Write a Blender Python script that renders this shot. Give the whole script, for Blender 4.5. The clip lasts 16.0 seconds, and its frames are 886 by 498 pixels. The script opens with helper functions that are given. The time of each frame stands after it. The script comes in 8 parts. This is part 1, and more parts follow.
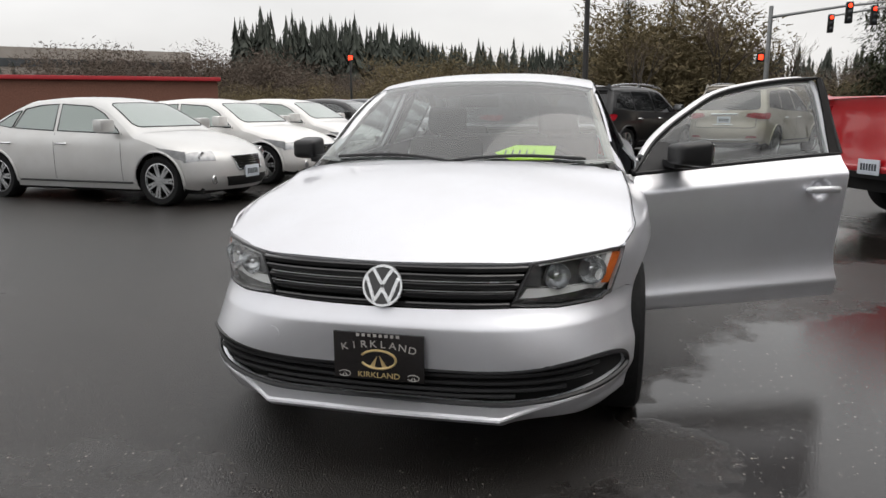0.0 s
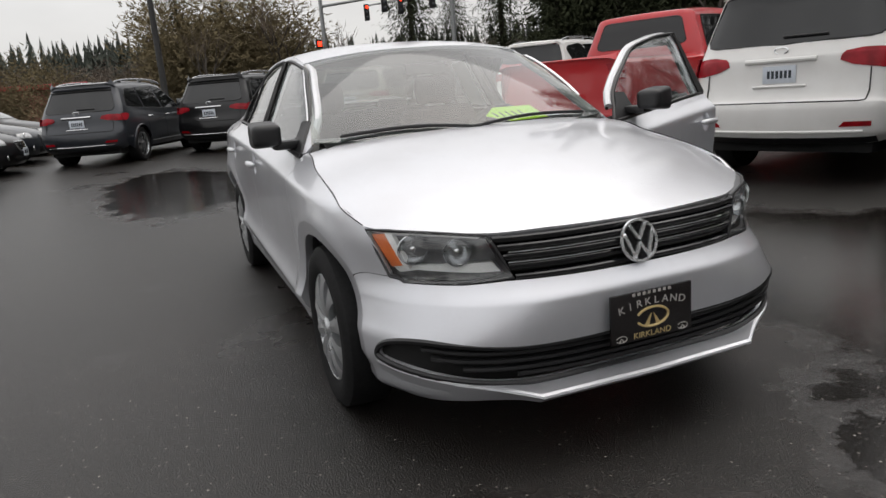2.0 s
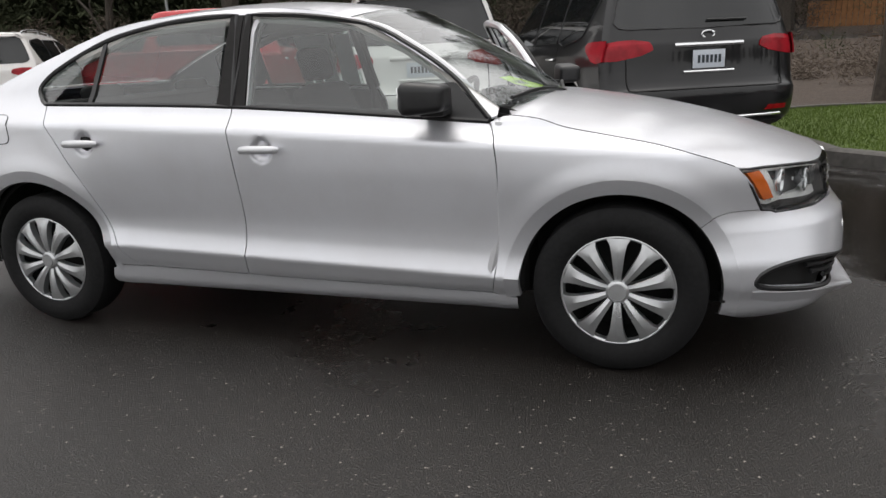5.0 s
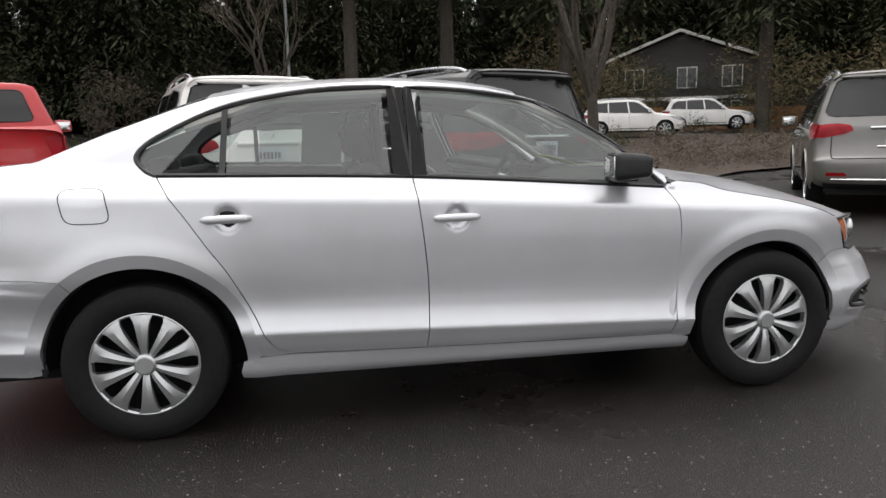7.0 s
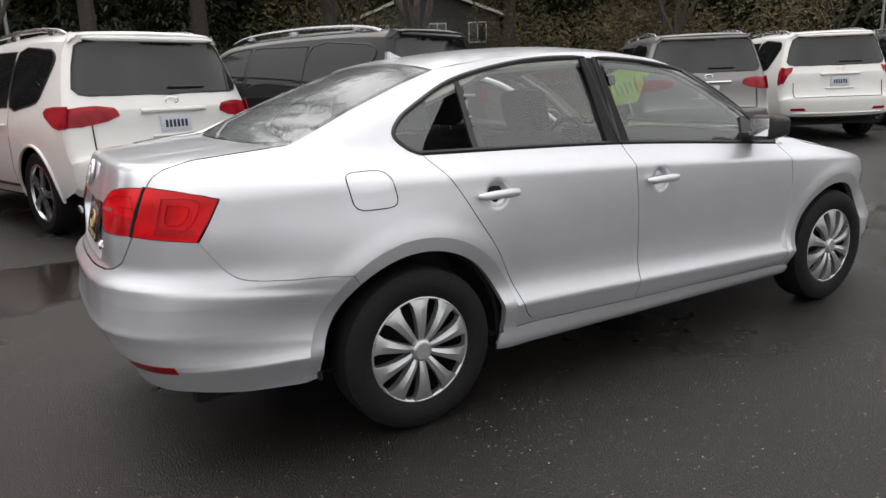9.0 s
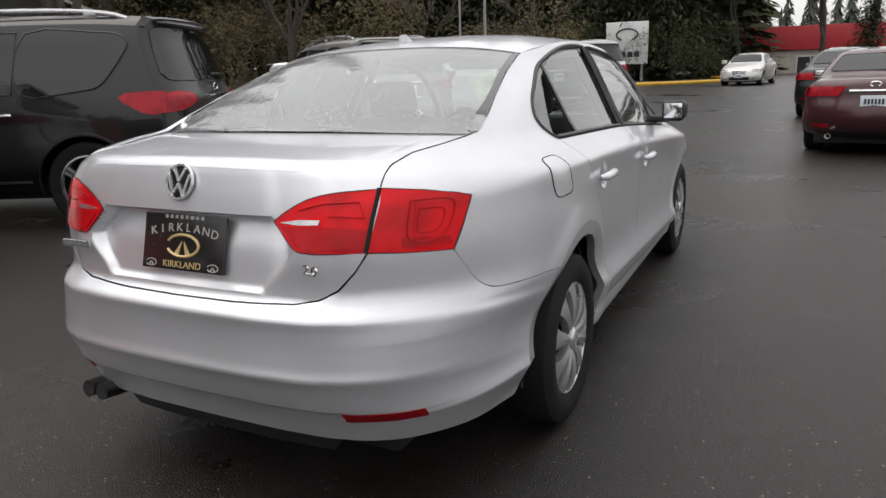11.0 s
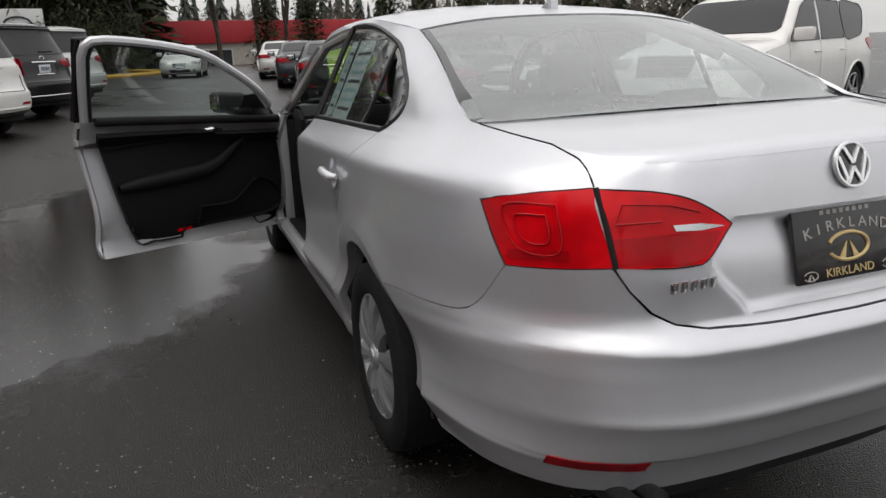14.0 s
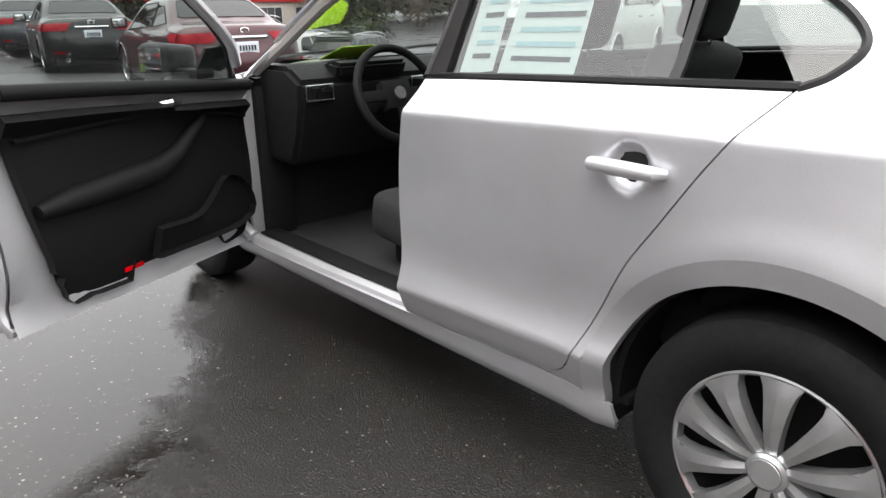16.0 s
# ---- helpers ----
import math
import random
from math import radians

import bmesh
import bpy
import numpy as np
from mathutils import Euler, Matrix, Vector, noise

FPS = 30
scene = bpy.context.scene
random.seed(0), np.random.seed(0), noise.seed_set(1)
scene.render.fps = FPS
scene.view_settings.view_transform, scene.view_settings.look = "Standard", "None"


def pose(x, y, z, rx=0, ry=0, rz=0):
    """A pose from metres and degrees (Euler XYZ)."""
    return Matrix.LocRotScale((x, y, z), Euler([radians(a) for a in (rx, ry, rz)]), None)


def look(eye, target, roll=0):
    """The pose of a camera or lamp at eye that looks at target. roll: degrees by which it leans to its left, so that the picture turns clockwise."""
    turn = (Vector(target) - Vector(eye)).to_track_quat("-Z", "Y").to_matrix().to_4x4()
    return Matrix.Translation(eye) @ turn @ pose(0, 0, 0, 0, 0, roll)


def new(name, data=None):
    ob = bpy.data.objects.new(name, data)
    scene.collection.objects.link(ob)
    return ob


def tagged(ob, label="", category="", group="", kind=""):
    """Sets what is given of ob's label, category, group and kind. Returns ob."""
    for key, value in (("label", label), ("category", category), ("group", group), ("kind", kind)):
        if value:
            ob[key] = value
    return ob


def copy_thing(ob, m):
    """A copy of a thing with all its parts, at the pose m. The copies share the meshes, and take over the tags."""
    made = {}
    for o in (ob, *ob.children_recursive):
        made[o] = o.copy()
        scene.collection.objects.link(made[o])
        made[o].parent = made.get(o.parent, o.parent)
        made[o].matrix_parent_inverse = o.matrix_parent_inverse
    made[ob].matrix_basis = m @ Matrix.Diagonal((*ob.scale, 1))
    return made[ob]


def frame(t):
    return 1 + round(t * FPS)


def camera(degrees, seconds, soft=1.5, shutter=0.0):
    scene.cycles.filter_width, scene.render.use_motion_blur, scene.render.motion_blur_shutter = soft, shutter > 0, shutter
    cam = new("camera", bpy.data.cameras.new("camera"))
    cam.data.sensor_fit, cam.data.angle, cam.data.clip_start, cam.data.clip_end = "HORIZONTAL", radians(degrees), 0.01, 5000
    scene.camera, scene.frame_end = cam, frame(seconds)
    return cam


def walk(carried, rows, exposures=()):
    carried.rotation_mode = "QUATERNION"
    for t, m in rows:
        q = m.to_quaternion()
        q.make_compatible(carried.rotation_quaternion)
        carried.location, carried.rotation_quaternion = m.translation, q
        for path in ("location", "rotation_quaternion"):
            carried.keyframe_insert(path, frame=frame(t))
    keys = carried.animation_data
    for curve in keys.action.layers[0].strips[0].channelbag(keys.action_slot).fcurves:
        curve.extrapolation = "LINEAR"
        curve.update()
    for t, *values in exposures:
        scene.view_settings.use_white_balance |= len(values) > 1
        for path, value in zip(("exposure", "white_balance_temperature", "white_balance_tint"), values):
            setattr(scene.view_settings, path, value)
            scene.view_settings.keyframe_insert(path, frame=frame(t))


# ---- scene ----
cam = camera(64.9, 16.0)

PATH = [
    (0, (4.226, 0.711, 1.221), (2.318, 0.255, 0.833), -0.3),
    (0.5, (4.271, 0.174, 1.225), (2.322, -0.006, 0.815), -1.1),
    (1, (4.244, -0.369, 1.213), (2.3, -0.241, 0.758), -1.9),
    (1.5, (4.08, -0.87, 1.198), (2.174, -0.455, 0.756), -3.8),
    (2, (3.866, -1.353, 1.186), (2.054, -0.642, 0.726), -4.7),
    (2.5, (3.54, -1.75, 1.179), (1.857, -0.775, 0.718), -3.8),
    (3, (3.212, -2.152, 1.176), (1.673, -0.946, 0.754), -3.7),
    (3.2, (3.048, -2.283, 1.144), (1.627, -0.948, 0.699), -4.0),
    (5.3, (1.192, -3.39, 1.197), (0.713, -1.515, 0.689), -4.1),
    (5.5, (0.975, -3.42, 1.211), (0.594, -1.515, 0.738), -5.0),
    (6, (0.394, -3.552, 1.226), (0.18, -1.603, 0.829), -2.4),
    (6.5, (-0.071, -3.592, 1.214), (-0.112, -1.619, 0.886), -1.6),
    (7, (-0.599, -3.622, 1.159), (-0.276, -1.673, 0.844), -1.4),
    (7.5, (-1.063, -3.555, 1.188), (-0.442, -1.685, 0.843), -0.8),
    (8, (-1.565, -3.393, 1.221), (-0.791, -1.583, 0.87), 0.8),
    (8.5, (-2.028, -3.251, 1.244), (-1.141, -1.505, 0.837), -1.2),
    (9, (-2.504, -3.022, 1.287), (-1.51, -1.349, 0.826), -2.2),
    (9.2, (-2.686, -2.952, 1.273), (-1.648, -1.3, 0.831), -4.5),
    (11.3, (-3.799, -1.266, 1.273), (-1.987, -0.548, 0.824), -2.7),
    (11.5, (-3.849, -1.105, 1.278), (-1.994, -0.487, 0.857), -4.1),
    (12, (-3.792, -0.593, 1.3), (-1.873, -0.338, 0.801), -3.6),
    (12.5, (-3.751, -0.085, 1.301), (-1.806, -0.031, 0.838), -0.4),
    (13, (-3.662, 0.428, 1.276), (-1.742, 0.241, 0.75), -0.5),
    (13.5, (-3.506, 0.895, 1.276), (-1.609, 0.495, 0.786), -1.1),
    (14, (-3.379, 1.375, 1.284), (-1.58, 0.7, 0.727), -2.0),
    (14.5, (-3.023, 1.742, 1.266), (-1.311, 0.872, 0.711), -2.8),
    (15, (-2.665, 1.973, 1.214), (-1.148, 0.839, 0.571), -1.7),
    (15.5, (-2.219, 1.994, 1.239), (-0.831, 0.763, 0.492), -2.7),
    (16, (-1.759, 2.087, 1.181), (-0.351, 0.824, 0.531), -0.9),
]
EXPOSURES = [(0, 0.6), (0.5, 0.5), (1.5, 0.45), (3.0, 0.42), (5.5, 0.78), (7.0, 0.85), (9.0, 0.8), (11.5, 0.65), (12.5, 0.44), (13.5, 0.28), (14.5, 0.75), (15.0, 1.2), (16.0, 1.75)]
walk(cam, [(t, look(eye, target, roll)) for t, eye, target, roll in PATH], EXPOSURES)

# ---------- daylight ----------
sky = bpy.data.worlds.new("overcast_sky")
scene.world = sky
sky.use_nodes = True
_nt = sky.node_tree
_bg = _nt.nodes["Background"]
_sk = _nt.nodes.new("ShaderNodeTexSky")
_sk.sky_type, _sk.sun_disc, _sk.sun_elevation, _sk.sun_rotation = "NISHITA", False, radians(68), radians(340)
_sk.air_density, _sk.dust_density, _sk.ozone_density = 1.0, 6.0, 1.0
# a closed cloud cover: nearly white all over, soft lighter and darker banks
_tc = _nt.nodes.new("ShaderNodeTexCoord")
_no = _nt.nodes.new("ShaderNodeTexNoise")
_no.inputs["Scale"].default_value, _no.inputs["Detail"].default_value = 2.2, 6
_mp = _nt.nodes.new("ShaderNodeMapping")
_mp.inputs["Scale"].default_value = (1, 1, 2.5)
_nt.links.new(_tc.outputs["Generated"], _mp.inputs[0])
_nt.links.new(_mp.outputs[0], _no.inputs["Vector"])
_cr = _nt.nodes.new("ShaderNodeValToRGB")
_cr.color_ramp.elements[0].position, _cr.color_ramp.elements[0].color = 0.3, (7.55, 7.42, 7.30, 1)
_cr.color_ramp.elements[1].position, _cr.color_ramp.elements[1].color = 0.7, (9.95, 9.80, 9.65, 1)
_nt.links.new(_no.outputs["Fac"], _cr.inputs[0])
_mx = _nt.nodes.new("ShaderNodeMix")
_mx.data_type = "RGBA"
_mx.inputs["Factor"].default_value = 0.85
_nt.links.new(_sk.outputs[0], _mx.inputs["A"])
# an overcast sky is brighter overhead than along the horizon
_sp = _nt.nodes.new("ShaderNodeSeparateXYZ")
_nt.links.new(_tc.outputs["Generated"], _sp.inputs[0])
_el = _nt.nodes.new("ShaderNodeValToRGB")
_el.color_ramp.elements[0].position, _el.color_ramp.elements[0].color = 0.0, (0.67, 0.67, 0.67, 1)
_el.color_ramp.elements[1].position, _el.color_ramp.elements[1].color = 0.85, (1.13, 1.13, 1.13, 1)
_nt.links.new(_sp.outputs["Z"], _el.inputs[0])
_ml = _nt.nodes.new("ShaderNodeMix")
_ml.data_type, _ml.blend_type = "RGBA", "MULTIPLY"
_ml.inputs["Factor"].default_value = 1.0
_nt.links.new(_cr.outputs[0], _ml.inputs["A"])
_nt.links.new(_el.outputs[0], _ml.inputs["B"])
_nt.links.new(_ml.outputs["Result"], _mx.inputs["B"])
_nt.links.new(_mx.outputs["Result"], _bg.inputs[0])
_bg.inputs[1].default_value = 0.10
sun = new("sun", bpy.data.lights.new("sun", "SUN"))
sun.data.energy, sun.data.angle, sun.data.color = 0.5, radians(60), (1.0, 0.97, 0.93)
sun.matrix_basis = pose(0, 0, 30, 22, 0, 200)


# ---------- materials ----------
def material(name):
    m = bpy.data.materials.new(name)
    m.use_nodes = True
    nt = m.node_tree
    return m, nt, nt.nodes["Principled BSDF"]


def add(nt, kind, **values):
    n = nt.nodes.new(kind)
    for k, v in values.items():
        if k in n.inputs:
            n.inputs[k].default_value = v
        else:
            setattr(n, k, v)
    return n


def ramp(nt, source, stops):
    n = nt.nodes.new("ShaderNodeValToRGB")
    while len(n.color_ramp.elements) < len(stops):
        n.color_ramp.elements.new(0.5)
    for e, (p, c) in zip(n.color_ramp.elements, stops):
        e.position = p
        e.color = (*c, 1) if len(c) == 3 else c
    nt.links.new(source, n.inputs[0])
    return n.outputs[0]


def coords(nt, scale=(1, 1, 1), kind="Object"):
    tc = nt.nodes.new("ShaderNodeTexCoord")
    mp = add(nt, "ShaderNodeMapping")
    mp.inputs["Scale"].default_value = scale
    nt.links.new(tc.outputs[kind], mp.inputs[0])
    return mp.outputs[0]


def noisy(nt, scale, detail=4, source=None, rough=0.55):
    n = add(nt, "ShaderNodeTexNoise", Scale=scale, Detail=detail, Roughness=rough)
    if source is not None:
        nt.links.new(source, n.inputs["Vector"])
    return n.outputs["Fac"]


def bump(nt, p, height, strength, distance=0.01):
    b = add(nt, "ShaderNodeBump", Strength=strength, Distance=distance)
    nt.links.new(height, b.inputs["Height"])
    nt.links.new(b.outputs[0], p.inputs["Normal"])
    return b


def plain(name, color, rough=0.5, metal=0.0, coat=0.0, vary=0.12, scale=30, bumpy=0.0):
    m, nt, p = material(name)
    v = coords(nt)
    f = noisy(nt, scale, 5, v)
    c = ramp(nt, f, [(0.3, tuple(x * (1 - vary) for x in color)), (0.7, tuple(min(1, x * (1 + vary)) for x in color))])
    nt.links.new(c, p.inputs["Base Color"])
    g = noisy(nt, scale * 0.2, 3, v)
    r = nt.nodes.new("ShaderNodeMapRange")
    r.inputs["To Min"].default_value, r.inputs["To Max"].default_value = max(0.02, rough - 0.08), min(1, rough + 0.08)
    nt.links.new(g, r.inputs["Value"])
    nt.links.new(r.outputs[0], p.inputs["Roughness"])
    p.inputs["Metallic"].default_value = metal
    p.inputs["Coat Weight"].default_value = coat
    p.inputs["Coat Roughness"].default_value = 0.04
    if bumpy:
        bump(nt, p, f, bumpy, 0.004)
    return m


def car_paint(name, color, metal=0.0, rough=0.4, drops=0.0):
    """Lacquered paint with fine flakes, thin dirt and, where it rained, beads of water."""
    m, nt, p = material(name)
    v = coords(nt)
    flakes = noisy(nt, 900, 2, v)
    dirt = noisy(nt, 3.5, 6, v, 0.65)
    a = ramp(nt, flakes, [(0.35, tuple(c * 0.93 for c in color)), (0.65, tuple(min(1, c * 1.06) for c in color))])
    b = ramp(nt, dirt, [(0.35, (0.93, 0.92, 0.91)), (0.6, (1, 1, 1))])
    mix = add(nt, "ShaderNodeMix", data_type="RGBA", blend_type="MULTIPLY")
    mix.inputs["Factor"].default_value = 0.7
    nt.links.new(a, mix.inputs["A"])
    nt.links.new(b, mix.inputs["B"])
    nt.links.new(mix.outputs["Result"], p.inputs["Base Color"])
    p.inputs["Metallic"].default_value = metal
    p.inputs["Roughness"].default_value = rough
    p.inputs["Coat Weight"].default_value = 0.8
    p.inputs["Coat Roughness"].default_value = 0.03
    if drops:
        vor = add(nt, "ShaderNodeTexVoronoi", Scale=95.0)
        nt.links.new(v, vor.inputs["Vector"])
        beads = ramp(nt, vor.outputs["Distance"], [(0.0, (1, 1, 1)), (0.22, (0.75, 0.75, 0.75)), (0.33, (0, 0, 0))])
        patch = ramp(nt, noisy(nt, 7, 4, v), [(0.48, (0, 0, 0)), (0.6, (1, 1, 1))])
        up = nt.nodes.new("ShaderNodeSeparateXYZ")
        geo = nt.nodes.new("ShaderNodeNewGeometry")
        nt.links.new(geo.outputs["Normal"], up.inputs[0])
        flat = ramp(nt, up.outputs["Z"], [(0.75, (0, 0, 0)), (0.92, (1, 1, 1))])
        m1 = add(nt, "ShaderNodeMath", operation="MULTIPLY")
        m2 = add(nt, "ShaderNodeMath", operation="MULTIPLY")
        nt.links.new(beads, m1.inputs[0])
        nt.links.new(patch, m1.inputs[1])
        nt.links.new(m1.outputs[0], m2.inputs[0])
        nt.links.new(flat, m2.inputs[1])
        b2 = add(nt, "ShaderNodeBump", Strength=drops, Distance=0.002)
        nt.links.new(m2.outputs[0], b2.inputs["Height"])
        nt.links.new(b2.outputs[0], p.inputs["Coat Normal"])
        nt.links.new(b2.outputs[0], p.inputs["Normal"])
    return m


def window_glass(name, tint, wet=0.0, opaque=0.0, gloss=1.0, mist_sheen=0.0):
    """A thin pane: tinted see-through with a mirror sheen that grows at low angles."""
    m, nt, p = material(name)
    nt.nodes.remove(p)
    out = nt.nodes["Material Output"]
    clear = add(nt, "ShaderNodeBsdfTransparent")
    clear.inputs[0].default_value = (*tint, 1)
    shine = add(nt, "ShaderNodeBsdfGlossy", Roughness=0.02)
    shine.inputs["Color"].default_value = (gloss, gloss, gloss, 1)
    # both faces of a pane mirror alike: little head-on, much at low angles
    slant = add(nt, "ShaderNodeLayerWeight", Blend=0.5)
    power = add(nt, "ShaderNodeMath", operation="POWER")
    power.inputs[1].default_value = 4.0
    nt.links.new(slant.outputs["Facing"], power.inputs[0])
    fr = add(nt, "ShaderNodeMath", operation="MULTIPLY_ADD")
    fr.inputs[1].default_value, fr.inputs[2].default_value = 0.91, 0.085
    nt.links.new(power.outputs[0], fr.inputs[0])
    mix = nt.nodes.new("ShaderNodeMixShader")
    nt.links.new(fr.outputs[0], mix.inputs[0])
    body = clear
    if opaque:
        dark = add(nt, "ShaderNodeBsdfDiffuse")
        dark.inputs[0].default_value = (0.012, 0.013, 0.014, 1)
        mm = nt.nodes.new("ShaderNodeMixShader")
        mm.inputs[0].default_value = opaque
        nt.links.new(clear.outputs[0], mm.inputs[1])
        nt.links.new(dark.outputs[0], mm.inputs[2])
        body = mm
    if wet:
        v = coords(nt)
        vor = add(nt, "ShaderNodeTexVoronoi", Scale=85.0)
        nt.links.new(v, vor.inputs["Vector"])
        beads = ramp(nt, vor.outputs["Distance"], [(0.0, (1, 1, 1)), (0.25, (0.7, 0.7, 0.7)), (0.34, (0, 0, 0))])
        film = ramp(nt, noisy(nt, 4, 5, v), [(0.4, (0.25, 0.25, 0.25)), (0.7, (1, 1, 1))])
        mul = add(nt, "ShaderNodeMath", operation="MULTIPLY")
        nt.links.new(beads, mul.inputs[0])
        nt.links.new(film, mul.inputs[1])
        bp = add(nt, "ShaderNodeBump", Strength=wet, Distance=0.002)
        nt.links.new(mul.outputs[0], bp.inputs["Height"])
        nt.links.new(bp.outputs[0], shine.inputs["Normal"])
        haze = add(nt, "ShaderNodeBsdfDiffuse")
        haze.inputs[0].default_value = (0.75, 0.78, 0.8, 1)
        hm = nt.nodes.new("ShaderNodeMixShader")
        amount = add(nt, "ShaderNodeMath", operation="MULTIPLY")
        amount.inputs[1].default_value = wet * 0.55
        # even pale base: real misting, plus sky reflection put in as diffuse colour
        base = add(nt, "ShaderNodeMath", operation="ADD")
        base.inputs[1].default_value = mist_sheen
        nt.links.new(mul.outputs[0], amount.inputs[0])
        nt.links.new(amount.outputs[0], base.inputs[0])
        nt.links.new(base.outputs[0], hm.inputs[0])
        nt.links.new(body.outputs[0], hm.inputs[1])
        nt.links.new(haze.outputs[0], hm.inputs[2])
        body = hm
    nt.links.new(body.outputs[0], mix.inputs[1])
    nt.links.new(shine.outputs[0], mix.inputs[2])
    nt.links.new(mix.outputs[0], out.inputs[0])
    return m


def lamp_glass(name, color, rough=0.05):
    """Coloured lamp plastic over a bright back."""
    m, nt, p = material(name)
    v = coords(nt)
    w = add(nt, "ShaderNodeTexNoise", Scale=9.0, Detail=2.0)
    nt.links.new(v, w.inputs["Vector"])
    fine = add(nt, "ShaderNodeTexWave", Scale=130.0, Distortion=0.0, bands_direction="Z")
    nt.links.new(v, fine.inputs["Vector"])
    c = ramp(nt, w.outputs["Fac"], [(0.38, tuple(x * 0.7 for x in color)), (0.58, color)])
    nt.links.new(c, p.inputs["Base Color"])
    p.inputs["Roughness"].default_value = 0.16
    p.inputs["Specular IOR Level"].default_value = 0.2
    p.inputs["Coat Weight"].default_value = 0.18
    p.inputs["Subsurface Weight"].default_value = 0.0
    bump(nt, p, fine.outputs["Fac"], 0.10, 0.001)
    return m


SILVER = car_paint("silver_paint", (0.695, 0.703, 0.74), metal=0.66, rough=0.38, drops=0.35)
SILVER_IN = car_paint("silver_jamb", (0.66, 0.665, 0.69), metal=0.5, rough=0.42)
# the slight pale film on clear panes stands in for reflected sky
GLASS = window_glass("side_glass", (0.62, 0.68, 0.66), wet=0.004, mist_sheen=0.03)
GLASS_WET = window_glass("wet_glass", (0.66, 0.71, 0.70), wet=0.006, mist_sheen=0.035)
GLASS_MIST = window_glass("misted_glass", (0.58, 0.65, 0.63), wet=0.4, mist_sheen=0.22)
DARK_GLASS = window_glass("privacy_glass", (0.05, 0.05, 0.055), opaque=0.93, gloss=0.6)
TRIM = plain("black_trim", (0.012, 0.012, 0.013), 0.42, vary=0.2)
GLOSSY_BLACK = plain("gloss_black", (0.01, 0.01, 0.011), 0.12, coat=0.6, vary=0.1)
PILLAR = plain("pillar_film", (0.014, 0.013, 0.013), 0.62, vary=0.15)
PILLAR.node_tree.nodes["Principled BSDF"].inputs["Specular IOR Level"].default_value = 0.2
GAP = plain("gap_black", (0.006, 0.006, 0.006), 0.85)
RUBBER = plain("tyre_rubber", (0.009, 0.009, 0.0095), 0.75, vary=0.3, scale=60, bumpy=0.25)
RUBBER.node_tree.nodes["Principled BSDF"].inputs["Specular IOR Level"].default_value = 0.25
WHEEL = plain("wheel_silver", (0.55, 0.56, 0.57), 0.3, metal=0.8, coat=0.4, vary=0.06)
CHROME = plain("chrome", (0.82, 0.83, 0.84), 0.07, metal=1.0, vary=0.02)
RED_LAMP = lamp_glass("red_lamp", (0.74, 0.002, 0.008))
RED_DEEP = lamp_glass("red_lamp_deep", (0.30, 0.003, 0.008))
DARK_METAL = plain("sooty_metal", (0.10, 0.10, 0.10), 0.35, metal=0.9, vary=0.3)
RED_MID = lamp_glass("red_lamp_mid", (0.50, 0.003, 0.008))
LAMP_SHELL = plain("lamp_shell", (0.88, 0.88, 0.87), 0.3, metal=0.1, vary=0.05)
ORANGE = lamp_glass("orange_lamp", (0.75, 0.17, 0.03))
LENS = window_glass("clear_lens", (0.95, 0.96, 0.96))
LAMP_DARK = plain("smoked_lamp_housing", (0.16, 0.16, 0.165), 0.3, metal=0.55, vary=0.12)
BOWL = plain("lamp_bowl", (0.62, 0.63, 0.64), 0.16, metal=0.9, vary=0.03)
LAMP_BACK = plain("lamp_housing", (0.55, 0.56, 0.57), 0.25, metal=0.7, vary=0.1)
CLOTH = plain("black_cloth", (0.022, 0.022, 0.023), 0.9, vary=0.25, scale=220, bumpy=0.3)
PLASTIC = plain("grained_plastic", (0.010, 0.010, 0.0105), 0.6, vary=0.2, scale=300, bumpy=0.2)
PLASTIC.node_tree.nodes["Principled BSDF"].inputs["Specular IOR Level"].default_value = 0.22
HEADLINER = plain("headliner", (0.42, 0.41, 0.39), 0.95, vary=0.05, scale=150)
LIME = plain("lime_card", (0.50, 0.86, 0.02), 0.7, vary=0.05)
PAPER = plain("paper", (0.74, 0.80, 0.80), 0.6, vary=0.03)
PAPER_BLUE = plain("pale_blue_print", (0.42, 0.62, 0.68), 0.6, vary=0.05)
INK = plain("ink", (0.03, 0.04, 0.05), 0.6)
SATIN = plain("satin_chrome", (0.88, 0.89, 0.90), 0.26, metal=0.85, vary=0.02)
GOLD = plain("gold_print", (0.62, 0.47, 0.22), 0.4, metal=0.3, vary=0.05)
GREY_PRINT = plain("grey_print", (0.42, 0.40, 0.38), 0.4, vary=0.05)
PLATE_BLACK = plain("plate_black", (0.014, 0.012, 0.012), 0.25, coat=0.3)


import functools


# ---------- building helpers ----------
def tab(points):
    """A smooth lookup through sorted (key, value) pairs."""
    xs = [float(p[0]) for p in points]
    ys = [float(p[1]) for p in points]
    m = np.gradient(np.array(ys), np.array(xs)).tolist()

    @functools.lru_cache(maxsize=None)
    def f(x):
        x = min(max(x, xs[0]), xs[-1])
        i = 0
        while i < len(xs) - 2 and xs[i + 1] < x:
            i += 1
        h = xs[i + 1] - xs[i]
        t = (x - xs[i]) / h
        d = (ys[i + 1] - ys[i]) / h
        a, b = m[i], m[i + 1]
        if d == 0:
            a = b = 0
        else:
            a = max(min(a / d, 3), 0) * d
            b = max(min(b / d, 3), 0) * d
        return float(ys[i] * (1 + 2 * t) * (1 - t) ** 2 + h * a * t * (1 - t) ** 2 + ys[i + 1] * t * t * (3 - 2 * t) + h * b * t * t * (t - 1))

    return f


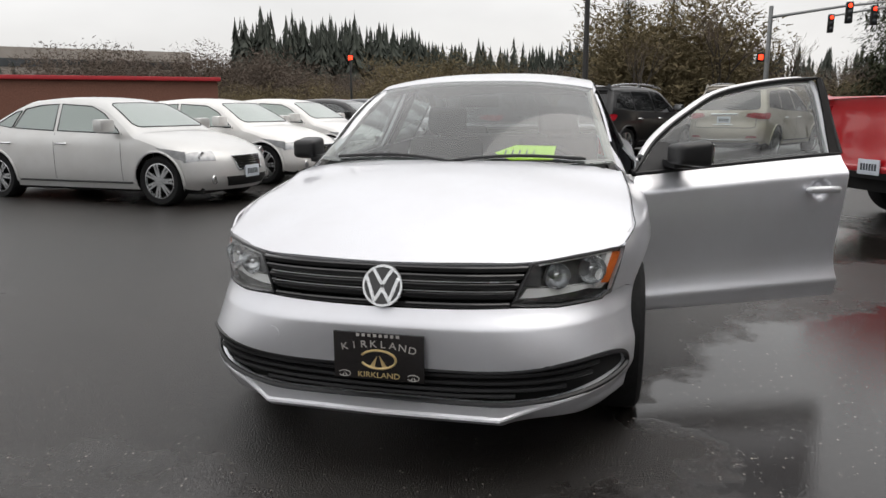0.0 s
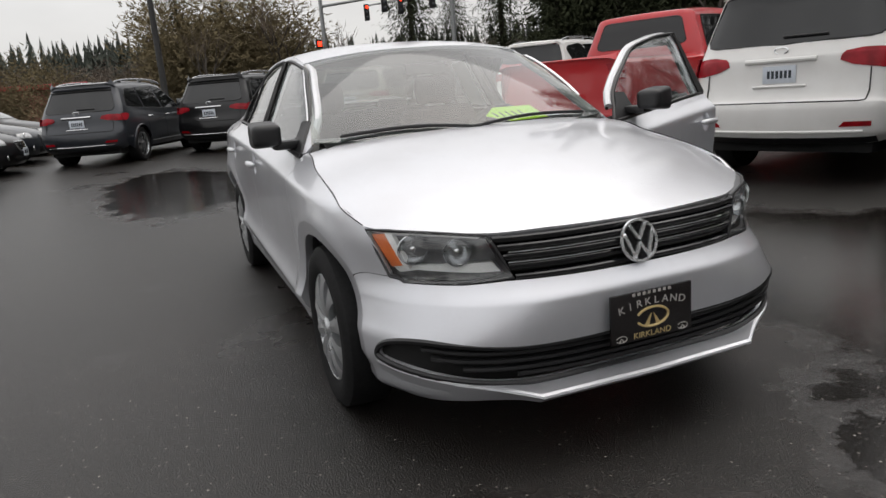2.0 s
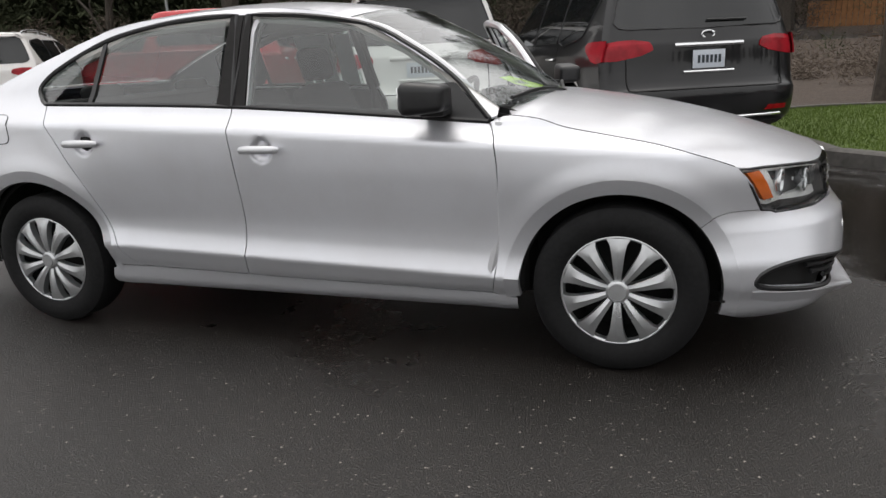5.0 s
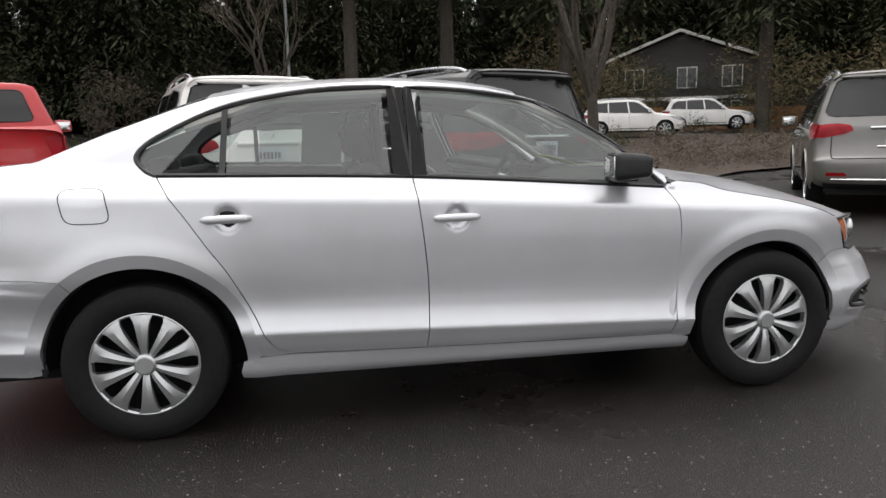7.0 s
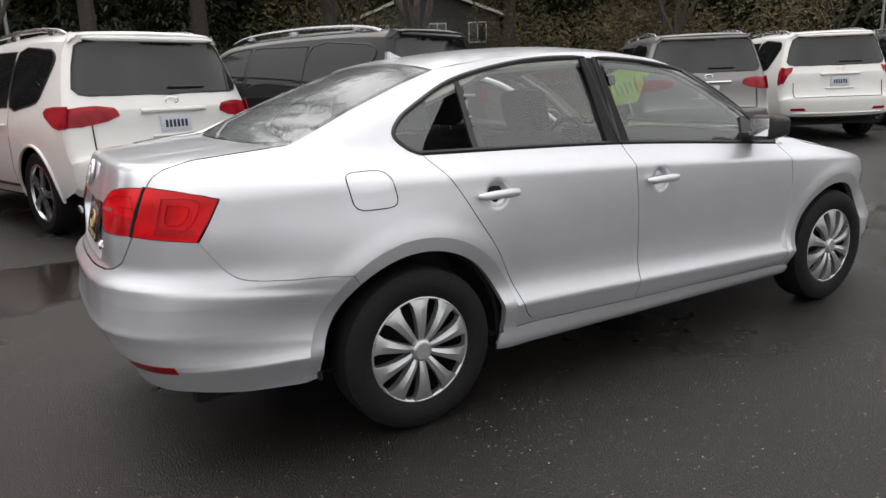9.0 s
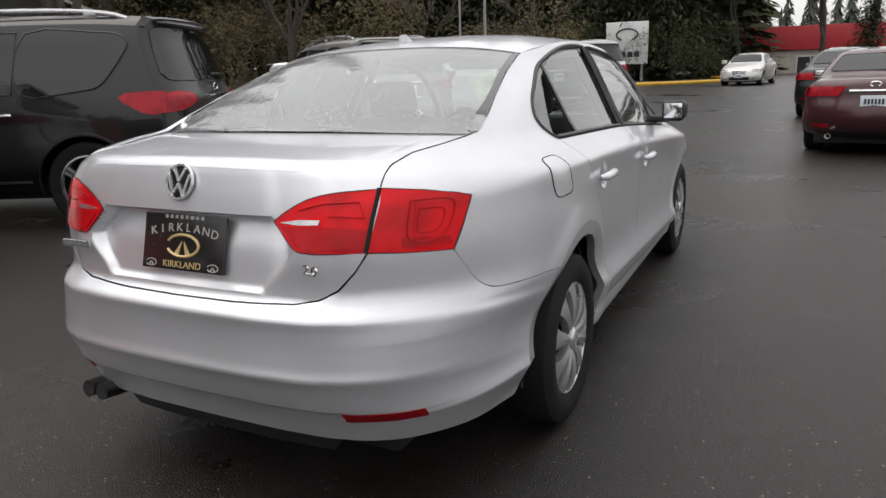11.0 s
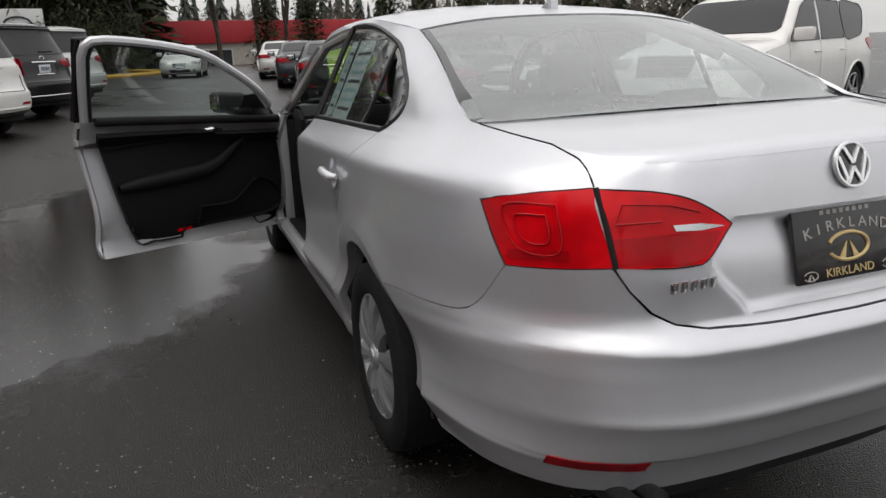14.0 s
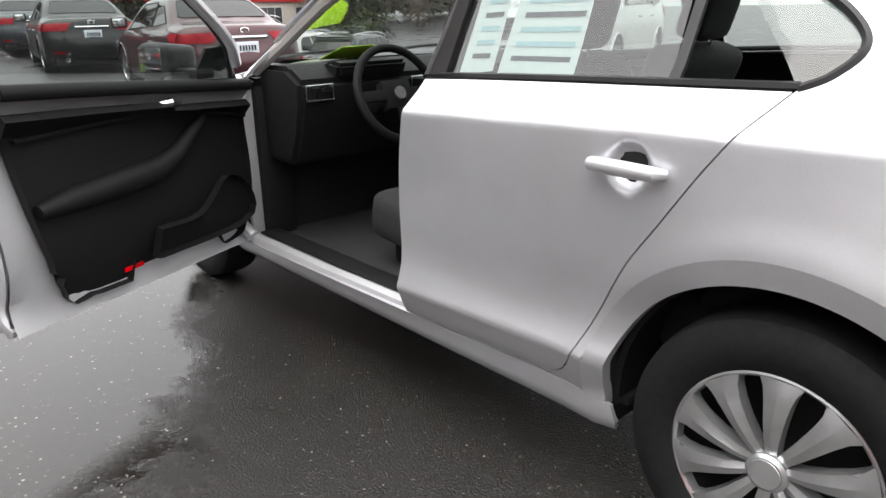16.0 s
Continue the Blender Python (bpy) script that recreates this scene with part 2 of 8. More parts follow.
def smooth_step(a, b, x):
    t = min(max((x - a) / (b - a), 0), 1)
    return t * t * (3 - 2 * t)


def curve_through(points, n=6):
    """An open Catmull-Rom line through the points."""
    pts = [np.array(p, float) for p in points]
    pts = [2 * pts[0] - pts[1]] + pts + [2 * pts[-1] - pts[-2]]
    out = []
    for i in range(1, len(pts) - 2):
        p0, p1, p2, p3 = pts[i - 1 : i + 3]
        for k in range(n):
            t = k / n
            out.append(tuple(0.5 * (2 * p1 + (p2 - p0) * t + (2 * p0 - 5 * p1 + 4 * p2 - p3) * t * t + (3 * p1 - p0 - 3 * p2 + p3) * t**3)))
    out.append(tuple(pts[-2]))
    return out


def arc(cx, cz, r, a0, a1, n=24):
    return [(cx + r * math.cos(radians(a0 + (a1 - a0) * i / n)), cz + r * math.sin(radians(a0 + (a1 - a0) * i / n))) for i in range(n + 1)]


def flat_region(outline, du, dv):
    """A flat polygon cut by a grid of lines."""
    bm = bmesh.new()
    clean = []
    for p in outline:
        if not clean or math.dist(p, clean[-1]) > 1e-4:
            clean.append(p)
    if math.dist(clean[0], clean[-1]) < 1e-4:
        clean.pop()
    bm.faces.new([bm.verts.new((p[0], p[1], 0)) for p in clean])
    for axis, step in ((0, du), (1, dv)):
        low, high = min(p[axis] for p in clean), max(p[axis] for p in clean)
        cuts = step if isinstance(step, (list, tuple)) else [k * step for k in range(math.floor(low / step) + 1, math.ceil(high / step))]
        for cut in cuts:
            if low + 1e-3 < cut < high - 1e-3:
                co, no = [0, 0, 0], [0, 0, 0]
                co[axis], no[axis] = cut, 1
                bmesh.ops.bisect_plane(bm, geom=bm.verts[:] + bm.edges[:] + bm.faces[:], dist=1e-5, plane_co=co, plane_no=no)
    bmesh.ops.triangulate(bm, faces=[f for f in bm.faces if len(f.verts) > 4])
    return bm


def sheet(outline, fn, du=0.05, dv=0.05, depth=0.012, push=0.0, inside=(0, 0, 0.6)):
    """A panel: the outline laid onto the surface fn(u, v), its rim turned inwards by depth; push moves it along its normal."""
    bm = flat_region(outline, du, dv)
    for v in bm.verts:
        v.co = fn(v.co.x, v.co.y)
    bm.normal_update()
    middle = Vector(inside)
    if sum(f.normal.dot(f.calc_center_median() - middle) * f.calc_area() for f in bm.faces) < 0:
        bmesh.ops.reverse_faces(bm, faces=bm.faces[:])
    bm.normal_update()
    normals = {v: v.normal.copy() for v in bm.verts}
    if push:
        for v in bm.verts:
            v.co += normals[v] * push
    if depth:
        rim = [e for e in bm.edges if e.is_boundary]
        first = {v: normals[v] for e in rim for v in e.verts}
        made = bmesh.ops.extrude_edge_only(bm, edges=rim)
        fresh = [g for g in made["geom"] if isinstance(g, bmesh.types.BMVert)]
        places = {tuple(round(c, 6) for c in v.co): n for v, n in first.items()}
        for v in fresh:
            v.co -= places[tuple(round(c, 6) for c in v.co)] * depth
    bm.normal_update()
    return bm


def raw_mesh(name, verts, n, mat):
    """A mesh of separate faces with n corners each, from an array of corners."""
    me = bpy.data.meshes.new(name)
    count = len(verts)
    me.vertices.add(count)
    me.vertices.foreach_set("co", np.asarray(verts, np.float32).ravel())
    me.loops.add(count)
    me.loops.foreach_set("vertex_index", np.arange(count, dtype=np.int32))
    me.polygons.add(count // n)
    me.polygons.foreach_set("loop_start", np.arange(0, count, n, dtype=np.int32))
    me.update(calc_edges=True)
    me.materials.append(mat)
    return me


def finish(bm, name, mat, sharp=38):
    me = bpy.data.meshes.new(name)
    bm.to_mesh(me)
    bm.free()
    for p in me.polygons:
        p.use_smooth = True
    me.set_sharp_from_angle(angle=radians(sharp))
    for m in mat if isinstance(mat, (list, tuple)) else (mat,):
        me.materials.append(m)
    return me


def part(name, bm, mat, parent, label="", sharp=38):
    """Links a bmesh as one mesh object under a thing or a part."""
    ob = new(name, finish(bm, name, mat, sharp))
    ob.parent = parent
    return tagged(ob, label=label)


def thing(name, label, category, m=None, group="", kind=""):
    ob = new(name)
    ob.empty_display_size = 0.2
    if m is not None:
        ob.matrix_basis = m
    return tagged(ob, label, category, group, kind)


def merge(*bms):
    out = bmesh.new()
    for b in bms:
        me = bpy.data.meshes.new("tmp")
        b.to_mesh(me)
        b.free()
        out.from_mesh(me)
        bpy.data.meshes.remove(me)
    return out


def box(x0, x1, y0, y1, z0, z1, bevel=0.0, m=None, segments=2):
    bm = bmesh.new()
    bmesh.ops.create_cube(bm, size=1, matrix=Matrix.LocRotScale(((x0 + x1) / 2, (y0 + y1) / 2, (z0 + z1) / 2), None, (abs(x1 - x0), abs(y1 - y0), abs(z1 - z0))))
    if bevel:
        bmesh.ops.bevel(bm, geom=bm.edges[:], offset=bevel, segments=segments, affect="EDGES", profile=0.6)
    if m is not None:
        bmesh.ops.transform(bm, matrix=m, verts=bm.verts)
    return bm


def lathe(profile, n=40, m=None):
    """Turns (radius, height) points round the y axis."""
    bm = bmesh.new()
    rings = []
    for r, h in profile:
        rings.append([bm.verts.new((r * math.cos(2 * math.pi * i / n), h, r * math.sin(2 * math.pi * i / n))) for i in range(n)])
    for a, b in zip(rings, rings[1:]):
        for i in range(n):
            bm.faces.new((a[i], a[(i + 1) % n], b[(i + 1) % n], b[i]))
    for ring, (r, h) in ((rings[0], profile[0]), (rings[-1], profile[-1])):
        if r < 0.03:
            bm.faces.new(ring)
    bmesh.ops.recalc_face_normals(bm, faces=bm.faces[:])
    if m is not None:
        bmesh.ops.transform(bm, matrix=m, verts=bm.verts)
    return bm


def prism(points, y0, y1, taper=1.0, bevel=0.0, m=None):
    """A polygon in x, z drawn out from y0 to y1."""
    bm = bmesh.new()
    cx, cz = sum(p[0] for p in points) / len(points), sum(p[1] for p in points) / len(points)
    a = [bm.verts.new((p[0], y0, p[1])) for p in points]
    b = [bm.verts.new((cx + (p[0] - cx) * taper, y1, cz + (p[1] - cz) * taper)) for p in points]
    bm.faces.new(a)
    bm.faces.new(b[::-1])
    for i in range(len(points)):
        j = (i + 1) % len(points)
        bm.faces.new((a[j], a[i], b[i], b[j]))
    bmesh.ops.recalc_face_normals(bm, faces=bm.faces[:])
    if bevel:
        bmesh.ops.bevel(bm, geom=bm.edges[:], offset=bevel, segments=2, affect="EDGES")
    if m is not None:
        bmesh.ops.transform(bm, matrix=m, verts=bm.verts)
    return bm


def tube(points, r, n=8, closed=False, m=None):
    """A round bar along a line of points; r may be a list of radii."""
    bm = bmesh.new()
    pts = [Vector(p) for p in points]
    radii = r if isinstance(r, (list, tuple)) else [r] * len(pts)
    rings, side = [], None
    for i, p in enumerate(pts):
        a = pts[(i - 1) % len(pts)] if closed or i else p
        b = pts[(i + 1) % len(pts)] if closed or i < len(pts) - 1 else p
        way = (b - a).normalized()
        if side is None:
            side = way.orthogonal().normalized()
        side = (side - way * side.dot(way)).normalized()
        up = way.cross(side)
        rings.append([bm.verts.new(p + (side * math.cos(2 * math.pi * k / n) + up * math.sin(2 * math.pi * k / n)) * radii[i]) for k in range(n)])
    pairs = list(zip(rings, rings[1:])) + ([(rings[-1], rings[0])] if closed else [])
    for a, b in pairs:
        for k in range(n):
            bm.faces.new((a[k], a[(k + 1) % n], b[(k + 1) % n], b[k]))
    if not closed:
        bm.faces.new(rings[0][::-1])
        bm.faces.new(rings[-1])
    bmesh.ops.recalc_face_normals(bm, faces=bm.faces[:])
    if m is not None:
        bmesh.ops.transform(bm, matrix=m, verts=bm.verts)
    return bm


def grid_skin(rows):
    """A skin over rows of points of equal length."""
    bm = bmesh.new()
    vs = [[bm.verts.new(p) for p in row] for row in rows]
    for a, b in zip(vs, vs[1:]):
        for i in range(len(a) - 1):
            bm.faces.new((a[i], a[i + 1], b[i + 1], b[i]))
    bm.normal_update()
    return bm


def writing(text, size, mat, parent, m, name="lettering", depth=0.0015, squeeze=1.0):
    """Raised letters in the built-in font, as a mesh."""
    cu = bpy.data.curves.new("letters", "FONT")
    cu.body, cu.size, cu.align_x, cu.align_y, cu.extrude = text, size, "CENTER", "CENTER", depth
    ob = bpy.data.objects.new("letters", cu)
    me = bpy.data.meshes.new_from_object(ob)
    bpy.data.objects.remove(ob)
    me.transform(m @ Matrix.Diagonal((squeeze, 1, 1, 1)))
    me.materials.append(mat)
    out = new(name, me)
    out.parent = parent
    return out


# ---------- the parked silver sedan ----------
WB = 1.3255  # half the wheelbase; x runs forwards, y to the car's left
HUB, TYRE = 0.315, 0.315
ARCH, ARCH_R = 0.415, 0.438  # outer radii of the flat lips round the front and rear wheel arches
OPEN, OPEN_R = 0.362, 0.386  # radii of the openings
shoulder = tab([(-2.3, 1.05), (-2.0, 1.025), (-1.6, 0.988), (-0.78, 0.952), (-0.08, 0.92), (0.58, 0.879), (0.86, 0.858), (1.45, 0.80), (1.75, 0.745), (2.1, 0.70)])
belt = tab([(-1.35, 1.04), (-1.241, 1.037), (-0.247, 1.003), (0.583, 0.945), (0.842, 0.925), (1.0, 0.915)])
flank = tab([(0.16, 0.76), (0.2, 0.80), (0.23, 0.838), (0.262, 0.848), (0.285, 0.852), (0.32, 0.868), (0.372, 0.8855), (0.380, 0.889), (0.386, 0.8895), (0.394, 0.886), (0.42, 0.875), (0.45, 0.866), (0.52, 0.859), (0.65, 0.866), (0.78, 0.872), (0.88, 0.871), (0.915, 0.8685), (0.922, 0.866), (0.93, 0.858), (0.945, 0.842), (0.98, 0.806), (1.02, 0.778), (1.08, 0.748), (1.15, 0.714), (1.25, 0.666), (1.35, 0.612), (1.40, 0.575), (1.44, 0.50), (1.5, 0.4)])
nose_x = tab([(0.16, 2.05), (0.205, 2.08), (0.25, 2.105), (0.3, 2.120), (0.36, 2.133), (0.46, 2.145), (0.525, 2.148), (0.534, 2.147), (0.542, 2.143), (0.56, 2.130), (0.585, 2.113), (0.60, 2.106), (0.73, 2.085), (0.8, 2.04), (0.95, 1.9), (1.2, 1.6)])
tail_x = tab([(0.2, -2.24), (0.3, -2.272), (0.388, -2.318), (0.394, -2.322), (0.402, -2.334), (0.408, -2.337), (0.49, -2.375), (0.497, -2.3795), (0.503, -2.383), (0.510, -2.3838), (0.517, -2.3815), (0.53, -2.3775), (0.56, -2.3725), (0.60, -2.3695), (0.64, -2.3715), (0.655, -2.3745), (0.662, -2.3752), (0.669, -2.372), (0.692, -2.346), (0.71, -2.326), (0.84, -2.318), (0.9, -2.302), (1.0, -2.275), (1.05, -2.258), (1.075, -2.245), (1.12, -2.2), (1.4, -1.6)])
# the same without their creases, for the flanks
nose_base = tab([(0.16, 2.10), (0.3, 2.135), (0.53, 2.15), (0.60, 2.11), (0.73, 2.085), (0.8, 2.04), (0.95, 1.9), (1.2, 1.6)])
tail_base = tab([(0.2, -2.28), (0.4, -2.345), (0.6, -2.37), (0.70, -2.33), (0.84, -2.318), (0.9, -2.302), (1.0, -2.275), (1.05, -2.258), (1.075, -2.245), (1.12, -2.2), (1.4, -1.6)])
FRONT0, REAR0 = 1.0, -1.2
rear_r = [(0, 1.0), (0.3, 0.985), (0.5, 0.955), (0.69, 0.885), (0.8, 0.815), (0.9, 0.695), (0.95, 0.585), (0.985, 0.40), (0.997, 0.2), (1.0, 0.0)]
rear_ratio = tab(rear_r)


def front_power(z):
    return 2.78 + 1.7 * smooth_step(0.60, 0.38, z)


def rear_power(z):
    return 1 + 0.45 * smooth_step(0.74, 0.48, z)


def end_ratio(x, z):
    if x > FRONT0:
        t = min((x - FRONT0) / (nose_base(z) - FRONT0), 1)
        return (1 - t**3) ** (1 / front_power(z))
    if x < REAR0:
        return rear_ratio(min((x - REAR0) / (tail_base(z) - REAR0), 1) ** rear_power(z))
    return 1.0


def half_width(x, z):
    """The car's half width at x, z, before the wheel arches."""
    lift = (0.93 - shoulder(x)) * smooth_step(0.6, 0.9, z) * (1 - smooth_step(1.0, 1.3, z))
    lift += 0.034 * x * smooth_step(0.27, 0.33, z) * (1 - smooth_step(0.45, 0.62, z)) * (abs(x) < 1.2)
    w = flank(z + lift)
    if x < -1.5 and 0.3 < z < 0.7:
        # the bumper's two folds run on along the flank, sinking towards the wheel
        q = z + 0.1 * max(0.0, x + 2.33)
        w -= 0.20 * (tail_x(q) - tail_base(q)) * smooth_step(-1.56, -1.78, x) * smooth_step(0.3, 0.4, q) * smooth_step(0.7, 0.67, q)
    if x < -1.5 and z < 0.66:
        w -= 0.12 * (0.66 - z) * smooth_step(-1.5, -1.75, x)
    if x < -1.2 and z < 0.6:
        w += (min(w, 0.868) - w) * smooth_step(1.2, 1.55, -x)
    if x > 1.2 and z < 0.6:
        w += (min(w, 0.875) - w) * smooth_step(1.2, 1.55, x)
    if 0.5 < z < 1.0:
        # the haunches swell over the wheels and lean in towards the shoulder
        k = 1.8 * math.exp(-(((x + 1.45) / 0.46) ** 2)) + 0.8 * math.exp(-(((x - 1.36) / 0.40) ** 2))
        w += 0.020 * k * smooth_step(0.5, 0.68, z) * (1 - smooth_step(0.66, 0.97, z))
    if z > 0.95 and x < -0.5:
        w *= 1 - 0.05 * smooth_step(0.95, 1.1, z) * (-x - 0.5) ** 1.5
    return w


def flare(x, z):
    out = 0.0
    for hx, r, e in ((WB, ARCH, OPEN), (-WB, ARCH_R, OPEN_R)):
        d = math.hypot(x - hx, z - HUB)
        out += (0.007 * smooth_step(r + 0.08, r, d) - 0.013 * min(max((r - d) / (r - e), 0), 1)) * (z > 0.2)
    return out


def side_y(x, z):
    r = end_ratio(x, z)
    return half_width(x, z) * r + flare(x, z) * min(1, 3 * r)


def on_side(sign, push=0.0):
    return lambda x, z: Vector((x, sign * (side_y(x, z) + push), z))


def front_xy(s, z):
    """s: angle-like share, 0 in the middle, +-1 where the flank begins (left is plus)."""
    a = abs(s) * math.pi / 2
    e = front_power(z)
    c, d = max(math.cos(a), 0) ** (2 / 3), max(math.sin(a), 0) ** (2 / e)
    x = FRONT0 + (nose_base(z) - FRONT0) * c + (nose_x(z) - nose_base(z)) * c**5
    return x, math.copysign(half_width(x, z) * d + flare(x, z) * min(1, 3 * d), s)


def front_s(z, y=None, x=None):
    lo, hi = 0.0, 1.0
    for _ in range(30):
        mid = (lo + hi) / 2
        px, py = front_xy(mid, z)
        if (y is not None and py < abs(y)) or (x is not None and px > x):
            lo = mid
        else:
            hi = mid
    return math.copysign(lo, y) if y is not None else lo


def rear_xy(s, z):
    a = abs(s)
    # arc length along the table of the rear plan curve
    k = np.interp(a, REAR_S, range(len(REAR_S)))
    i = min(int(k), len(REAR_S) - 2)
    t = REAR_P[i][0] + (REAR_P[i + 1][0] - REAR_P[i][0]) * (k - i)
    r = REAR_P[i][1] + (REAR_P[i + 1][1] - REAR_P[i][1]) * (k - i)
    t = max(t, 0.0) ** (1 / rear_power(z))
    x = REAR0 + (tail_base(z) - REAR0) * t + (tail_x(z) - tail_base(z)) * t**6
    return x, math.copysign(half_width(x, z) * r + flare(x, z) * min(1, 3 * r), s)


REAR_P = []
for _i in range(41):
    _r = 0.7 * _i / 40
    _lo, _hi = 0.0, 1.0
    for _ in range(40):
        _m = (_lo + _hi) / 2
        if rear_ratio(_m) > _r:
            _lo = _m
        else:
            _hi = _m
    REAR_P.append((_lo, _r))
REAR_P += [(t, rear_ratio(t)) for t in np.linspace(REAR_P[-1][0] - 0.01, 0, 60)]
_d = [0.0]
for _a, _b in zip(REAR_P, REAR_P[1:]):
    _d.append(_d[-1] + math.hypot(1.1 * (_a[0] - _b[0]), 0.85 * (_a[1] - _b[1])))
REAR_S = [v / _d[-1] for v in _d]


def rear_s(z, y=None, x=None):
    lo, hi = 0.0, 1.0
    for _ in range(30):
        mid = (lo + hi) / 2
        px, py = rear_xy(mid, z)
        if (y is not None and py < abs(y)) or (x is not None and px < x):
            lo = mid
        else:
            hi = mid
    return math.copysign(lo, y) if y is not None else lo


def on_front(push=0.0):
    def f(s, z):
        x, y = front_xy(s, z)
        return Vector((x + push, y, z))
    return f


def on_rear(push=0.0, dent=None):
    def f(s, z):
        x, y = rear_xy(s, z)
        return Vector((x - push + (dent(y, z) if dent else 0), y, z))
    return f


def fy(y, z):
    return (front_s(z, y=y), z)


def fx(x, z, sign=1):
    return (sign * front_s(z, x=x), z)


def ry(y, z):
    return (rear_s(z, y=y), z)


def rx(x, z, sign=1):
    return (sign * rear_s(z, x=x), z)


hood_mid = tab([(0.88, 1.0), (1.0, 0.992), (1.2, 0.966), (1.5, 0.914), (1.8, 0.836), (2.0, 0.766), (2.09, 0.73)])
hood_edge_z = tab([(0.85, 0.955), (0.95, 0.948), (1.03, 0.935), (1.13, 0.905), (1.445, 0.842), (1.72, 0.752), (2.1, 0.62)])
hood_edge_y = tab([(0.85, 0.735), (0.95, 0.745), (1.03, 0.757), (1.13, 0.768), (1.445, 0.778), (1.72, 0.772), (2.1, 0.765)])


def hood_z(x, y):
    return hood_mid(x) - (hood_mid(x) - hood_edge_z(x)) * (abs(y) / hood_edge_y(x)) ** 2.4


roof_mid = tab([(-1.2, 1.352), (-1.1, 1.382), (-0.8, 1.428), (-0.5, 1.449), (-0.3, 1.452), (-0.1, 1.442), (0.1, 1.42), (0.3, 1.384), (0.4, 1.35)])


def screen(a, y, push=0.0):
    """The windscreen: a from 0 at its foot to 1 at its head."""
    v = y / 0.73
    foot = Vector((1.03 - 0.16 * v * v, 0, 0.965 + 0.02 * v * v))
    w = y / 0.60
    head = Vector((0.30 - 0.065 * w * w, 0, 1.386 - 0.05 * abs(w) ** 2.6))
    p = foot.lerp(head, a)
    p += Vector((0.5, 0, 0.85)) * (0.02 * math.sin(math.pi * a) + push)
    p.y = y
    return p


back_mid = tab([(-1.82, 1.094), (-1.80, 1.100), (-1.70, 1.150), (-1.60, 1.196), (-1.45, 1.258), (-1.30, 1.314), (-1.20, 1.349), (-1.10, 1.381), (-1.05, 1.397)])


# curves of the flank, in x and z
GAP_F = curve_through([(0.852, 0.928), (0.880, 0.86), (0.893, 0.76), (0.893, 0.66), (0.889, 0.5), (0.880, 0.38), (0.862, 0.286)], 4)
GAP_B = curve_through([(-0.247, 1.0), (-0.235, 0.9), (-0.221, 0.781), (-0.208, 0.65), (-0.203, 0.549), (-0.206, 0.43), (-0.217, 0.307)], 4)
GAP_R = curve_through([(-1.243, 1.036), (-1.14, 0.894), (-1.06, 0.77), (-0.997, 0.677), (-0.945, 0.58), (-0.897, 0.481), (-0.862, 0.405), (-0.83, 0.355), (-0.785, 0.328), (-0.735, 0.32)], 3)
DLO_TOP = curve_through([(0.849, 0.938), (0.681, 1.10), (0.503, 1.217), (0.324, 1.302), (0.053, 1.354), (-0.243, 1.376), (-0.507, 1.378), (-0.751, 1.354), (-1.009, 1.30), (-1.218, 1.205), (-1.30, 1.15), (-1.325, 1.105), (-1.29, 1.06), (-1.247, 1.037)], 5)
RAIL = [(0.875, 0.972), (0.72, 1.068), (0.5, 1.205), (0.36, 1.282), (0.23, 1.341), (0.1, 1.370), (-0.1, 1.394), (-0.3, 1.404), (-0.5, 1.400), (-0.8, 1.380), (-1.05, 1.345), (-1.2, 1.298), (-1.45, 1.207), (-1.70, 1.104)]
rail_z = tab(sorted(RAIL))
plain_width = half_width


def half_width(x, z):
    w = plain_width(x, z)
    if z > 0.93:
        under = rail_z(x) - z
        if x < -0.9:
            w -= (0.045 - 0.03 * smooth_step(-1.2, -1.7, x)) * smooth_step(-0.9, -1.1, x) * smooth_step(0.11, 0.0, under) ** 2 * smooth_step(-1.85, -1.7, x)
        if x > 0.1:
            w -= 0.022 * smooth_step(0.1, 0.3, x) * smooth_step(0.05, 0.0, under) ** 2
    return w


def shift(points, dx, dz=0.0):
    return [(x + dx, z + dz) for x, z in points]


def belt_line(x0, x1, n=12, dz=0.0):
    return [(x0 + (x1 - x0) * i / n, belt(x0 + (x1 - x0) * i / n) + dz) for i in range(n + 1)]


G = 0.0022
FRONT_DOOR = belt_line(-0.245, 0.850, dz=-0.004) + shift(GAP_F[1:], -G) + [(0.3, 0.296), (-0.1, 0.304)] + shift(GAP_B[::-1][:-1], G)
REAR_DOOR = belt_line(-1.238, -0.250, dz=-0.004) + shift(GAP_B[1:], -G) + [(-0.45, 0.313)] + shift(GAP_R[::-1][:-1], G)
SILL = [(0.955, 0.262), (0.862, 0.281), (0.3, 0.291), (-0.217, 0.302), (-0.735, 0.313), (-0.80, 0.312), (-0.88, 0.313), (-0.955, 0.293), (-0.968, 0.25), (-0.962, 0.222), (0.95, 0.207)]
hood_gap = [(0.93, 0.947), (1.03, 0.934), (1.13, 0.903), (1.28, 0.874), (1.445, 0.841), (1.6, 0.797), (1.70, 0.760)]
FENDER = [(0.858, 0.928), (0.90, 0.945)] + curve_through(hood_gap, 4) + [(1.722, 0.748), (1.765, 0.69), (1.80, 0.612)] + curve_through([(1.80, 0.604), (1.70, 0.604), (1.650, 0.592)], 4) + arc(WB, HUB, ARCH, 41, 186.5, 44) + [(0.864, 0.284)] + shift(GAP_F[::-1], G)
SEAM_R = curve_through([(-2.057, 0.818), (-2.03, 0.775), (-1.985, 0.715), (-1.93, 0.686), (-1.8, 0.674), (-1.68, 0.669), (-1.596, 0.661)], 4)
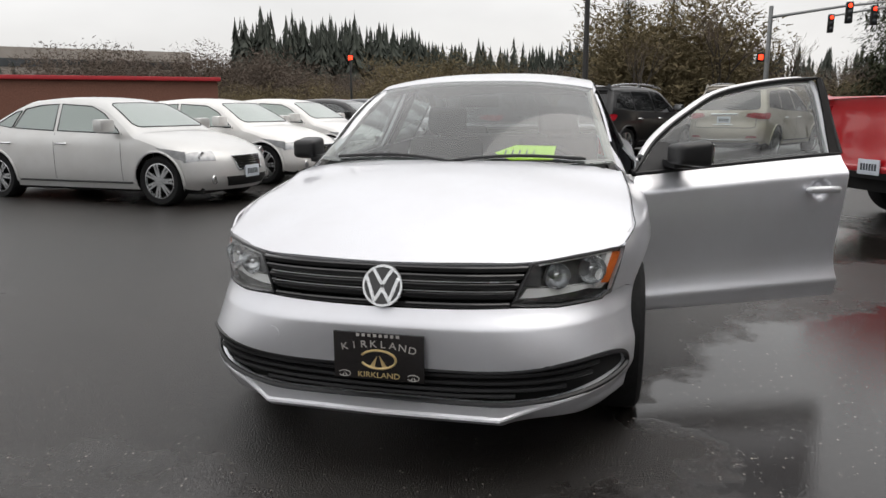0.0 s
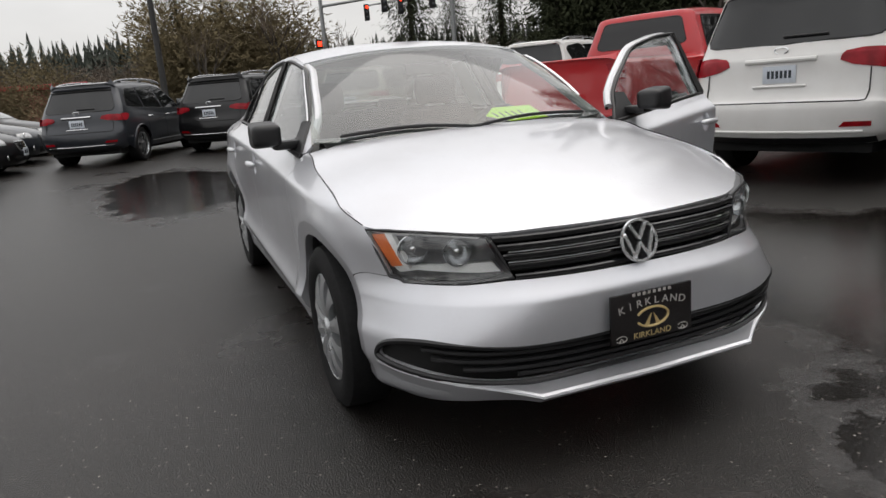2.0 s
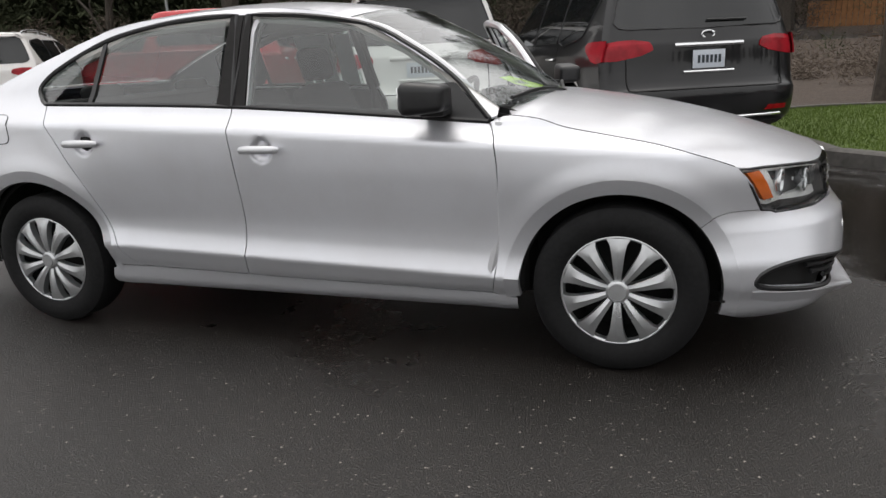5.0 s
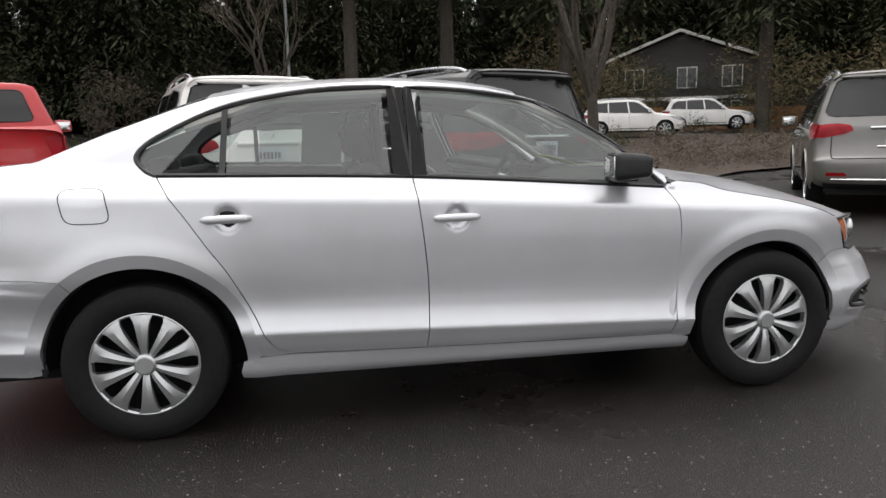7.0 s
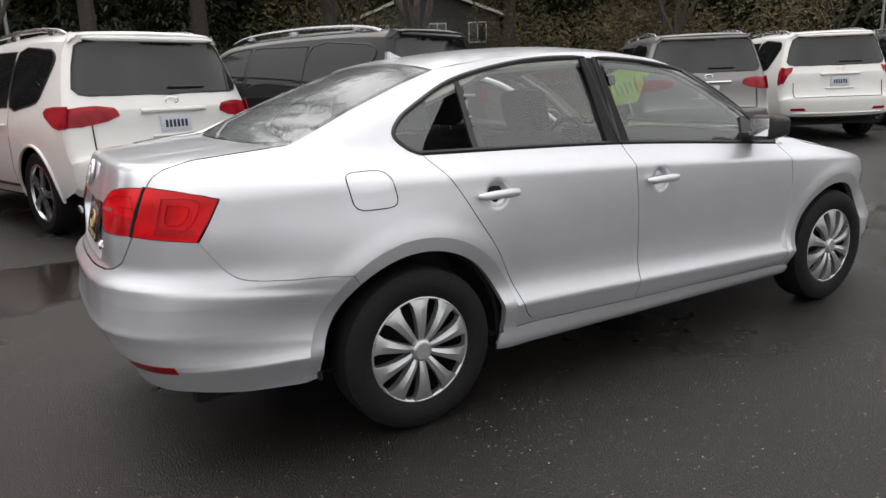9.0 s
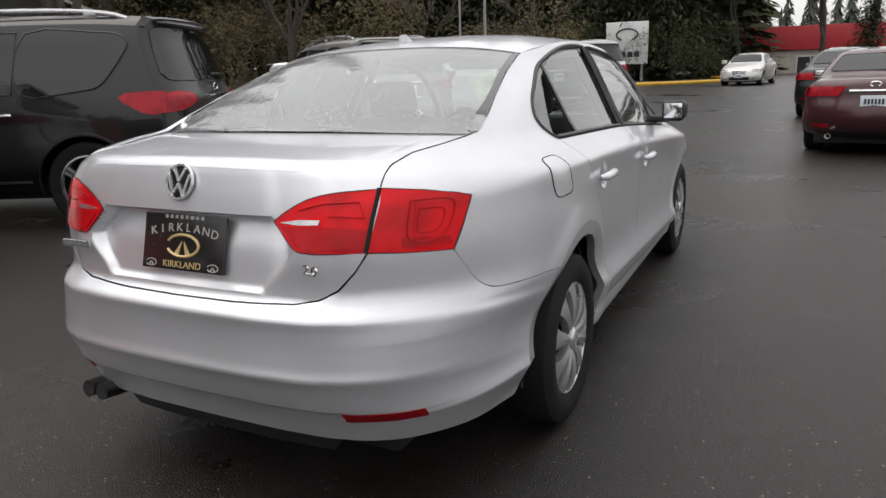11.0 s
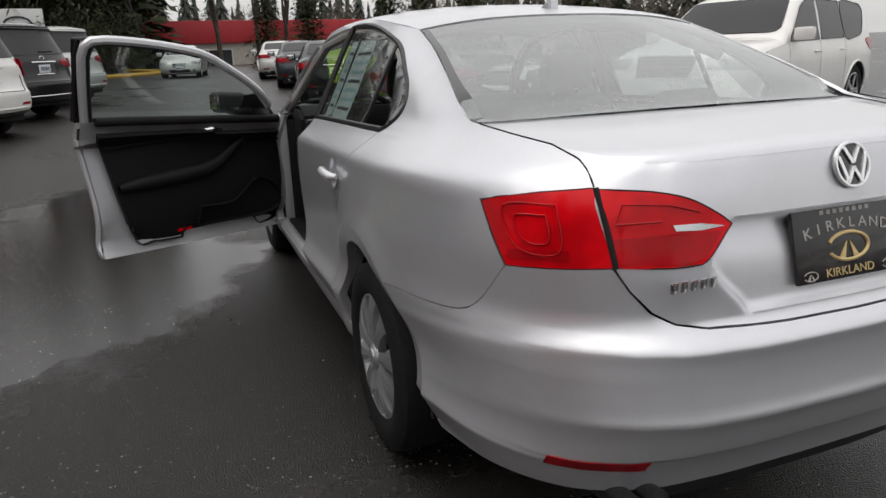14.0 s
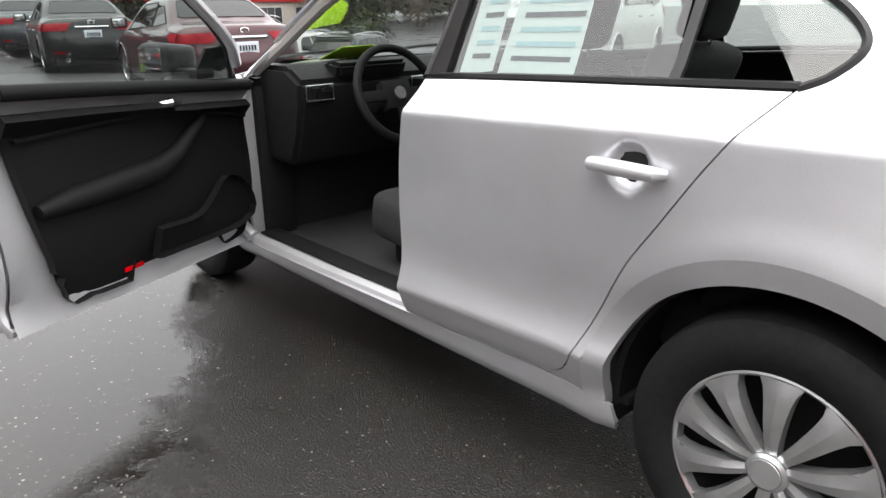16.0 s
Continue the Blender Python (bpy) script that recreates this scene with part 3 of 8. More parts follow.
TRUNK_GAP = [(-1.70, 1.100), (-1.78, 1.094), (-1.90, 1.083), (-2.02, 1.070), (-2.10, 1.060), (-2.160, 1.050)]
BODY_SIDE = (
    shift(GAP_R[::-1], -G) + DLO_TOP[::-1][1:] + [(0.875, 0.95)] + RAIL + TRUNK_GAP[1:] + [(-2.192, 1.0)]
    + [(-2.1, 0.985), (-1.98, 0.956), (-2.02, 0.88)] + SEAM_R + arc(-WB, HUB, ARCH_R, 127.6, 0, 44) + [(-0.88, 0.319), (-0.80, 0.318)]
)


def wheel(parent, m, name="wheel"):
    """A road wheel with tyre and a ten-bladed cover; its face looks along -y."""
    w = part(name, lathe([(0.02, 0.06), (0.185, 0.06), (0.20, -0.04), (0.205, -0.072)], 40, m), GAP, parent)
    tyre = [(0.204, 0.085), (0.25, 0.094), (0.29, 0.09), (0.308, 0.075), (0.315, 0.05), (0.3155, 0.0), (0.315, -0.05), (0.309, -0.078), (0.288, -0.094), (0.255, -0.099), (0.222, -0.093), (0.207, -0.082), (0.204, -0.07)]
    part("tyre", lathe(tyre, 64, m), RUBBER, w)
    part("rim_ring", lathe([(0.206, -0.066), (0.207, -0.084), (0.203, -0.086), (0.197, -0.081), (0.193, -0.06)], 56, m), WHEEL, w)
    for k in range(10):
        a = radians(36 * k + 18)
        turn = m @ Matrix.Rotation(a, 4, "Y")
        bm = bmesh.new()
        rows = []
        for r, half, out, mid in ((0.034, 0.011, -0.082, -0.085), (0.07, 0.0145, -0.092, -0.098), (0.11, 0.019, -0.096, -0.103), (0.15, 0.0245, -0.094, -0.101), (0.178, 0.031, -0.089, -0.094), (0.199, 0.044, -0.083, -0.085)):
            rows.append([bm.verts.new(p) for p in ((r, out + 0.03, -half), (r, out, -half), (r, out - 0.001, -half + 0.005), (r, mid, 0), (r, out - 0.001, half - 0.005), (r, out, half), (r, out + 0.03, half))])
        for p, q in zip(rows, rows[1:]):
            for i in range(6):
                bm.faces.new((p[i], p[i + 1], q[i + 1], q[i]))
        bmesh.ops.recalc_face_normals(bm, faces=bm.faces[:])
        bmesh.ops.transform(bm, matrix=turn, verts=bm.verts)
        part("spoke", bm, WHEEL, w, sharp=20)
    part("hub_cap", lathe([(0.042, -0.075), (0.041, -0.092), (0.034, -0.098), (0.001, -0.099)], 32, m), WHEEL, w)
    part("cap_emblem", lathe([(0.031, -0.0985), (0.030, -0.1005), (0.001, -0.1005)], 28, m), LAMP_BACK, w, "grey round emblem disc")
    return w


def roundel(parent, m, r):
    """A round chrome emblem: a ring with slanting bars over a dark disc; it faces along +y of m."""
    e = part("emblem", lathe([(0.001, 0.0), (r * 0.96, 0.0), (r, 0.004), (r * 0.97, 0.010), (r * 0.88, 0.010), (r * 0.85, 0.005), (0.001, 0.004)], 48, m), SATIN, parent, "round chrome emblem on a dark disc")
    part("emblem_disc", lathe([(r * 0.86, 0.0045), (r * 0.85, 0.0062), (0.001, 0.0062)], 40, m), GLOSSY_BLACK, e)
    for pts in (((-0.42, 0.72), (-0.02, 0.08)), ((0.42, 0.72), (0.02, 0.08)), ((-0.76, 0.36), (-0.36, -0.72)), ((0.76, 0.36), (0.36, -0.72)), ((-0.36, -0.72), (0.0, -0.12)), ((0.36, -0.72), (0.0, -0.12))):
        (x0, z0), (x1, z1) = pts
        d = Vector((x1 - x0, z1 - z0)).normalized() * 0.085
        n = Vector((-d.y, d.x))
        quad = [(x0 * r + (n.x - d.x * 0.4) * r, z0 * r + (n.y - d.y * 0.4) * r), (x0 * r - (n.x + d.x * 0.4) * r, z0 * r - (n.y + d.y * 0.4) * r), (x1 * r - (n.x - d.x * 0.4) * r, z1 * r - (n.y - d.y * 0.4) * r), (x1 * r + (n.x + d.x * 0.4) * r, z1 * r + (n.y + d.y * 0.4) * r)]
        part("emblem_bar", prism(quad, 0.006, 0.0105, 0.9, m=m), SATIN, e)
    return e


def dealer_plate(parent, m, w=0.31, h=0.16):
    """A black dealer plate with printed words; it faces along -y of m, x to the right."""
    p = part("dealer_plate", box(-w / 2, w / 2, -0.006, 0.004, -h / 2, h / 2, 0.003, m), PLATE_BLACK, parent, "black plate with grey and gold lettering")
    up = m @ Matrix.Translation((0, -0.0065, 0)) @ Matrix.Rotation(radians(90), 4, "X")
    for i in range(8):
        part("print_bar", box(-0.075 + i * 0.0195, -0.064 + i * 0.0195, -0.0068, -0.0058, h / 2 - 0.013, h / 2 - 0.003, m=m), GREY_PRINT, p)
    for i, c in enumerate("KIRKLAND"):
        t = (i - 3.5) / 3.5
        writing(c, 0.034, GREY_PRINT, p, up @ Matrix.Translation((0.116 * t, 0.042 - 0.014 * t * t, 0)) @ Matrix.Rotation(radians(-10 * t), 4, "Z"), depth=0.0006, squeeze=1.15)
    writing("KIRKLAND", 0.027, GOLD, p, up @ Matrix.Translation((0, -0.064, 0)), depth=0.0006, squeeze=1.12)
    for cx, cz, k in ((0, -0.009, 1.0), (-0.118, -0.064, 0.33), (0.118, -0.064, 0.33)):
        ring = [(cx + 0.060 * k * math.cos(a), -0.0072, cz + 0.031 * k * math.sin(a)) for a in [radians(-68 + 316 * i / 30) for i in range(31)]]
        ring = [(x, y, cz - (z - cz)) for x, y, z in [(cx + (q[2] - cz) * 60 / 31, q[1], cz + (q[0] - cx) * 31 / 60) for q in ring]]
        part("print_oval", tube(ring, 0.0042 * k, 6, m=m), GOLD if k == 1 else GREY_PRINT, p)
        for s in (-1, 1):
            part("print_wedge", prism([(cx + s * 0.004 * k, cz + 0.012 * k), (cx + s * 0.034 * k, cz - 0.030 * k), (cx + s * 0.014 * k, cz - 0.030 * k)], -0.0085, -0.0055, m=m), GOLD if k == 1 else GREY_PRINT, p)
    return p


def cup_cuts(cx):
    return [0.05 * k for k in range(-27, 20)] + [cx - 0.056 + 0.0093 * k for k in range(14)]


def cupped(sign, cx, cz):
    """The flank with a round hollow behind the door handle."""
    def f(x, z):
        r = math.hypot((x - cx - 0.004) / 0.055, (z - cz) / 0.055)
        return Vector((x, sign * (side_y(x, z) - 0.022 * (1 - smooth_step(0.55, 1.0, r))), z))
    return f


def door_handle(parent, sign, x, z):
    y = side_y(x, z) * sign
    h = part("handle", tube([(x - 0.088, y + sign * 0.010, z - 0.001), (x - 0.07, y + sign * 0.028, z), (x - 0.02, y + sign * 0.034, z + 0.002), (x + 0.04, y + sign * 0.033, z + 0.002), (x + 0.078, y + sign * 0.026, z + 0.001), (x + 0.09, y + sign * 0.012, z)], [0.010, 0.0155, 0.017, 0.017, 0.015, 0.010], 12), SILVER_IN, parent, "silver pull handle")
    return h


def wing_mirror(parent, sign):
    m = part("mirror", box(0.555, 0.725, 0.835 * sign, 0.962 * sign, 0.962, 1.088, 0.035, segments=4), TRIM, parent, "black plastic door mirror")
    for v in m.data.vertices:
        # the shell narrows towards the front and the tip
        k = (v.co.x - 0.555) / 0.17
        v.co.z = 1.025 + (v.co.z - 1.025) * (1 - 0.28 * k)
        v.co.x += 0.05 * (0.92 - abs(v.co.y))
    part("mirror_arm", box(0.60, 0.70, 0.74 * sign, 0.87 * sign, 0.955, 0.995, 0.014), TRIM, m)
    part("mirror_glass", box(0.551, 0.557, 0.85 * sign, 0.950 * sign, 0.985, 1.068, 0.002), CHROME, m)
    return m


def window_frame(parent, points, sign, r=0.010, mat=None, name="window_frame", push=-0.004, closed=True):
    return part(name, tube([on_side(sign, push)(x, z) for x, z in points], r, 6, closed=closed), mat or TRIM, parent)


FRONT_WIN = belt_line(-0.185, 0.82, dz=0.006) + [p for p in DLO_TOP if -0.215 < p[0] < 0.82 and p[1] > 0.95]
REAR_WIN = belt_line(-0.985, -0.335, dz=0.006) + [p for p in DLO_TOP if -0.975 < p[0] < -0.335 and p[1] > 1.1]
QUARTER_WIN = belt_line(-1.24, -1.015, dz=0.006) + [p for p in DLO_TOP[::-1] if p[0] < -1.0]
DIVIDER = [(-1.012, 1.03), (-0.988, 1.03), (-0.978, 1.303), (-1.0, 1.298)]


def arch_lip(sign, hx, a0, a1):
    """The flat lip round a wheel arch, turned in at its inner edge."""
    n = max(6, int(abs(a1 - a0) / 3))
    f = on_side(sign)
    rows = []
    wide = ARCH if hx > 0 else ARCH_R
    gape = OPEN if hx > 0 else OPEN_R
    for r in (wide, wide - 0.25 * (wide - gape), wide - 0.5 * (wide - gape), wide - 0.75 * (wide - gape), gape + 0.004, gape):
        rows.append([f(x, z) for x, z in arc(hx, HUB, r, a0, a1, n)])
    rows.append([p + Vector((0, -sign * 0.03, 0)) for p in rows[-1]])
    lip = grid_skin(rows)
    bmesh.ops.recalc_face_normals(lip, faces=lip.faces[:])
    if sum(q.normal.y * sign for q in lip.faces) < 0:
        bmesh.ops.reverse_faces(lip, faces=lip.faces[:])
    return lip


def sedan():
    car = thing("sedan", "silver four-door sedan with wet paint and its driver's door open", "car")
    c = lambda name, bm, mat, label="", parent=car, sharp=38: part(name, bm, mat, parent, label, sharp)
    doors = {}
    for sign in (-1, 1):
        S = on_side(sign)
        side = c("body_side", sheet(BODY_SIDE, S, 0.025, 0.016), SILVER)
        c("fender", sheet(FENDER, S, 0.02, 0.014), SILVER)
        c("sill", sheet(SILL, S, 0.1, 0.02), SILVER)
        for hx, a0, a1 in ((WB, -14, 40.4), (WB, 40.75, 186.5), (-WB, -4, 127.85), (-WB, 128.15, 185)):
            c("arch_lip", arch_lip(sign, hx, a0, a1), SILVER)
        c("rear_door_gap", sheet(REAR_DOOR, S, 0.1, 0.06, 0, push=-0.02), GAP, "dark gap behind the door")
        c("fender_liner", sheet(FENDER, S, 0.1, 0.06, 0, push=-0.02), GAP)
        rear = c("rear_door", sheet(REAR_DOOR, cupped(sign, -0.980, 0.873), cup_cuts(-0.980), 0.0115), SILVER)
        door_handle(rear, sign, -0.980, 0.873)
        part("window", sheet(REAR_WIN, S, 0.08, 0.06, 0, push=-0.012), GLASS, rear)
        part("quarter_window", sheet(QUARTER_WIN, S, 0.08, 0.06, 0, push=-0.012), GLASS, rear)
        part("divider", sheet(DIVIDER, S, 0.1, 0.06, 0.01, push=-0.004), TRIM, rear)
        part("pillar_trim", sheet([(-0.325, 1.006), (-0.252, 1.002), (-0.262, 1.374), (-0.325, 1.374)], S, 0.1, 0.06, 0.01, push=0.001), PILLAR, rear)
        window_frame(rear, belt_line(-1.245, -0.25, dz=0.004) + [p for p in DLO_TOP if p[0] < -0.25], sign)
        c("lid_gap", tube([on_side(sign, -0.0025)(x, z + 0.001) for x, z in TRUNK_GAP[:-2]], 0.0020, 6), GAP)
        c("hood_gap", tube([on_side(sign, -0.002)(x, z + 0.001) for x, z in curve_through(hood_gap, 4)], 0.0019, 6), GAP)
        front = part("front_door", sheet(FRONT_DOOR, cupped(sign, -0.086, 0.842), cup_cuts(-0.086), 0.0115, 0.05), SILVER, car, "open driver's door" if sign > 0 else "")
        door_handle(front, sign, -0.086, 0.842)
        part("window", sheet(FRONT_WIN, S, 0.08, 0.06, 0, push=-0.012), GLASS, front)
        part("pillar_trim", sheet([(-0.245, 1.0), (-0.19, 0.998), (-0.222, 1.372), (-0.258, 1.374)], S, 0.1, 0.06, 0.01, push=0.001), PILLAR, front)
        part("mirror_base", sheet([(0.60, 0.948), (0.84, 0.934), (0.70, 1.075), (0.64, 1.07)], S, 0.1, 0.06, 0.01, push=-0.004), TRIM, front)
        window_frame(front, belt_line(-0.25, 0.845, dz=0.004) + [p for p in DLO_TOP if p[0] > -0.25], sign)
        wing_mirror(front, sign)
        part("door_shell", sheet(FRONT_DOOR, on_side(sign, -0.085), 0.15, 0.1, 0), SILVER_IN, front)
        edge = GAP_B[4:] + [(0.0, 0.303), (0.4, 0.297), (0.86, 0.29)]
        part("door_seal", tube([on_side(sign, -0.055)(x, z + 0.012) for x, z in edge], 0.017, 8), SILVER_IN, front)
        lining = curve_through([(-0.165, 0.92), (-0.145, 0.80), (-0.115, 0.6), (-0.075, 0.45), (0.0, 0.385), (0.15, 0.362), (0.5, 0.355), (0.72, 0.366), (0.80, 0.41), (0.835, 0.6), (0.83, 0.88)], 4)
        trim = belt_line(-0.175, 0.83, dz=0.004) + lining[::-1]
        part("door_trim", sheet(trim, S, 0.08, 0.06, 0.03, push=-0.10), PLASTIC, front, "black door lining")
        lap = [p for p in DLO_TOP if -0.15 < p[0] < 0.80]
        lap += [(-0.185, 1.366), (-0.213, 1.345), (-0.224, 1.30), (-0.222, 1.20), (-0.216, 1.10), (-0.208, 1.0), (-0.202, 0.93), (-0.19, 0.80)]
        part("inner_frame", tube([on_side(sign, -0.040)(x, z - 0.004) for x, z in lap], 0.021, 8), SILVER_IN, front, "grey painted inner window frame")
        part("frame_seal", tube([on_side(sign, -0.052)(x + (0.024 if x < -0.2 else 0.006), z - (0.024 if z > 1.3 else 0.014)) for x, z in lap[:-2]], 0.009, 6), TRIM, front, "black rubber seal")
        part("lining_crease", tube([on_side(sign, -0.131)(x, z) for x, z in curve_through([(-0.13, 0.86), (0.1, 0.868), (0.3, 0.872), (0.5, 0.86), (0.7, 0.83), (0.84, 0.80)], 4)], 0.007, 6), PLASTIC, front)
        inner = on_side(sign, -0.125)
        part("armrest", tube([inner(-0.10, 0.655), inner(0.0, 0.665), inner(0.2, 0.675), inner(0.36, 0.685), inner(0.46, 0.72), inner(0.55, 0.785), inner(0.62, 0.83)], [0.020, 0.036, 0.042, 0.040, 0.032, 0.024, 0.012], 14), PLASTIC, front)
        part("inner_handle", tube([on_side(sign, -0.128)(0.35, 0.895), on_side(sign, -0.150)(0.41, 0.905), on_side(sign, -0.130)(0.48, 0.892)], [0.010, 0.014, 0.008], 8), CHROME, front, "chrome inner door pull")
        part("door_pocket", sheet(curve_through([(0.28, 0.40), (0.75, 0.40), (0.78, 0.52), (0.66, 0.60), (0.50, 0.50), (0.30, 0.50)], 4), on_side(sign, -0.135), 0.1, 0.1, 0.03), PLASTIC, front)
        part("door_reflector", sheet([(0.18, 0.372), (0.26, 0.372), (0.26, 0.386), (0.18, 0.386)], on_side(sign, -0.118), 0.1, 0.1, 0.004), RED_LAMP, front, "small red reflector")
        part("sill_trim", tube([on_side(sign, -0.095)(x, z - 0.004) for x, z in belt_line(-0.18, 0.83, 14)], 0.022, 10), PLASTIC, front)
        doors[sign] = front
    # the driver's door swings out on its hinges
    hinge = Vector((0.885, 0.80, 0))
    doors[1].matrix_basis = Matrix.Translation(hinge) @ Matrix.Rotation(radians(-65), 4, "Z") @ Matrix.Translation(-hinge)

    # hood, roof, glass, boot
    edge_pts = [(x, side_y(x, z)) for x, z in curve_through(hood_gap, 4)]
    lead = [(1.722, 0.765), (1.81, 0.70), (1.90, 0.60), (2.0, 0.452), (2.045, 0.30), (2.07, 0.15), (2.078, 0.0)]
    lead_half = curve_through(lead, 4)
    half = [(0.985, 0.0), (0.965, 0.3), (0.91, 0.55), (0.90, 0.68)] + [(x, y - 0.004) for x, y in edge_pts] + lead_half[1:]
    c("hood", sheet(half + [(x, -y) for x, y in half[::-1][1:-1]], lambda x, y: Vector((x, y, hood_z(x, y))), 0.05, 0.05, 0.015), SILVER)
    c("cowl", sheet([(1.06, -0.5), (1.06, 0.5), (0.95, 0.72), (0.84, 0.735), (0.84, -0.735), (0.95, -0.72)], lambda x, y: Vector((x, y, hood_z(x, y) - 0.022)), 0.08, 0.1, 0), TRIM)
    for y0, y1 in ((-0.62, 0.0), (-0.05, 0.6)):
        pts = [screen(0.03 + 0.05 * math.sin(math.pi * i / 8), y0 + (y1 - y0) * i / 8, 0.012) for i in range(9)]
        c("wiper", tube(pts, 0.008, 6), TRIM)
    ye = lambda x: side_y(x, rail_z(x))
    roof_at = lambda x, y: Vector((x, y, roof_mid(x) - (roof_mid(x) - rail_z(x)) * (min(abs(y), ye(x)) / ye(x)) ** 2.6))
    roof_side = [(x, ye(x) - 0.001) for x in np.linspace(0.235, -1.06, 16)]
    roof_half = [(0.30, 0.0), (0.292, 0.2), (0.27, 0.42)] + roof_side + [(-1.075, 0.40), (-1.09, 0.2), (-1.095, 0.0)]
    c("roof", sheet(roof_half + [(x, -y) for x, y in roof_half[::-1][1:-1]], roof_at, 0.08, 0.05, 0.01), SILVER)
    c("headliner", sheet(roof_half + [(x, -y) for x, y in roof_half[::-1][1:-1]], lambda x, y: roof_at(x, y) - Vector((0, 0, 0.03)), 0.15, 0.1, 0), HEADLINER)
    fin = prism([(-0.98, 1.40), (-0.90, 1.415), (-0.93, 1.425), (-0.975, 1.445)], -0.02, 0.02, bevel=0.006)
    c("antenna", fin, SILVER)

    def screen_outline(fn, foot, head):
        pts = []
        for i in range(13):
            a = i / 12
            pts.append((a, foot + (head - foot) * a))
        return pts + [(a, -y) for a, y in pts[::-1]]

    c("windshield", sheet(screen_outline(screen, 0.735, 0.60), lambda a, y: screen(a, y), 0.1, 0.08, 0.0), GLASS_WET, "wet windscreen").visible_shadow = False
    for a0, a1 in ((0.0, 0.045), (0.955, 1.0)):
        c("screen_border", sheet([(a0, -0.73 + 0.13 * a0), (a0, 0.73 - 0.13 * a0), (a1, 0.73 - 0.13 * a1), (a1, -0.73 + 0.13 * a1)], lambda a, y: screen(a, y, -0.004), 0.1, 0.08, 0.0), GLOSSY_BLACK)

    glass_foot = tab([(0.0, -1.798), (0.25, -1.79), (0.45, -1.765), (0.58, -1.735), (0.62, -1.70)])

    def back_glass(x, y, lift=0.0):
        e = ye(max(x, -1.70))
        z = back_mid(x) - (back_mid(x) - min(rail_z(x), back_mid(x))) * (min(abs(y), e) / e) ** 2.4 - 0.003
        foot = glass_foot(abs(y))
        k = smooth_step(foot + 0.10, foot, x)
        return Vector((x, y, z + (1.105 - 0.012 * (y / 0.64) ** 2 - z) * k + lift))

    side_x = np.linspace(-1.07, -1.70, 20).tolist()
    back_half = [(-1.098, 0.0), (-1.093, 0.2), (-1.080, 0.42)] + [(x, ye(x) - 0.004) for x in side_x] + [(-1.735, 0.58), (-1.765, 0.45), (-1.79, 0.25), (-1.798, 0.0)]
    c("rear_window", sheet(back_half + [(x, -y) for x, y in back_half[::-1][1:-1]], back_glass, 0.06, 0.05, 0.0), GLASS_MIST, "wet, misted rear window").visible_shadow = False
    for sg in (-1, 1):
        rows = [[(x, ye(x) - 0.005), (x, ye(x) - 0.022), (x, ye(x) - 0.028 - 0.022 * smooth_step(-1.45, -1.70, x))] for x in side_x]
        strip = grid_skin([[back_glass(x, sg * y, 0.0015) for x, y in row] for row in rows])
        bmesh.ops.recalc_face_normals(strip, faces=strip.faces[:])
        c("glass_border", strip, GLOSSY_BLACK)
    def lip_z(y):
        return 1.050 + 0.016 * smooth_step(0.46, 0.60, abs(y)) - 0.012 * (abs(y) / 0.585) ** 2

    def lip_x(y):
        return rear_xy(rear_s(lip_z(y), y=max(abs(y), 1e-4)), lip_z(y))[0]

    def lid_share(x, y):
        return min((x + 1.70) / (lip_x(y) - 0.003 + 1.70), 1)

    def deck(x, y):
        t = lid_share(x, y)
        foot = 1.102 - 0.012 * (abs(y) / 0.64) ** 2
        k = max(0.0, (t - 0.93) / 0.07)
        soft = 1 - smooth_step(0.46, 0.60, abs(y))
        return Vector((x, y, foot + (lip_z(y) + 0.018 * soft - foot) * max(t, 0) ** 1.4 - 0.018 * soft * (1 - math.sqrt(max(0.0, 1 - k * k))) - 0.004 * k))

    flank_edge = [(x, side_y(x, z) - 0.005) for x, z in TRUNK_GAP[:4]]
    top_half = [(-1.80, 0.0), (-1.78, 0.3), (-1.72, 0.55)] + flank_edge + [(lip_x(y) - 0.003, y) for y in np.linspace(0.5835, 0.0, 15)]
    lid_outline = top_half + [(x, -y) for x, y in top_half[::-1][1:-1]]
    lid_cuts = [-0.2 + 0.1 * k for k in range(12)] + [0.93 + 0.01 * k for k in range(7)]
    on_lid = lambda t, y: deck(-1.70 + t * (lip_x(y) - 0.003 + 1.70), y)
    lid = c("trunk_lid", sheet([(lid_share(x, y), y) for x, y in lid_outline], on_lid, lid_cuts, 0.04, 0.012), SILVER)

    recess_half = tab([(0.70, 0.28), (0.738, 0.306), (0.839, 0.38), (0.87, 0.362), (0.924, 0.318), (0.95, 0.31)])

    def dent(y, z):
        # widest below the lamp tips, its floor leaning back towards the top
        h = recess_half(z)
        inx = smooth_step(h + 0.004, h - 0.026, abs(y)) * smooth_step(0.926, 0.915, z) * smooth_step(0.720, 0.731, z)
        return inx * (0.018 + 0.035 * (min(max(z, 0.73), 0.92) - 0.73) / 0.19)

    on_deck = lambda p: Vector((p.x, p.y, max(deck(p.x, p.y).z, p.z) + 0.001))
    for sg in (-1, 1):
        a0, b0 = on_side(sg, -0.0025)(-2.02, 1.071), on_rear(-0.001)(*ry(sg * 0.5856, 1.046))
        run = [a0] + [on_deck(a0.lerp(b0, f)) for f in (0.1, 0.25, 0.4, 0.55, 0.7, 0.85)] + [on_rear(-0.001)(*ry(sg * 0.5856, z)) for z in (1.046, 1.03, 1.012, 0.997)]
        c("lid_gap", tube(run, 0.0024, 6), GAP)

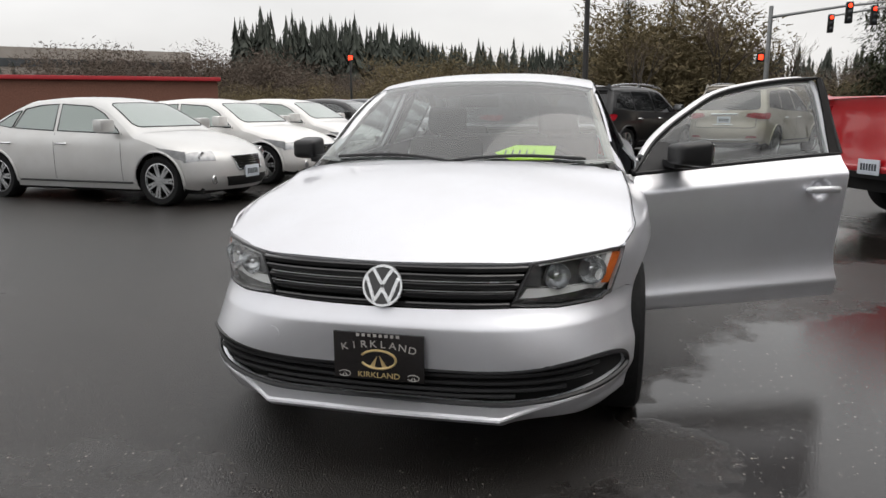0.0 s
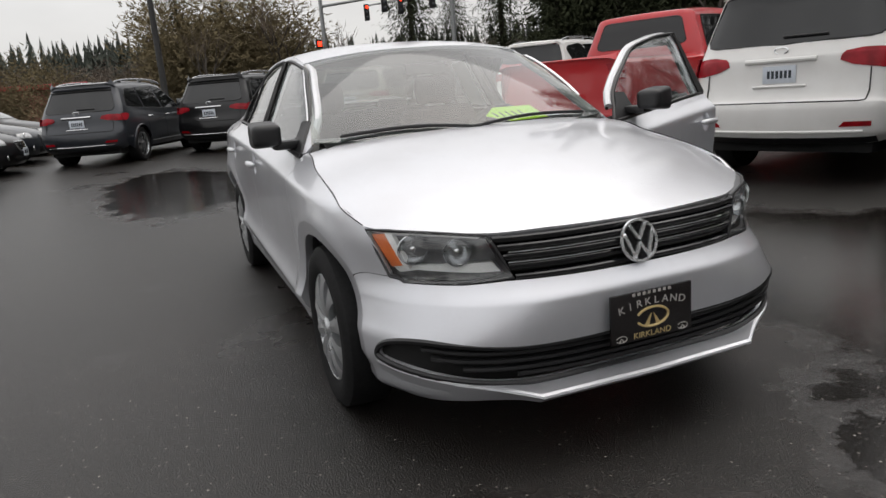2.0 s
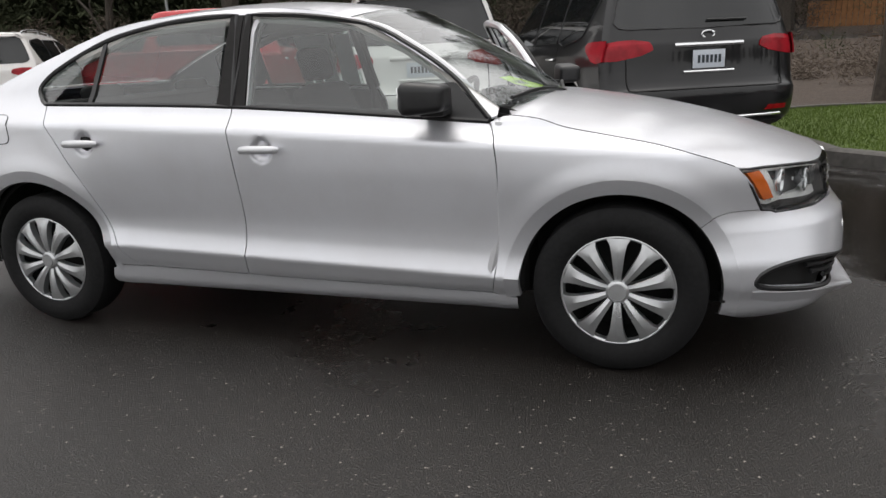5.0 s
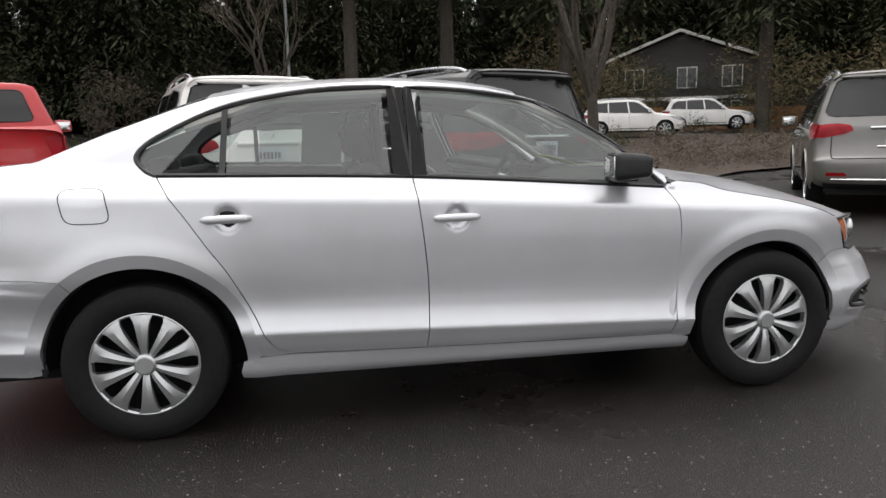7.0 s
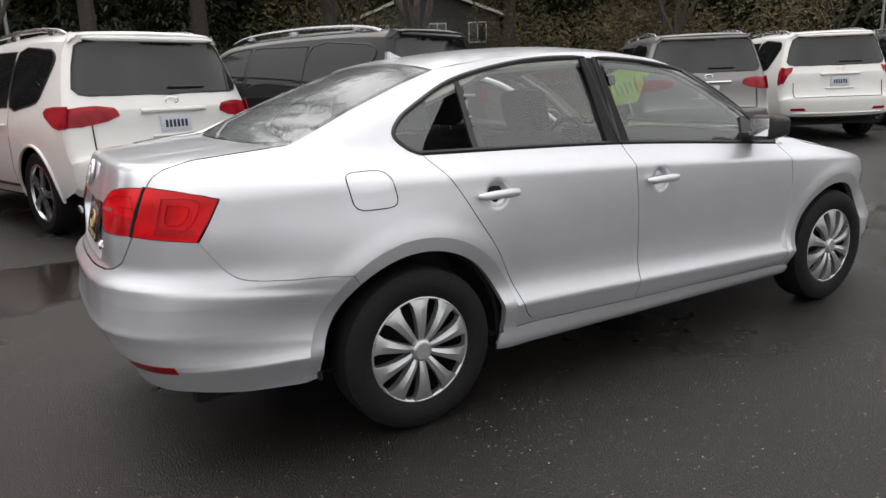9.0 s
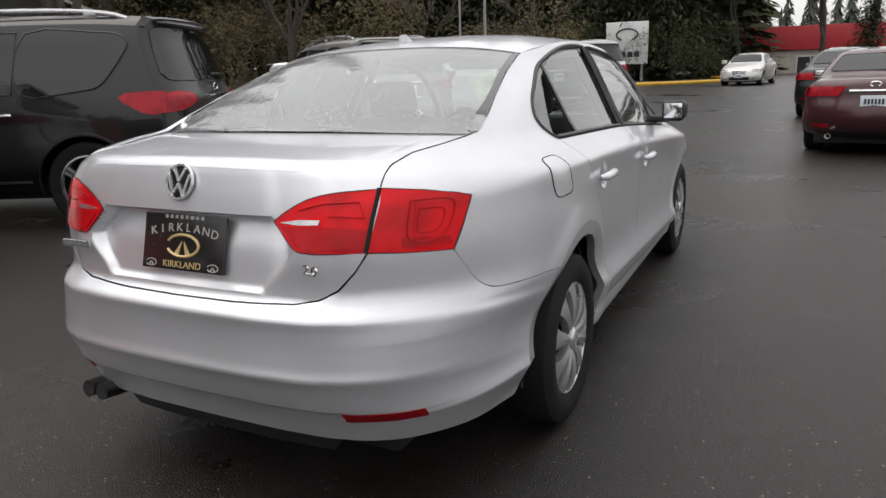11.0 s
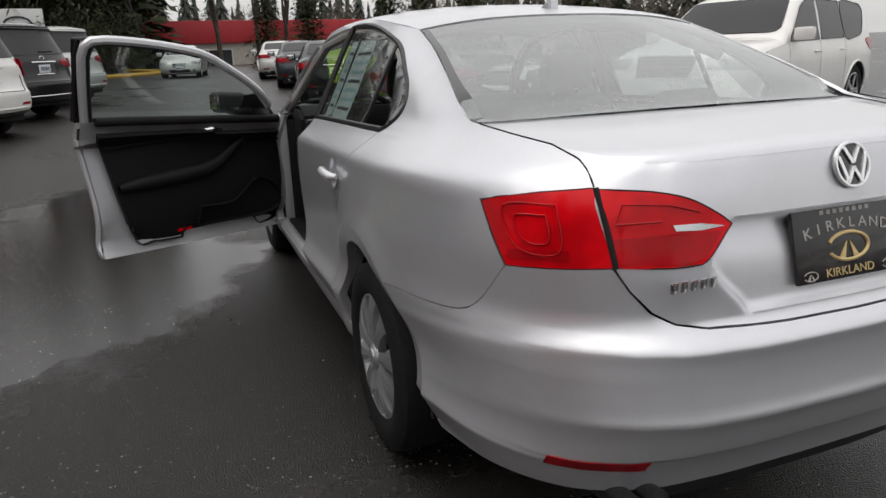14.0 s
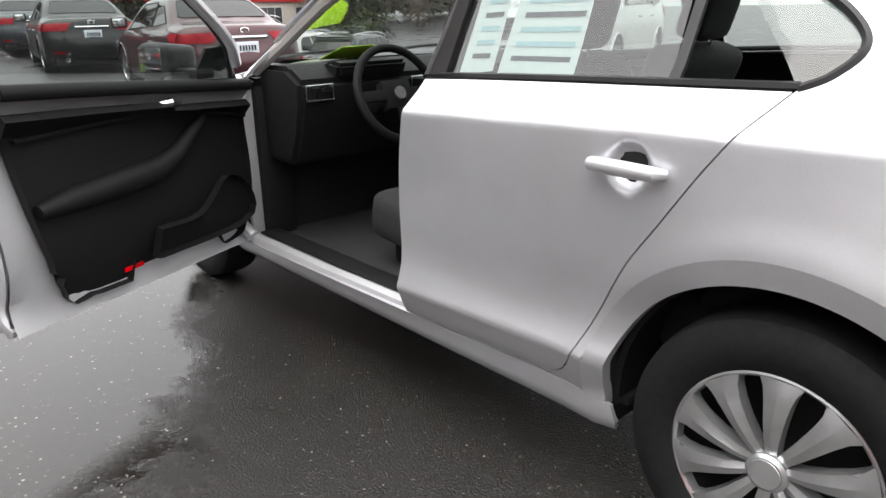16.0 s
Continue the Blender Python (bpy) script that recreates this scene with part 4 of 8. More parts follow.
    face_half = [(y, lip_z(y)) for y in (0.0, 0.15, 0.3, 0.45, 0.585)] + [(0.586, 0.996), (0.571, 0.836), (0.545, 0.79), (0.50, 0.740), (0.456, 0.716), (0.39, 0.704), (0.2, 0.698), (0.0, 0.697)]
    face = [ry(y, z) for y, z in face_half] + [ry(-y, z) for y, z in face_half[::-1][1:-1]]
    part("trunk_face", sheet(face, on_rear(0.0, dent), 0.006, 0.008, 0.012), SILVER, lid)
    for sg in (-1, 1):
        inner = curve_through([(0.328, 0.916), (0.36, 0.940), (0.42, 0.972), (0.49, 0.988), (0.5848, 0.994)], 4) + [(0.5785, 0.92), (0.5708, 0.838)] + curve_through([(0.50, 0.836), (0.43, 0.838), (0.39, 0.848), (0.328, 0.914)], 4)
        t1 = part("tail_lamp", sheet([ry(sg * y, z) for y, z in inner], on_rear(0.004), 0.04, 0.02, 0.012), RED_LAMP, lid, "red tail lamp")
        part("reversing_light", sheet([ry(sg * y, z) for y, z in ((0.345, 0.913), (0.40, 0.922), (0.46, 0.922), (0.455, 0.910), (0.40, 0.908))], on_rear(0.006), 0.04, 0.02, 0.004), BOWL, t1)
        outer = [ry(sg * 0.5862, 0.995), ry(sg * 0.5722, 0.838)] + [rx(-2.06, 0.821, sg), rx(-2.024, 0.88, sg), rx(-1.984, 0.953, sg), rx(-2.02, 0.966, sg), rx(-2.1, 0.983, sg)]
        lamp = c("tail_lamp", sheet(outer, on_rear(0.004), 0.03, 0.02, 0.014), RED_LAMP, "red tail lamp")
        glow = [(sg * (rear_s(0.9, x=-2.14)), 0.955), (sg * (rear_s(0.9, x=-2.14)), 0.87), (sg * rear_s(0.9, x=-2.075), 0.87), (sg * rear_s(0.9, x=-2.055), 0.945)]
        part("lamp_ring", sheet(glow, on_rear(0.0055), 0.03, 0.02, 0.004), RED_LAMP, lamp)
        seam_line = [on_rear(0.0045)(*ry(sg * y, z)) for y, z in ((0.5858, 0.996), (0.580, 0.92), (0.5715, 0.836))]
        part("lamp_gap", tube(seam_line, 0.0065, 6), GAP, lamp)
        for grow in (0.95, 0.55):
            cs, cz = sum(p[0] for p in glow) / 4, 0.907
            loop = curve_through([on_rear(0.0095)(cs + (s - cs) * grow * 1.25, cz + (z - cz) * grow * 1.2) for s, z in glow + glow[:1]], 5)[:-1]
            part("lamp_rib", tube(loop, 0.0019, 6, closed=True), RED_MID, lamp)
        part("lamp_edge", tube([on_rear(0.002)(*p) for p in outer], 0.002, 5, closed=True), GAP, lamp)
        part("lamp_edge", tube([on_rear(0.003)(*ry(sg * y, z)) for y, z in inner], 0.002, 5, closed=True), GAP, t1)
        part("lower_lens", sheet([ry(sg * y, z) for y, z in ((0.352, 0.904), (0.47, 0.904), (0.573, 0.896), (0.567, 0.846), (0.50, 0.843), (0.43, 0.845), (0.396, 0.856))], on_rear(0.0065), 0.04, 0.02, 0.003), RED_MID, t1)
        part("lens_step", tube([on_rear(0.006)(*ry(sg * y, z)) for y, z in ((0.40, 0.945), (0.46, 0.962), (0.55, 0.965), (0.565, 0.925), (0.48, 0.93))], 0.0022, 5), RED_MID, t1)
        band = [(sg * rear_s(0.9, x=x), z) for x, z in ((-2.16, 0.868), (-2.09, 0.862), (-2.05, 0.858), (-2.045, 0.838), (-2.16, 0.846))]
        part("lower_lens", sheet(band, on_rear(0.0065), 0.03, 0.02, 0.003), RED_MID, lamp)
    side_refl = [(0.497, 0.394), (0.60, 0.398), (0.695, 0.401), (0.695, 0.374), (0.50, 0.366)]
    seam = [(x, z) for x, z in SEAM_R]
    side_part = arc(-WB, HUB, ARCH_R, 128.4, 185, 20)
    right = [(s, z - G) for s, z in [rx(x, z) for x, z in seam]]
    lower = [rx(x, z) for x, z in side_part]
    top = [ry(0.575, 0.834), ry(0.548, 0.787), ry(0.504, 0.736), ry(0.458, 0.712), ry(0.39, 0.700), ry(0.2, 0.694), ry(0.0, 0.693)]
    bottom = [rx(-1.785, 0.276), rx(-1.95, 0.280), rx(-2.12, 0.295), ry(0.55, 0.29), ry(0.3, 0.29), ry(0.0, 0.29)]
    half_b = top[::-1] + [rx(-2.06, 0.818)] + right[1:] + lower + bottom
    bumper_cuts = [0.02 * k for k in range(14, 50)] + [0.004 * k + 0.002 for k in range(95, 104)] + [0.006 * k + 0.43 for k in range(45)]
    bumper = c("rear_bumper", sheet(half_b + [(-s, z) for s, z in half_b[::-1][1:-1]], on_rear(), 0.03, bumper_cuts, 0.02), SILVER)
    for sg in (-1, 1):
        part("bumper_reflector", sheet([ry(sg * y, z) for y, z in side_refl], on_rear(0.004), 0.04, 0.02, 0.006), RED_DEEP, bumper, "red bumper reflector")
    part("lower_valance", sheet([ry(y, z) for y, z in ((-0.45, 0.30), (-0.40, 0.22), (0.40, 0.22), (0.45, 0.30))], on_rear(-0.03), 0.05, 0.03, 0.02), TRIM, bumper)
    for dx in (0.0, 0.065):
        c("exhaust_tip", lathe([(0.022, -0.09), (0.028, -0.09), (0.028, 0.09), (0.022, 0.09)], 20, pose(-2.20, 0.47 + dx, 0.275, 0, 0, 90) @ Matrix.Rotation(radians(8), 4, "X")), DARK_METAL, "dark twin exhaust tip")
    roundel(lid, Matrix.Translation((-2.277, 0, 1.006)) @ Matrix.Rotation(radians(90), 4, "Z") @ Matrix.Rotation(radians(17), 4, "X"), 0.052)
    dealer_plate(lid, Matrix.Translation((-2.291, 0, 0.834)) @ Matrix.Rotation(radians(-90), 4, "Z") @ Matrix.Rotation(radians(-15), 4, "X"))
    badge = Matrix.Translation((-2.319, -0.455, 0.80)) @ Matrix.Rotation(radians(-90), 4, "Z") @ Matrix.Rotation(radians(-15), 4, "Z") @ Matrix.Rotation(radians(90), 4, "X")
    writing("2.0", 0.036, CHROME, lid, badge, "badge_lettering", 0.003, 1.25)
    for k in range(5):
        bm = box(-0.009, 0.009, -0.004, 0.004, -0.011, 0.011, 0.002, Matrix.Translation((-2.314, 0.485 - 0.024 * k, 0.805)) @ Matrix.Rotation(radians(-68), 4, "Z"))
        part("badge_bar", bm, CHROME, lid)

    # the nose
    arch_half = [fx(x, z) for x, z in arc(WB, HUB, ARCH, 40.2, -14, 18)]
    hole = curve_through([(0.0, 0.392), (0.28, 0.394), (0.45, 0.402), (0.62, 0.420), (0.715, 0.424), (0.772, 0.407), (0.796, 0.370), (0.786, 0.336), (0.70, 0.312), (0.55, 0.288), (0.40, 0.272), (0.2, 0.268), (0.0, 0.267)], 4)
    seam_f = [fx(x, z - G) for x, z in curve_through([(1.650, 0.592), (1.70, 0.604), (1.80, 0.604)], 4)]
    top_f = [fx(1.84, 0.598), fy(0.70, 0.586), fy(0.56, 0.585), fy(0.44, 0.592), fy(0.25, 0.590), fy(0.0, 0.588)]
    half_f = [fy(0.0005, 0.224), fy(0.2, 0.224), fy(0.40, 0.222), fy(0.6, 0.220), fx(1.95, 0.212), fx(1.80, 0.20), fx(1.75, 0.205)] + arch_half[::-1] + seam_f + top_f
    left = half_f
    ring = [fy(max(y, 0.0005), z) for y, z in hole]
    full = left + [(-s, z) for s, z in left[::-1][1:]] + [(-s, z) for s, z in ring[::-1]] + ring
    nose = c("front_bumper", sheet(full, on_front(), 0.03, [0.02 * k for k in range(10, 40)] + [0.005 * k + 0.515 for k in range(12)], 0.025), SILVER)
    # the cornered blade below the intake: straight across the middle, straight back along the sides
    blade = []
    for k in range(-20, 21):
        y = 0.80 * k / 20 if abs(k) != 10 else math.copysign(0.405, k)
        a = abs(y)
        far = max(0.0, (a - 0.405) / 0.395)
        zc = 0.250 + 0.074 * far
        skin = front_xy(front_s(zc, y=max(a, 1e-3)), zc)[0]
        line = 2.186 - 0.03 * min(a, 0.405) - 0.275 * far
        xc = skin + 0.003 + max(line - skin, 0.012) * (1 - far) ** 0.7
        zt = 0.266 + 0.064 * far
        share = front_s(zc, y=max(a, 1e-3))
        back = front_xy(front_s(zt, y=max(a, 1e-3)), zt)[0] - 0.02
        zb = 0.226 - 0.012 * far
        bx, by = front_xy(share, zb)
        k2 = far**0.6
        bx, by = (xc - 0.014) * (1 - k2) + (bx + 0.004) * k2, math.copysign(a * (1 - k2) + by * k2, y)
        blade.append([(back, y, zt), (xc - 0.012, y, zc + 0.008), (xc - 0.002, y, zc + 0.003), (xc, y, zc - 0.004), (bx, by, zb + 0.012), (bx - 0.012, by, zb), (bx - 0.10, by * 0.97, zb - 0.004)])
    lip_skin = grid_skin(blade)
    bmesh.ops.recalc_face_normals(lip_skin, faces=lip_skin.faces[:])
    if sum(q.normal.x for q in lip_skin.faces) < 0:
        bmesh.ops.reverse_faces(lip_skin, faces=lip_skin.faces[:])
    part("bumper_lip", lip_skin, SILVER, nose, sharp=20)
    part("intake_backing", sheet([fy(y * 1.0, z) for y, z in hole] + [fy(-y, z) for y, z in hole[::-1]], on_front(-0.05), 0.1, 0.05, 0), GAP, nose)
    rim_bar = [on_front(-0.008)(*fy(y, z)) for y, z in hole]
    part("intake_rim", tube(rim_bar + [Vector((p.x, -p.y, p.z)) for p in rim_bar[::-1][1:-1]], 0.010, 6, closed=True), TRIM, nose)
    for z, w in ((0.290, 0.44), (0.312, 0.60), (0.339, 0.68), (0.366, 0.70)):
        pts = [on_front(-0.022)(*fy(-w + 2 * w * i / 24, z + 0.04 * (abs(-w + 2 * w * i / 24) / 0.75) ** 2)) for i in range(25)]
        part("intake_slat", tube(pts, 0.009, 6), TRIM, nose)
    part("tow_cover", sheet([fy(-0.40 + 0.03 * math.cos(a), 0.475 + 0.024 * math.sin(a)) for a in [2 * math.pi * i / 20 for i in range(20)]], on_front(0.0015), 0.1, 0.1, 0.002), SILVER, nose)
    g_half = [(0.0, 0.730), (0.2, 0.730), (0.474, 0.729), (0.443, 0.66), (0.414, 0.598), (0.2, 0.593), (0.0, 0.591)]
    gr = c("grille", sheet([fy(y, z) for y, z in g_half] + [fy(-y, z) for y, z in g_half[::-1][1:-1]], on_front(-0.035), 0.08, 0.04, 0.0), GAP, "black slatted grille")
    for z in (0.600, 0.631, 0.662, 0.693, 0.718):
        w = 0.412 + 0.060 * (z - 0.598) / 0.13
        pts = [on_front(-0.006)(*fy(-w + 2 * w * i / 20, z)) for i in range(21)]
        part("slat", grid_skin([[p + Vector((dx, 0, dz)) for p in pts] for dx, dz in ((-0.03, -0.012), (0.0, -0.010), (0.004, -0.004), (0.004, 0.004), (0.0, 0.008), (-0.03, 0.011))]), GLOSSY_BLACK, gr)
    for z in (0.6465, 0.6785):
        pts = [on_front(0.001)(*fy(-0.43 + 0.86 * i / 20, z)) for i in range(21)]
        part("bright_line", tube(pts, 0.002, 5), LAMP_BACK, gr)
    roundel(gr, Matrix.Translation((2.104, 0, 0.658)) @ Matrix.Rotation(radians(-90), 4, "Z") @ Matrix.Rotation(radians(14), 4, "X"), 0.070)
    dealer_plate(nose, Matrix.Translation((2.163, 0, 0.434)) @ Matrix.Rotation(radians(90), 4, "Z"))
    for sg in (-1, 1):
        lens = [fx(1.722, 0.748, sg), fx(1.80, 0.750, sg)] + [fy(sg * y, z) for y, z in ((0.70, 0.749), (0.60, 0.744), (0.478, 0.730), (0.447, 0.66), (0.418, 0.600), (0.56, 0.589), (0.70, 0.589))] + [fx(1.835, 0.598, sg), fx(1.802, 0.602, sg), fx(1.765, 0.68, sg)]
        lamp = c("headlight", sheet(lens, on_front(-0.066), 0.05, 0.03, 0.0), LAMP_DARK, "clear headlamp with an orange side marker")
        wall = [[on_front(-d)(*p) for p in lens + lens[:1]] for d in (0.004, 0.03, 0.066)]
        part("housing_wall", grid_skin(wall), LAMP_DARK, lamp)
        part("lens", sheet(lens, on_front(0.0), 0.04, 0.03, 0.0), LENS, lamp).visible_shadow = False
        rim = [on_front(-0.004)(*p) for p in lens]
        part("lens_rim", tube(rim, 0.006, 6, closed=True), TRIM, lamp)
        orange = [fx(1.748, 0.735, sg), fx(1.79, 0.74, sg), fx(1.845, 0.64, sg), fx(1.812, 0.635, sg)]
        part("side_marker", sheet(orange, on_front(-0.008), 0.05, 0.03, 0.02), ORANGE, lamp, "orange marker")
        part("chrome_strip", sheet([fx(1.835, 0.612, sg), fy(sg * 0.66, 0.625), fy(sg * 0.46, 0.612), fy(sg * 0.45, 0.602), fy(sg * 0.58, 0.595)], on_front(-0.03), 0.05, 0.03, 0.02), DARK_METAL, lamp)
        ledge = [fx(1.815, 0.640, sg), fx(1.835, 0.632, sg), fy(sg * 0.70, 0.640), fy(sg * 0.60, 0.640), fy(sg * 0.462, 0.645), fy(sg * 0.440, 0.614), fy(sg * 0.58, 0.612), fy(sg * 0.70, 0.616), fx(1.84, 0.618, sg)]
        part("bezel", sheet(ledge, on_front(-0.035), 0.05, 0.02, 0.04), LAMP_SHELL, lamp)
        inside_end = [fy(sg * y, z) for y, z in ((0.505, 0.728), (0.480, 0.722), (0.452, 0.662), (0.505, 0.650))]
        part("bezel", sheet(inside_end, on_front(-0.03), 0.05, 0.02, 0.05), LAMP_DARK, lamp)
        upright = [fx(1.79, 0.742, sg), fx(1.815, 0.742, sg), fx(1.868, 0.63, sg), fx(1.845, 0.63, sg)]
        part("light_guide", sheet(upright, on_front(-0.012), 0.05, 0.02, 0.02), LAMP_SHELL, lamp)
        edge_top = [fx(1.80, 0.744, sg)] + [fy(sg * y, z) for y, z in ((0.70, 0.743), (0.60, 0.738), (0.50, 0.727))]
        part("light_guide", tube([on_front(-0.012)(*p) for p in edge_top], 0.005, 6), LAMP_SHELL, lamp)
        for yy, zz, rr in ((0.665, 0.690, 0.046), (0.555, 0.682, 0.042)):
            x0, y0 = front_xy(front_s(zz, y=yy), zz)
            aim = Matrix.Translation((x0 - 0.034, sg * yy, zz)) @ Matrix.Rotation(radians(-90 + sg * 14), 4, "Z")
            bowl = part("reflector_bowl", lathe([(0.001, -0.030), (rr * 0.4, -0.027), (rr * 0.75, -0.016), (rr, 0.0), (rr * 1.04, 0.012), (rr * 1.08, 0.008)], 32, aim), BOWL, lamp)
            part("bulb", lathe([(0.001, 0.004), (0.010, 0.0), (0.013, -0.012), (0.012, -0.045)], 16, aim), CHROME, bowl)

    # fuel flap
    fl = []
    for k in range(40):
        a = 2 * math.pi * k / 40
        p = (abs(math.cos(a)) ** 0.45 * math.copysign(1, math.cos(a)), abs(math.sin(a)) ** 0.45 * math.copysign(1, math.sin(a)))
        fl.append((-1.490 + 0.083 * p[0] - 0.012 * p[1], 0.938 + 0.064 * p[1]))
    flap = c("fuel_flap", sheet(fl, on_side(-1), 0.04, 0.03, 0.004, push=0.0012), SILVER)
    part("flap_gap", tube([on_side(-1, 0.0004)(x, z) for x, z in fl], 0.0024, 5, closed=True), GAP, flap)

    # wheels, wells and underside
    for hx in (WB, -WB):
        for sg in (-1, 1):
            turn = pose(hx, sg * 0.768, HUB, 0, 0, 0 if sg < 0 else 180)
            wheel(car, turn)
            wr = 0.0 if hx > 0 else 0.024
            well = lathe([(0.355 + wr, 0.30), (0.372 + wr, 0.30), (0.372 + wr, -0.03), (0.355 + wr, -0.03)], 40)
            bmesh.ops.bisect_plane(well, geom=well.verts[:] + well.edges[:] + well.faces[:], plane_co=(0, 0, -0.04), plane_no=(0, 0, -1), clear_outer=True)
            bmesh.ops.transform(well, matrix=pose(hx, sg * 0.77, HUB, 0, 0, 0 if sg < 0 else 180), verts=well.verts)
            c("wheel_well", well, GAP)
            c("well_wall", box(hx - 0.36, hx + 0.36, sg * 0.55, sg * 0.56, 0.2, 0.68), GAP)
    c("underbody", merge(box(-2.1, 1.9, -0.56, 0.56, 0.19, 0.24, 0.02), box(-0.93, 0.93, -0.80, 0.80, 0.20, 0.26, 0.02)), GAP)
    c("front_bulkhead", box(0.90, 0.98, -0.72, 0.72, 0.25, 0.90, 0.02), GAP)
    c("engine_bay", box(0.98, 1.9, -0.52, 0.52, 0.25, 0.62, 0.02), GAP)
    c("boot_floor", box(-2.15, -1.0, -0.55, 0.55, 0.3, 0.62, 0.02), GAP)

    # cabin
    c("carpet", box(-0.95, 0.92, -0.76, 0.76, 0.255, 0.275, 0.0), CLOTH)
    c("parcel_shelf", box(-1.78, -1.22, -0.60, 0.60, 1.0, 1.03, 0.01), CLOTH)
    dash = prism([(0.98, 0.945), (0.82, 0.985), (0.66, 0.985), (0.56, 0.93), (0.565, 0.84), (0.60, 0.72), (0.66, 0.60), (0.98, 0.60)], -0.71, 0.71, bevel=0.02)
    d = c("dashboard", dash, PLASTIC, "black dashboard")
    part("cluster_hood", prism([(0.74, 0.95), (0.62, 1.0), (0.54, 0.99), (0.56, 0.93)], 0.20, 0.54, bevel=0.015), PLASTIC, d)
    for yy in (0.63, 0.12, -0.12, -0.63):
        v = part("air_vent", box(0.545, 0.575, yy - 0.06, yy + 0.06, 0.865, 0.915, 0.008), GLOSSY_BLACK, d)
        part("vent_frame", tube([(0.548, yy - 0.06, 0.862), (0.548, yy + 0.06, 0.862), (0.548, yy + 0.06, 0.918), (0.548, yy - 0.06, 0.918)], 0.003, 5, closed=True), BOWL, v)
    part("radio", box(0.548, 0.57, -0.10, 0.10, 0.73, 0.85, 0.008), GLOSSY_BLACK, d)
    c("console", box(-0.15, 0.60, -0.12, 0.12, 0.27, 0.56, 0.04), PLASTIC)
    wheel_m = Matrix.Translation((0.40, 0.37, 0.875)) @ Matrix.Rotation(radians(24), 4, "Y")
    sw = c("steering_wheel", tube([(0, 0.185 * math.cos(a), 0.185 * math.sin(a)) for a in [2 * math.pi * i / 40 for i in range(40)]], 0.0165, 10, closed=True, m=wheel_m), PLASTIC, "black steering wheel")
    part("wheel_hub", box(-0.01, 0.05, -0.07, 0.07, -0.06, 0.06, 0.025, wheel_m), PLASTIC, sw)
    for a in (0, 180, 270):
        part("wheel_spoke", box(-0.006, 0.012, 0.05, 0.18, -0.022, 0.022, 0.008, wheel_m @ Matrix.Rotation(radians(a), 4, "X")), PLASTIC, sw)
    part("wheel_disc", lathe([(0.026, 0.0), (0.025, 0.006), (0.001, 0.007)], 24, wheel_m @ Matrix.Translation((-0.012, 0, 0)) @ Matrix.Rotation(radians(90), 4, "Z")), LAMP_BACK, sw)
    c("steering_column", tube([(0.42, 0.37, 0.87), (0.62, 0.37, 0.78)], 0.04, 10), PLASTIC)

    def seat(y, x, w, name="front_seat"):
        s = c(name, box(-0.26, 0.26, -w, w, -0.09, 0.09, 0.06, pose(x + 0.02, y, 0.44, 0, -6, 0), 3), CLOTH, "black cloth seat")
        part("seat_base", box(-0.2, 0.2, -w + 0.06, w - 0.06, 0, 0.11, 0.02, pose(x, y, 0.275)), PLASTIC, s)
        part("backrest", box(-0.075, 0.075, -w, w, -0.02, 0.62, 0.06, pose(x - 0.25, y, 0.46, 0, -20, 0), 3), CLOTH, s)
        part("headrest", box(-0.05, 0.05, -0.13, 0.13, -0.09, 0.09, 0.045, pose(x - 0.475, y, 1.155, 0, -16, 0), 3), CLOTH, s)
        for yy in (-0.06, 0.06):
            part("headrest_post", tube([(x - 0.455, y + yy, 1.02), (x - 0.47, y + yy, 1.12)], 0.007, 6), CHROME, s)
        return s

    seat(0.37, 0.02, 0.25)
    seat(-0.37, 0.02, 0.25)
    bench = c("rear_bench", box(-1.10, -0.62, -0.62, 0.62, 0.36, 0.52, 0.06, None, 3), CLOTH, "black cloth rear bench")
    part("bench_back", box(-0.08, 0.08, -0.62, 0.62, 0, 0.62, 0.05, pose(-1.08, 0, 0.46, 0, -22, 0), 3), CLOTH, bench)
    for y in (-0.36, 0.36):
        part("headrest", box(-0.045, 0.045, -0.12, 0.12, -0.05, 0.05, 0.035, pose(-1.30, y, 1.055, 0, -16, 0), 3), CLOTH, bench)
    c("rear_mirror", box(0.36, 0.385, -0.11, 0.11, 1.24, 1.30, 0.01), PLASTIC)
    # door openings seen beside the open door
    for sg in (-1, 1):
        post = [on_side(sg, -0.03)(x, z) for x, z in ((0.885, 0.93), (0.892, 0.7), (0.888, 0.5), (0.86, 0.36), (0.80, 0.31))]
        c("hinge_post", tube(post, 0.028, 8), SILVER_IN)
        c("hinge_wall", box(0.87, 0.90, sg * 0.745, sg * 0.80, 0.28, 0.93, 0.01), SILVER_IN)
        c("footwell_lining", box(0.845, 0.895, sg * 0.60, sg * 0.745, 0.275, 0.90, 0.02), PLASTIC)
        c("centre_post", tube([on_side(sg, -0.062)(x, z) for x, z in ((-0.30, 1.36), (-0.27, 1.0), (-0.24, 0.7), (-0.25, 0.45), (-0.26, 0.30))], [0.018, 0.024, 0.028, 0.03, 0.03], 10), TRIM)
        c("sill_top", tube([(0.88, sg * 0.815, 0.285), (0.3, sg * 0.82, 0.287), (-0.22, sg * 0.82, 0.297)], 0.03, 8), SILVER_IN)
        c("sill_plate", box(-0.2, 0.84, sg * 0.70, sg * 0.79, 0.27, 0.312, 0.012), PLASTIC)
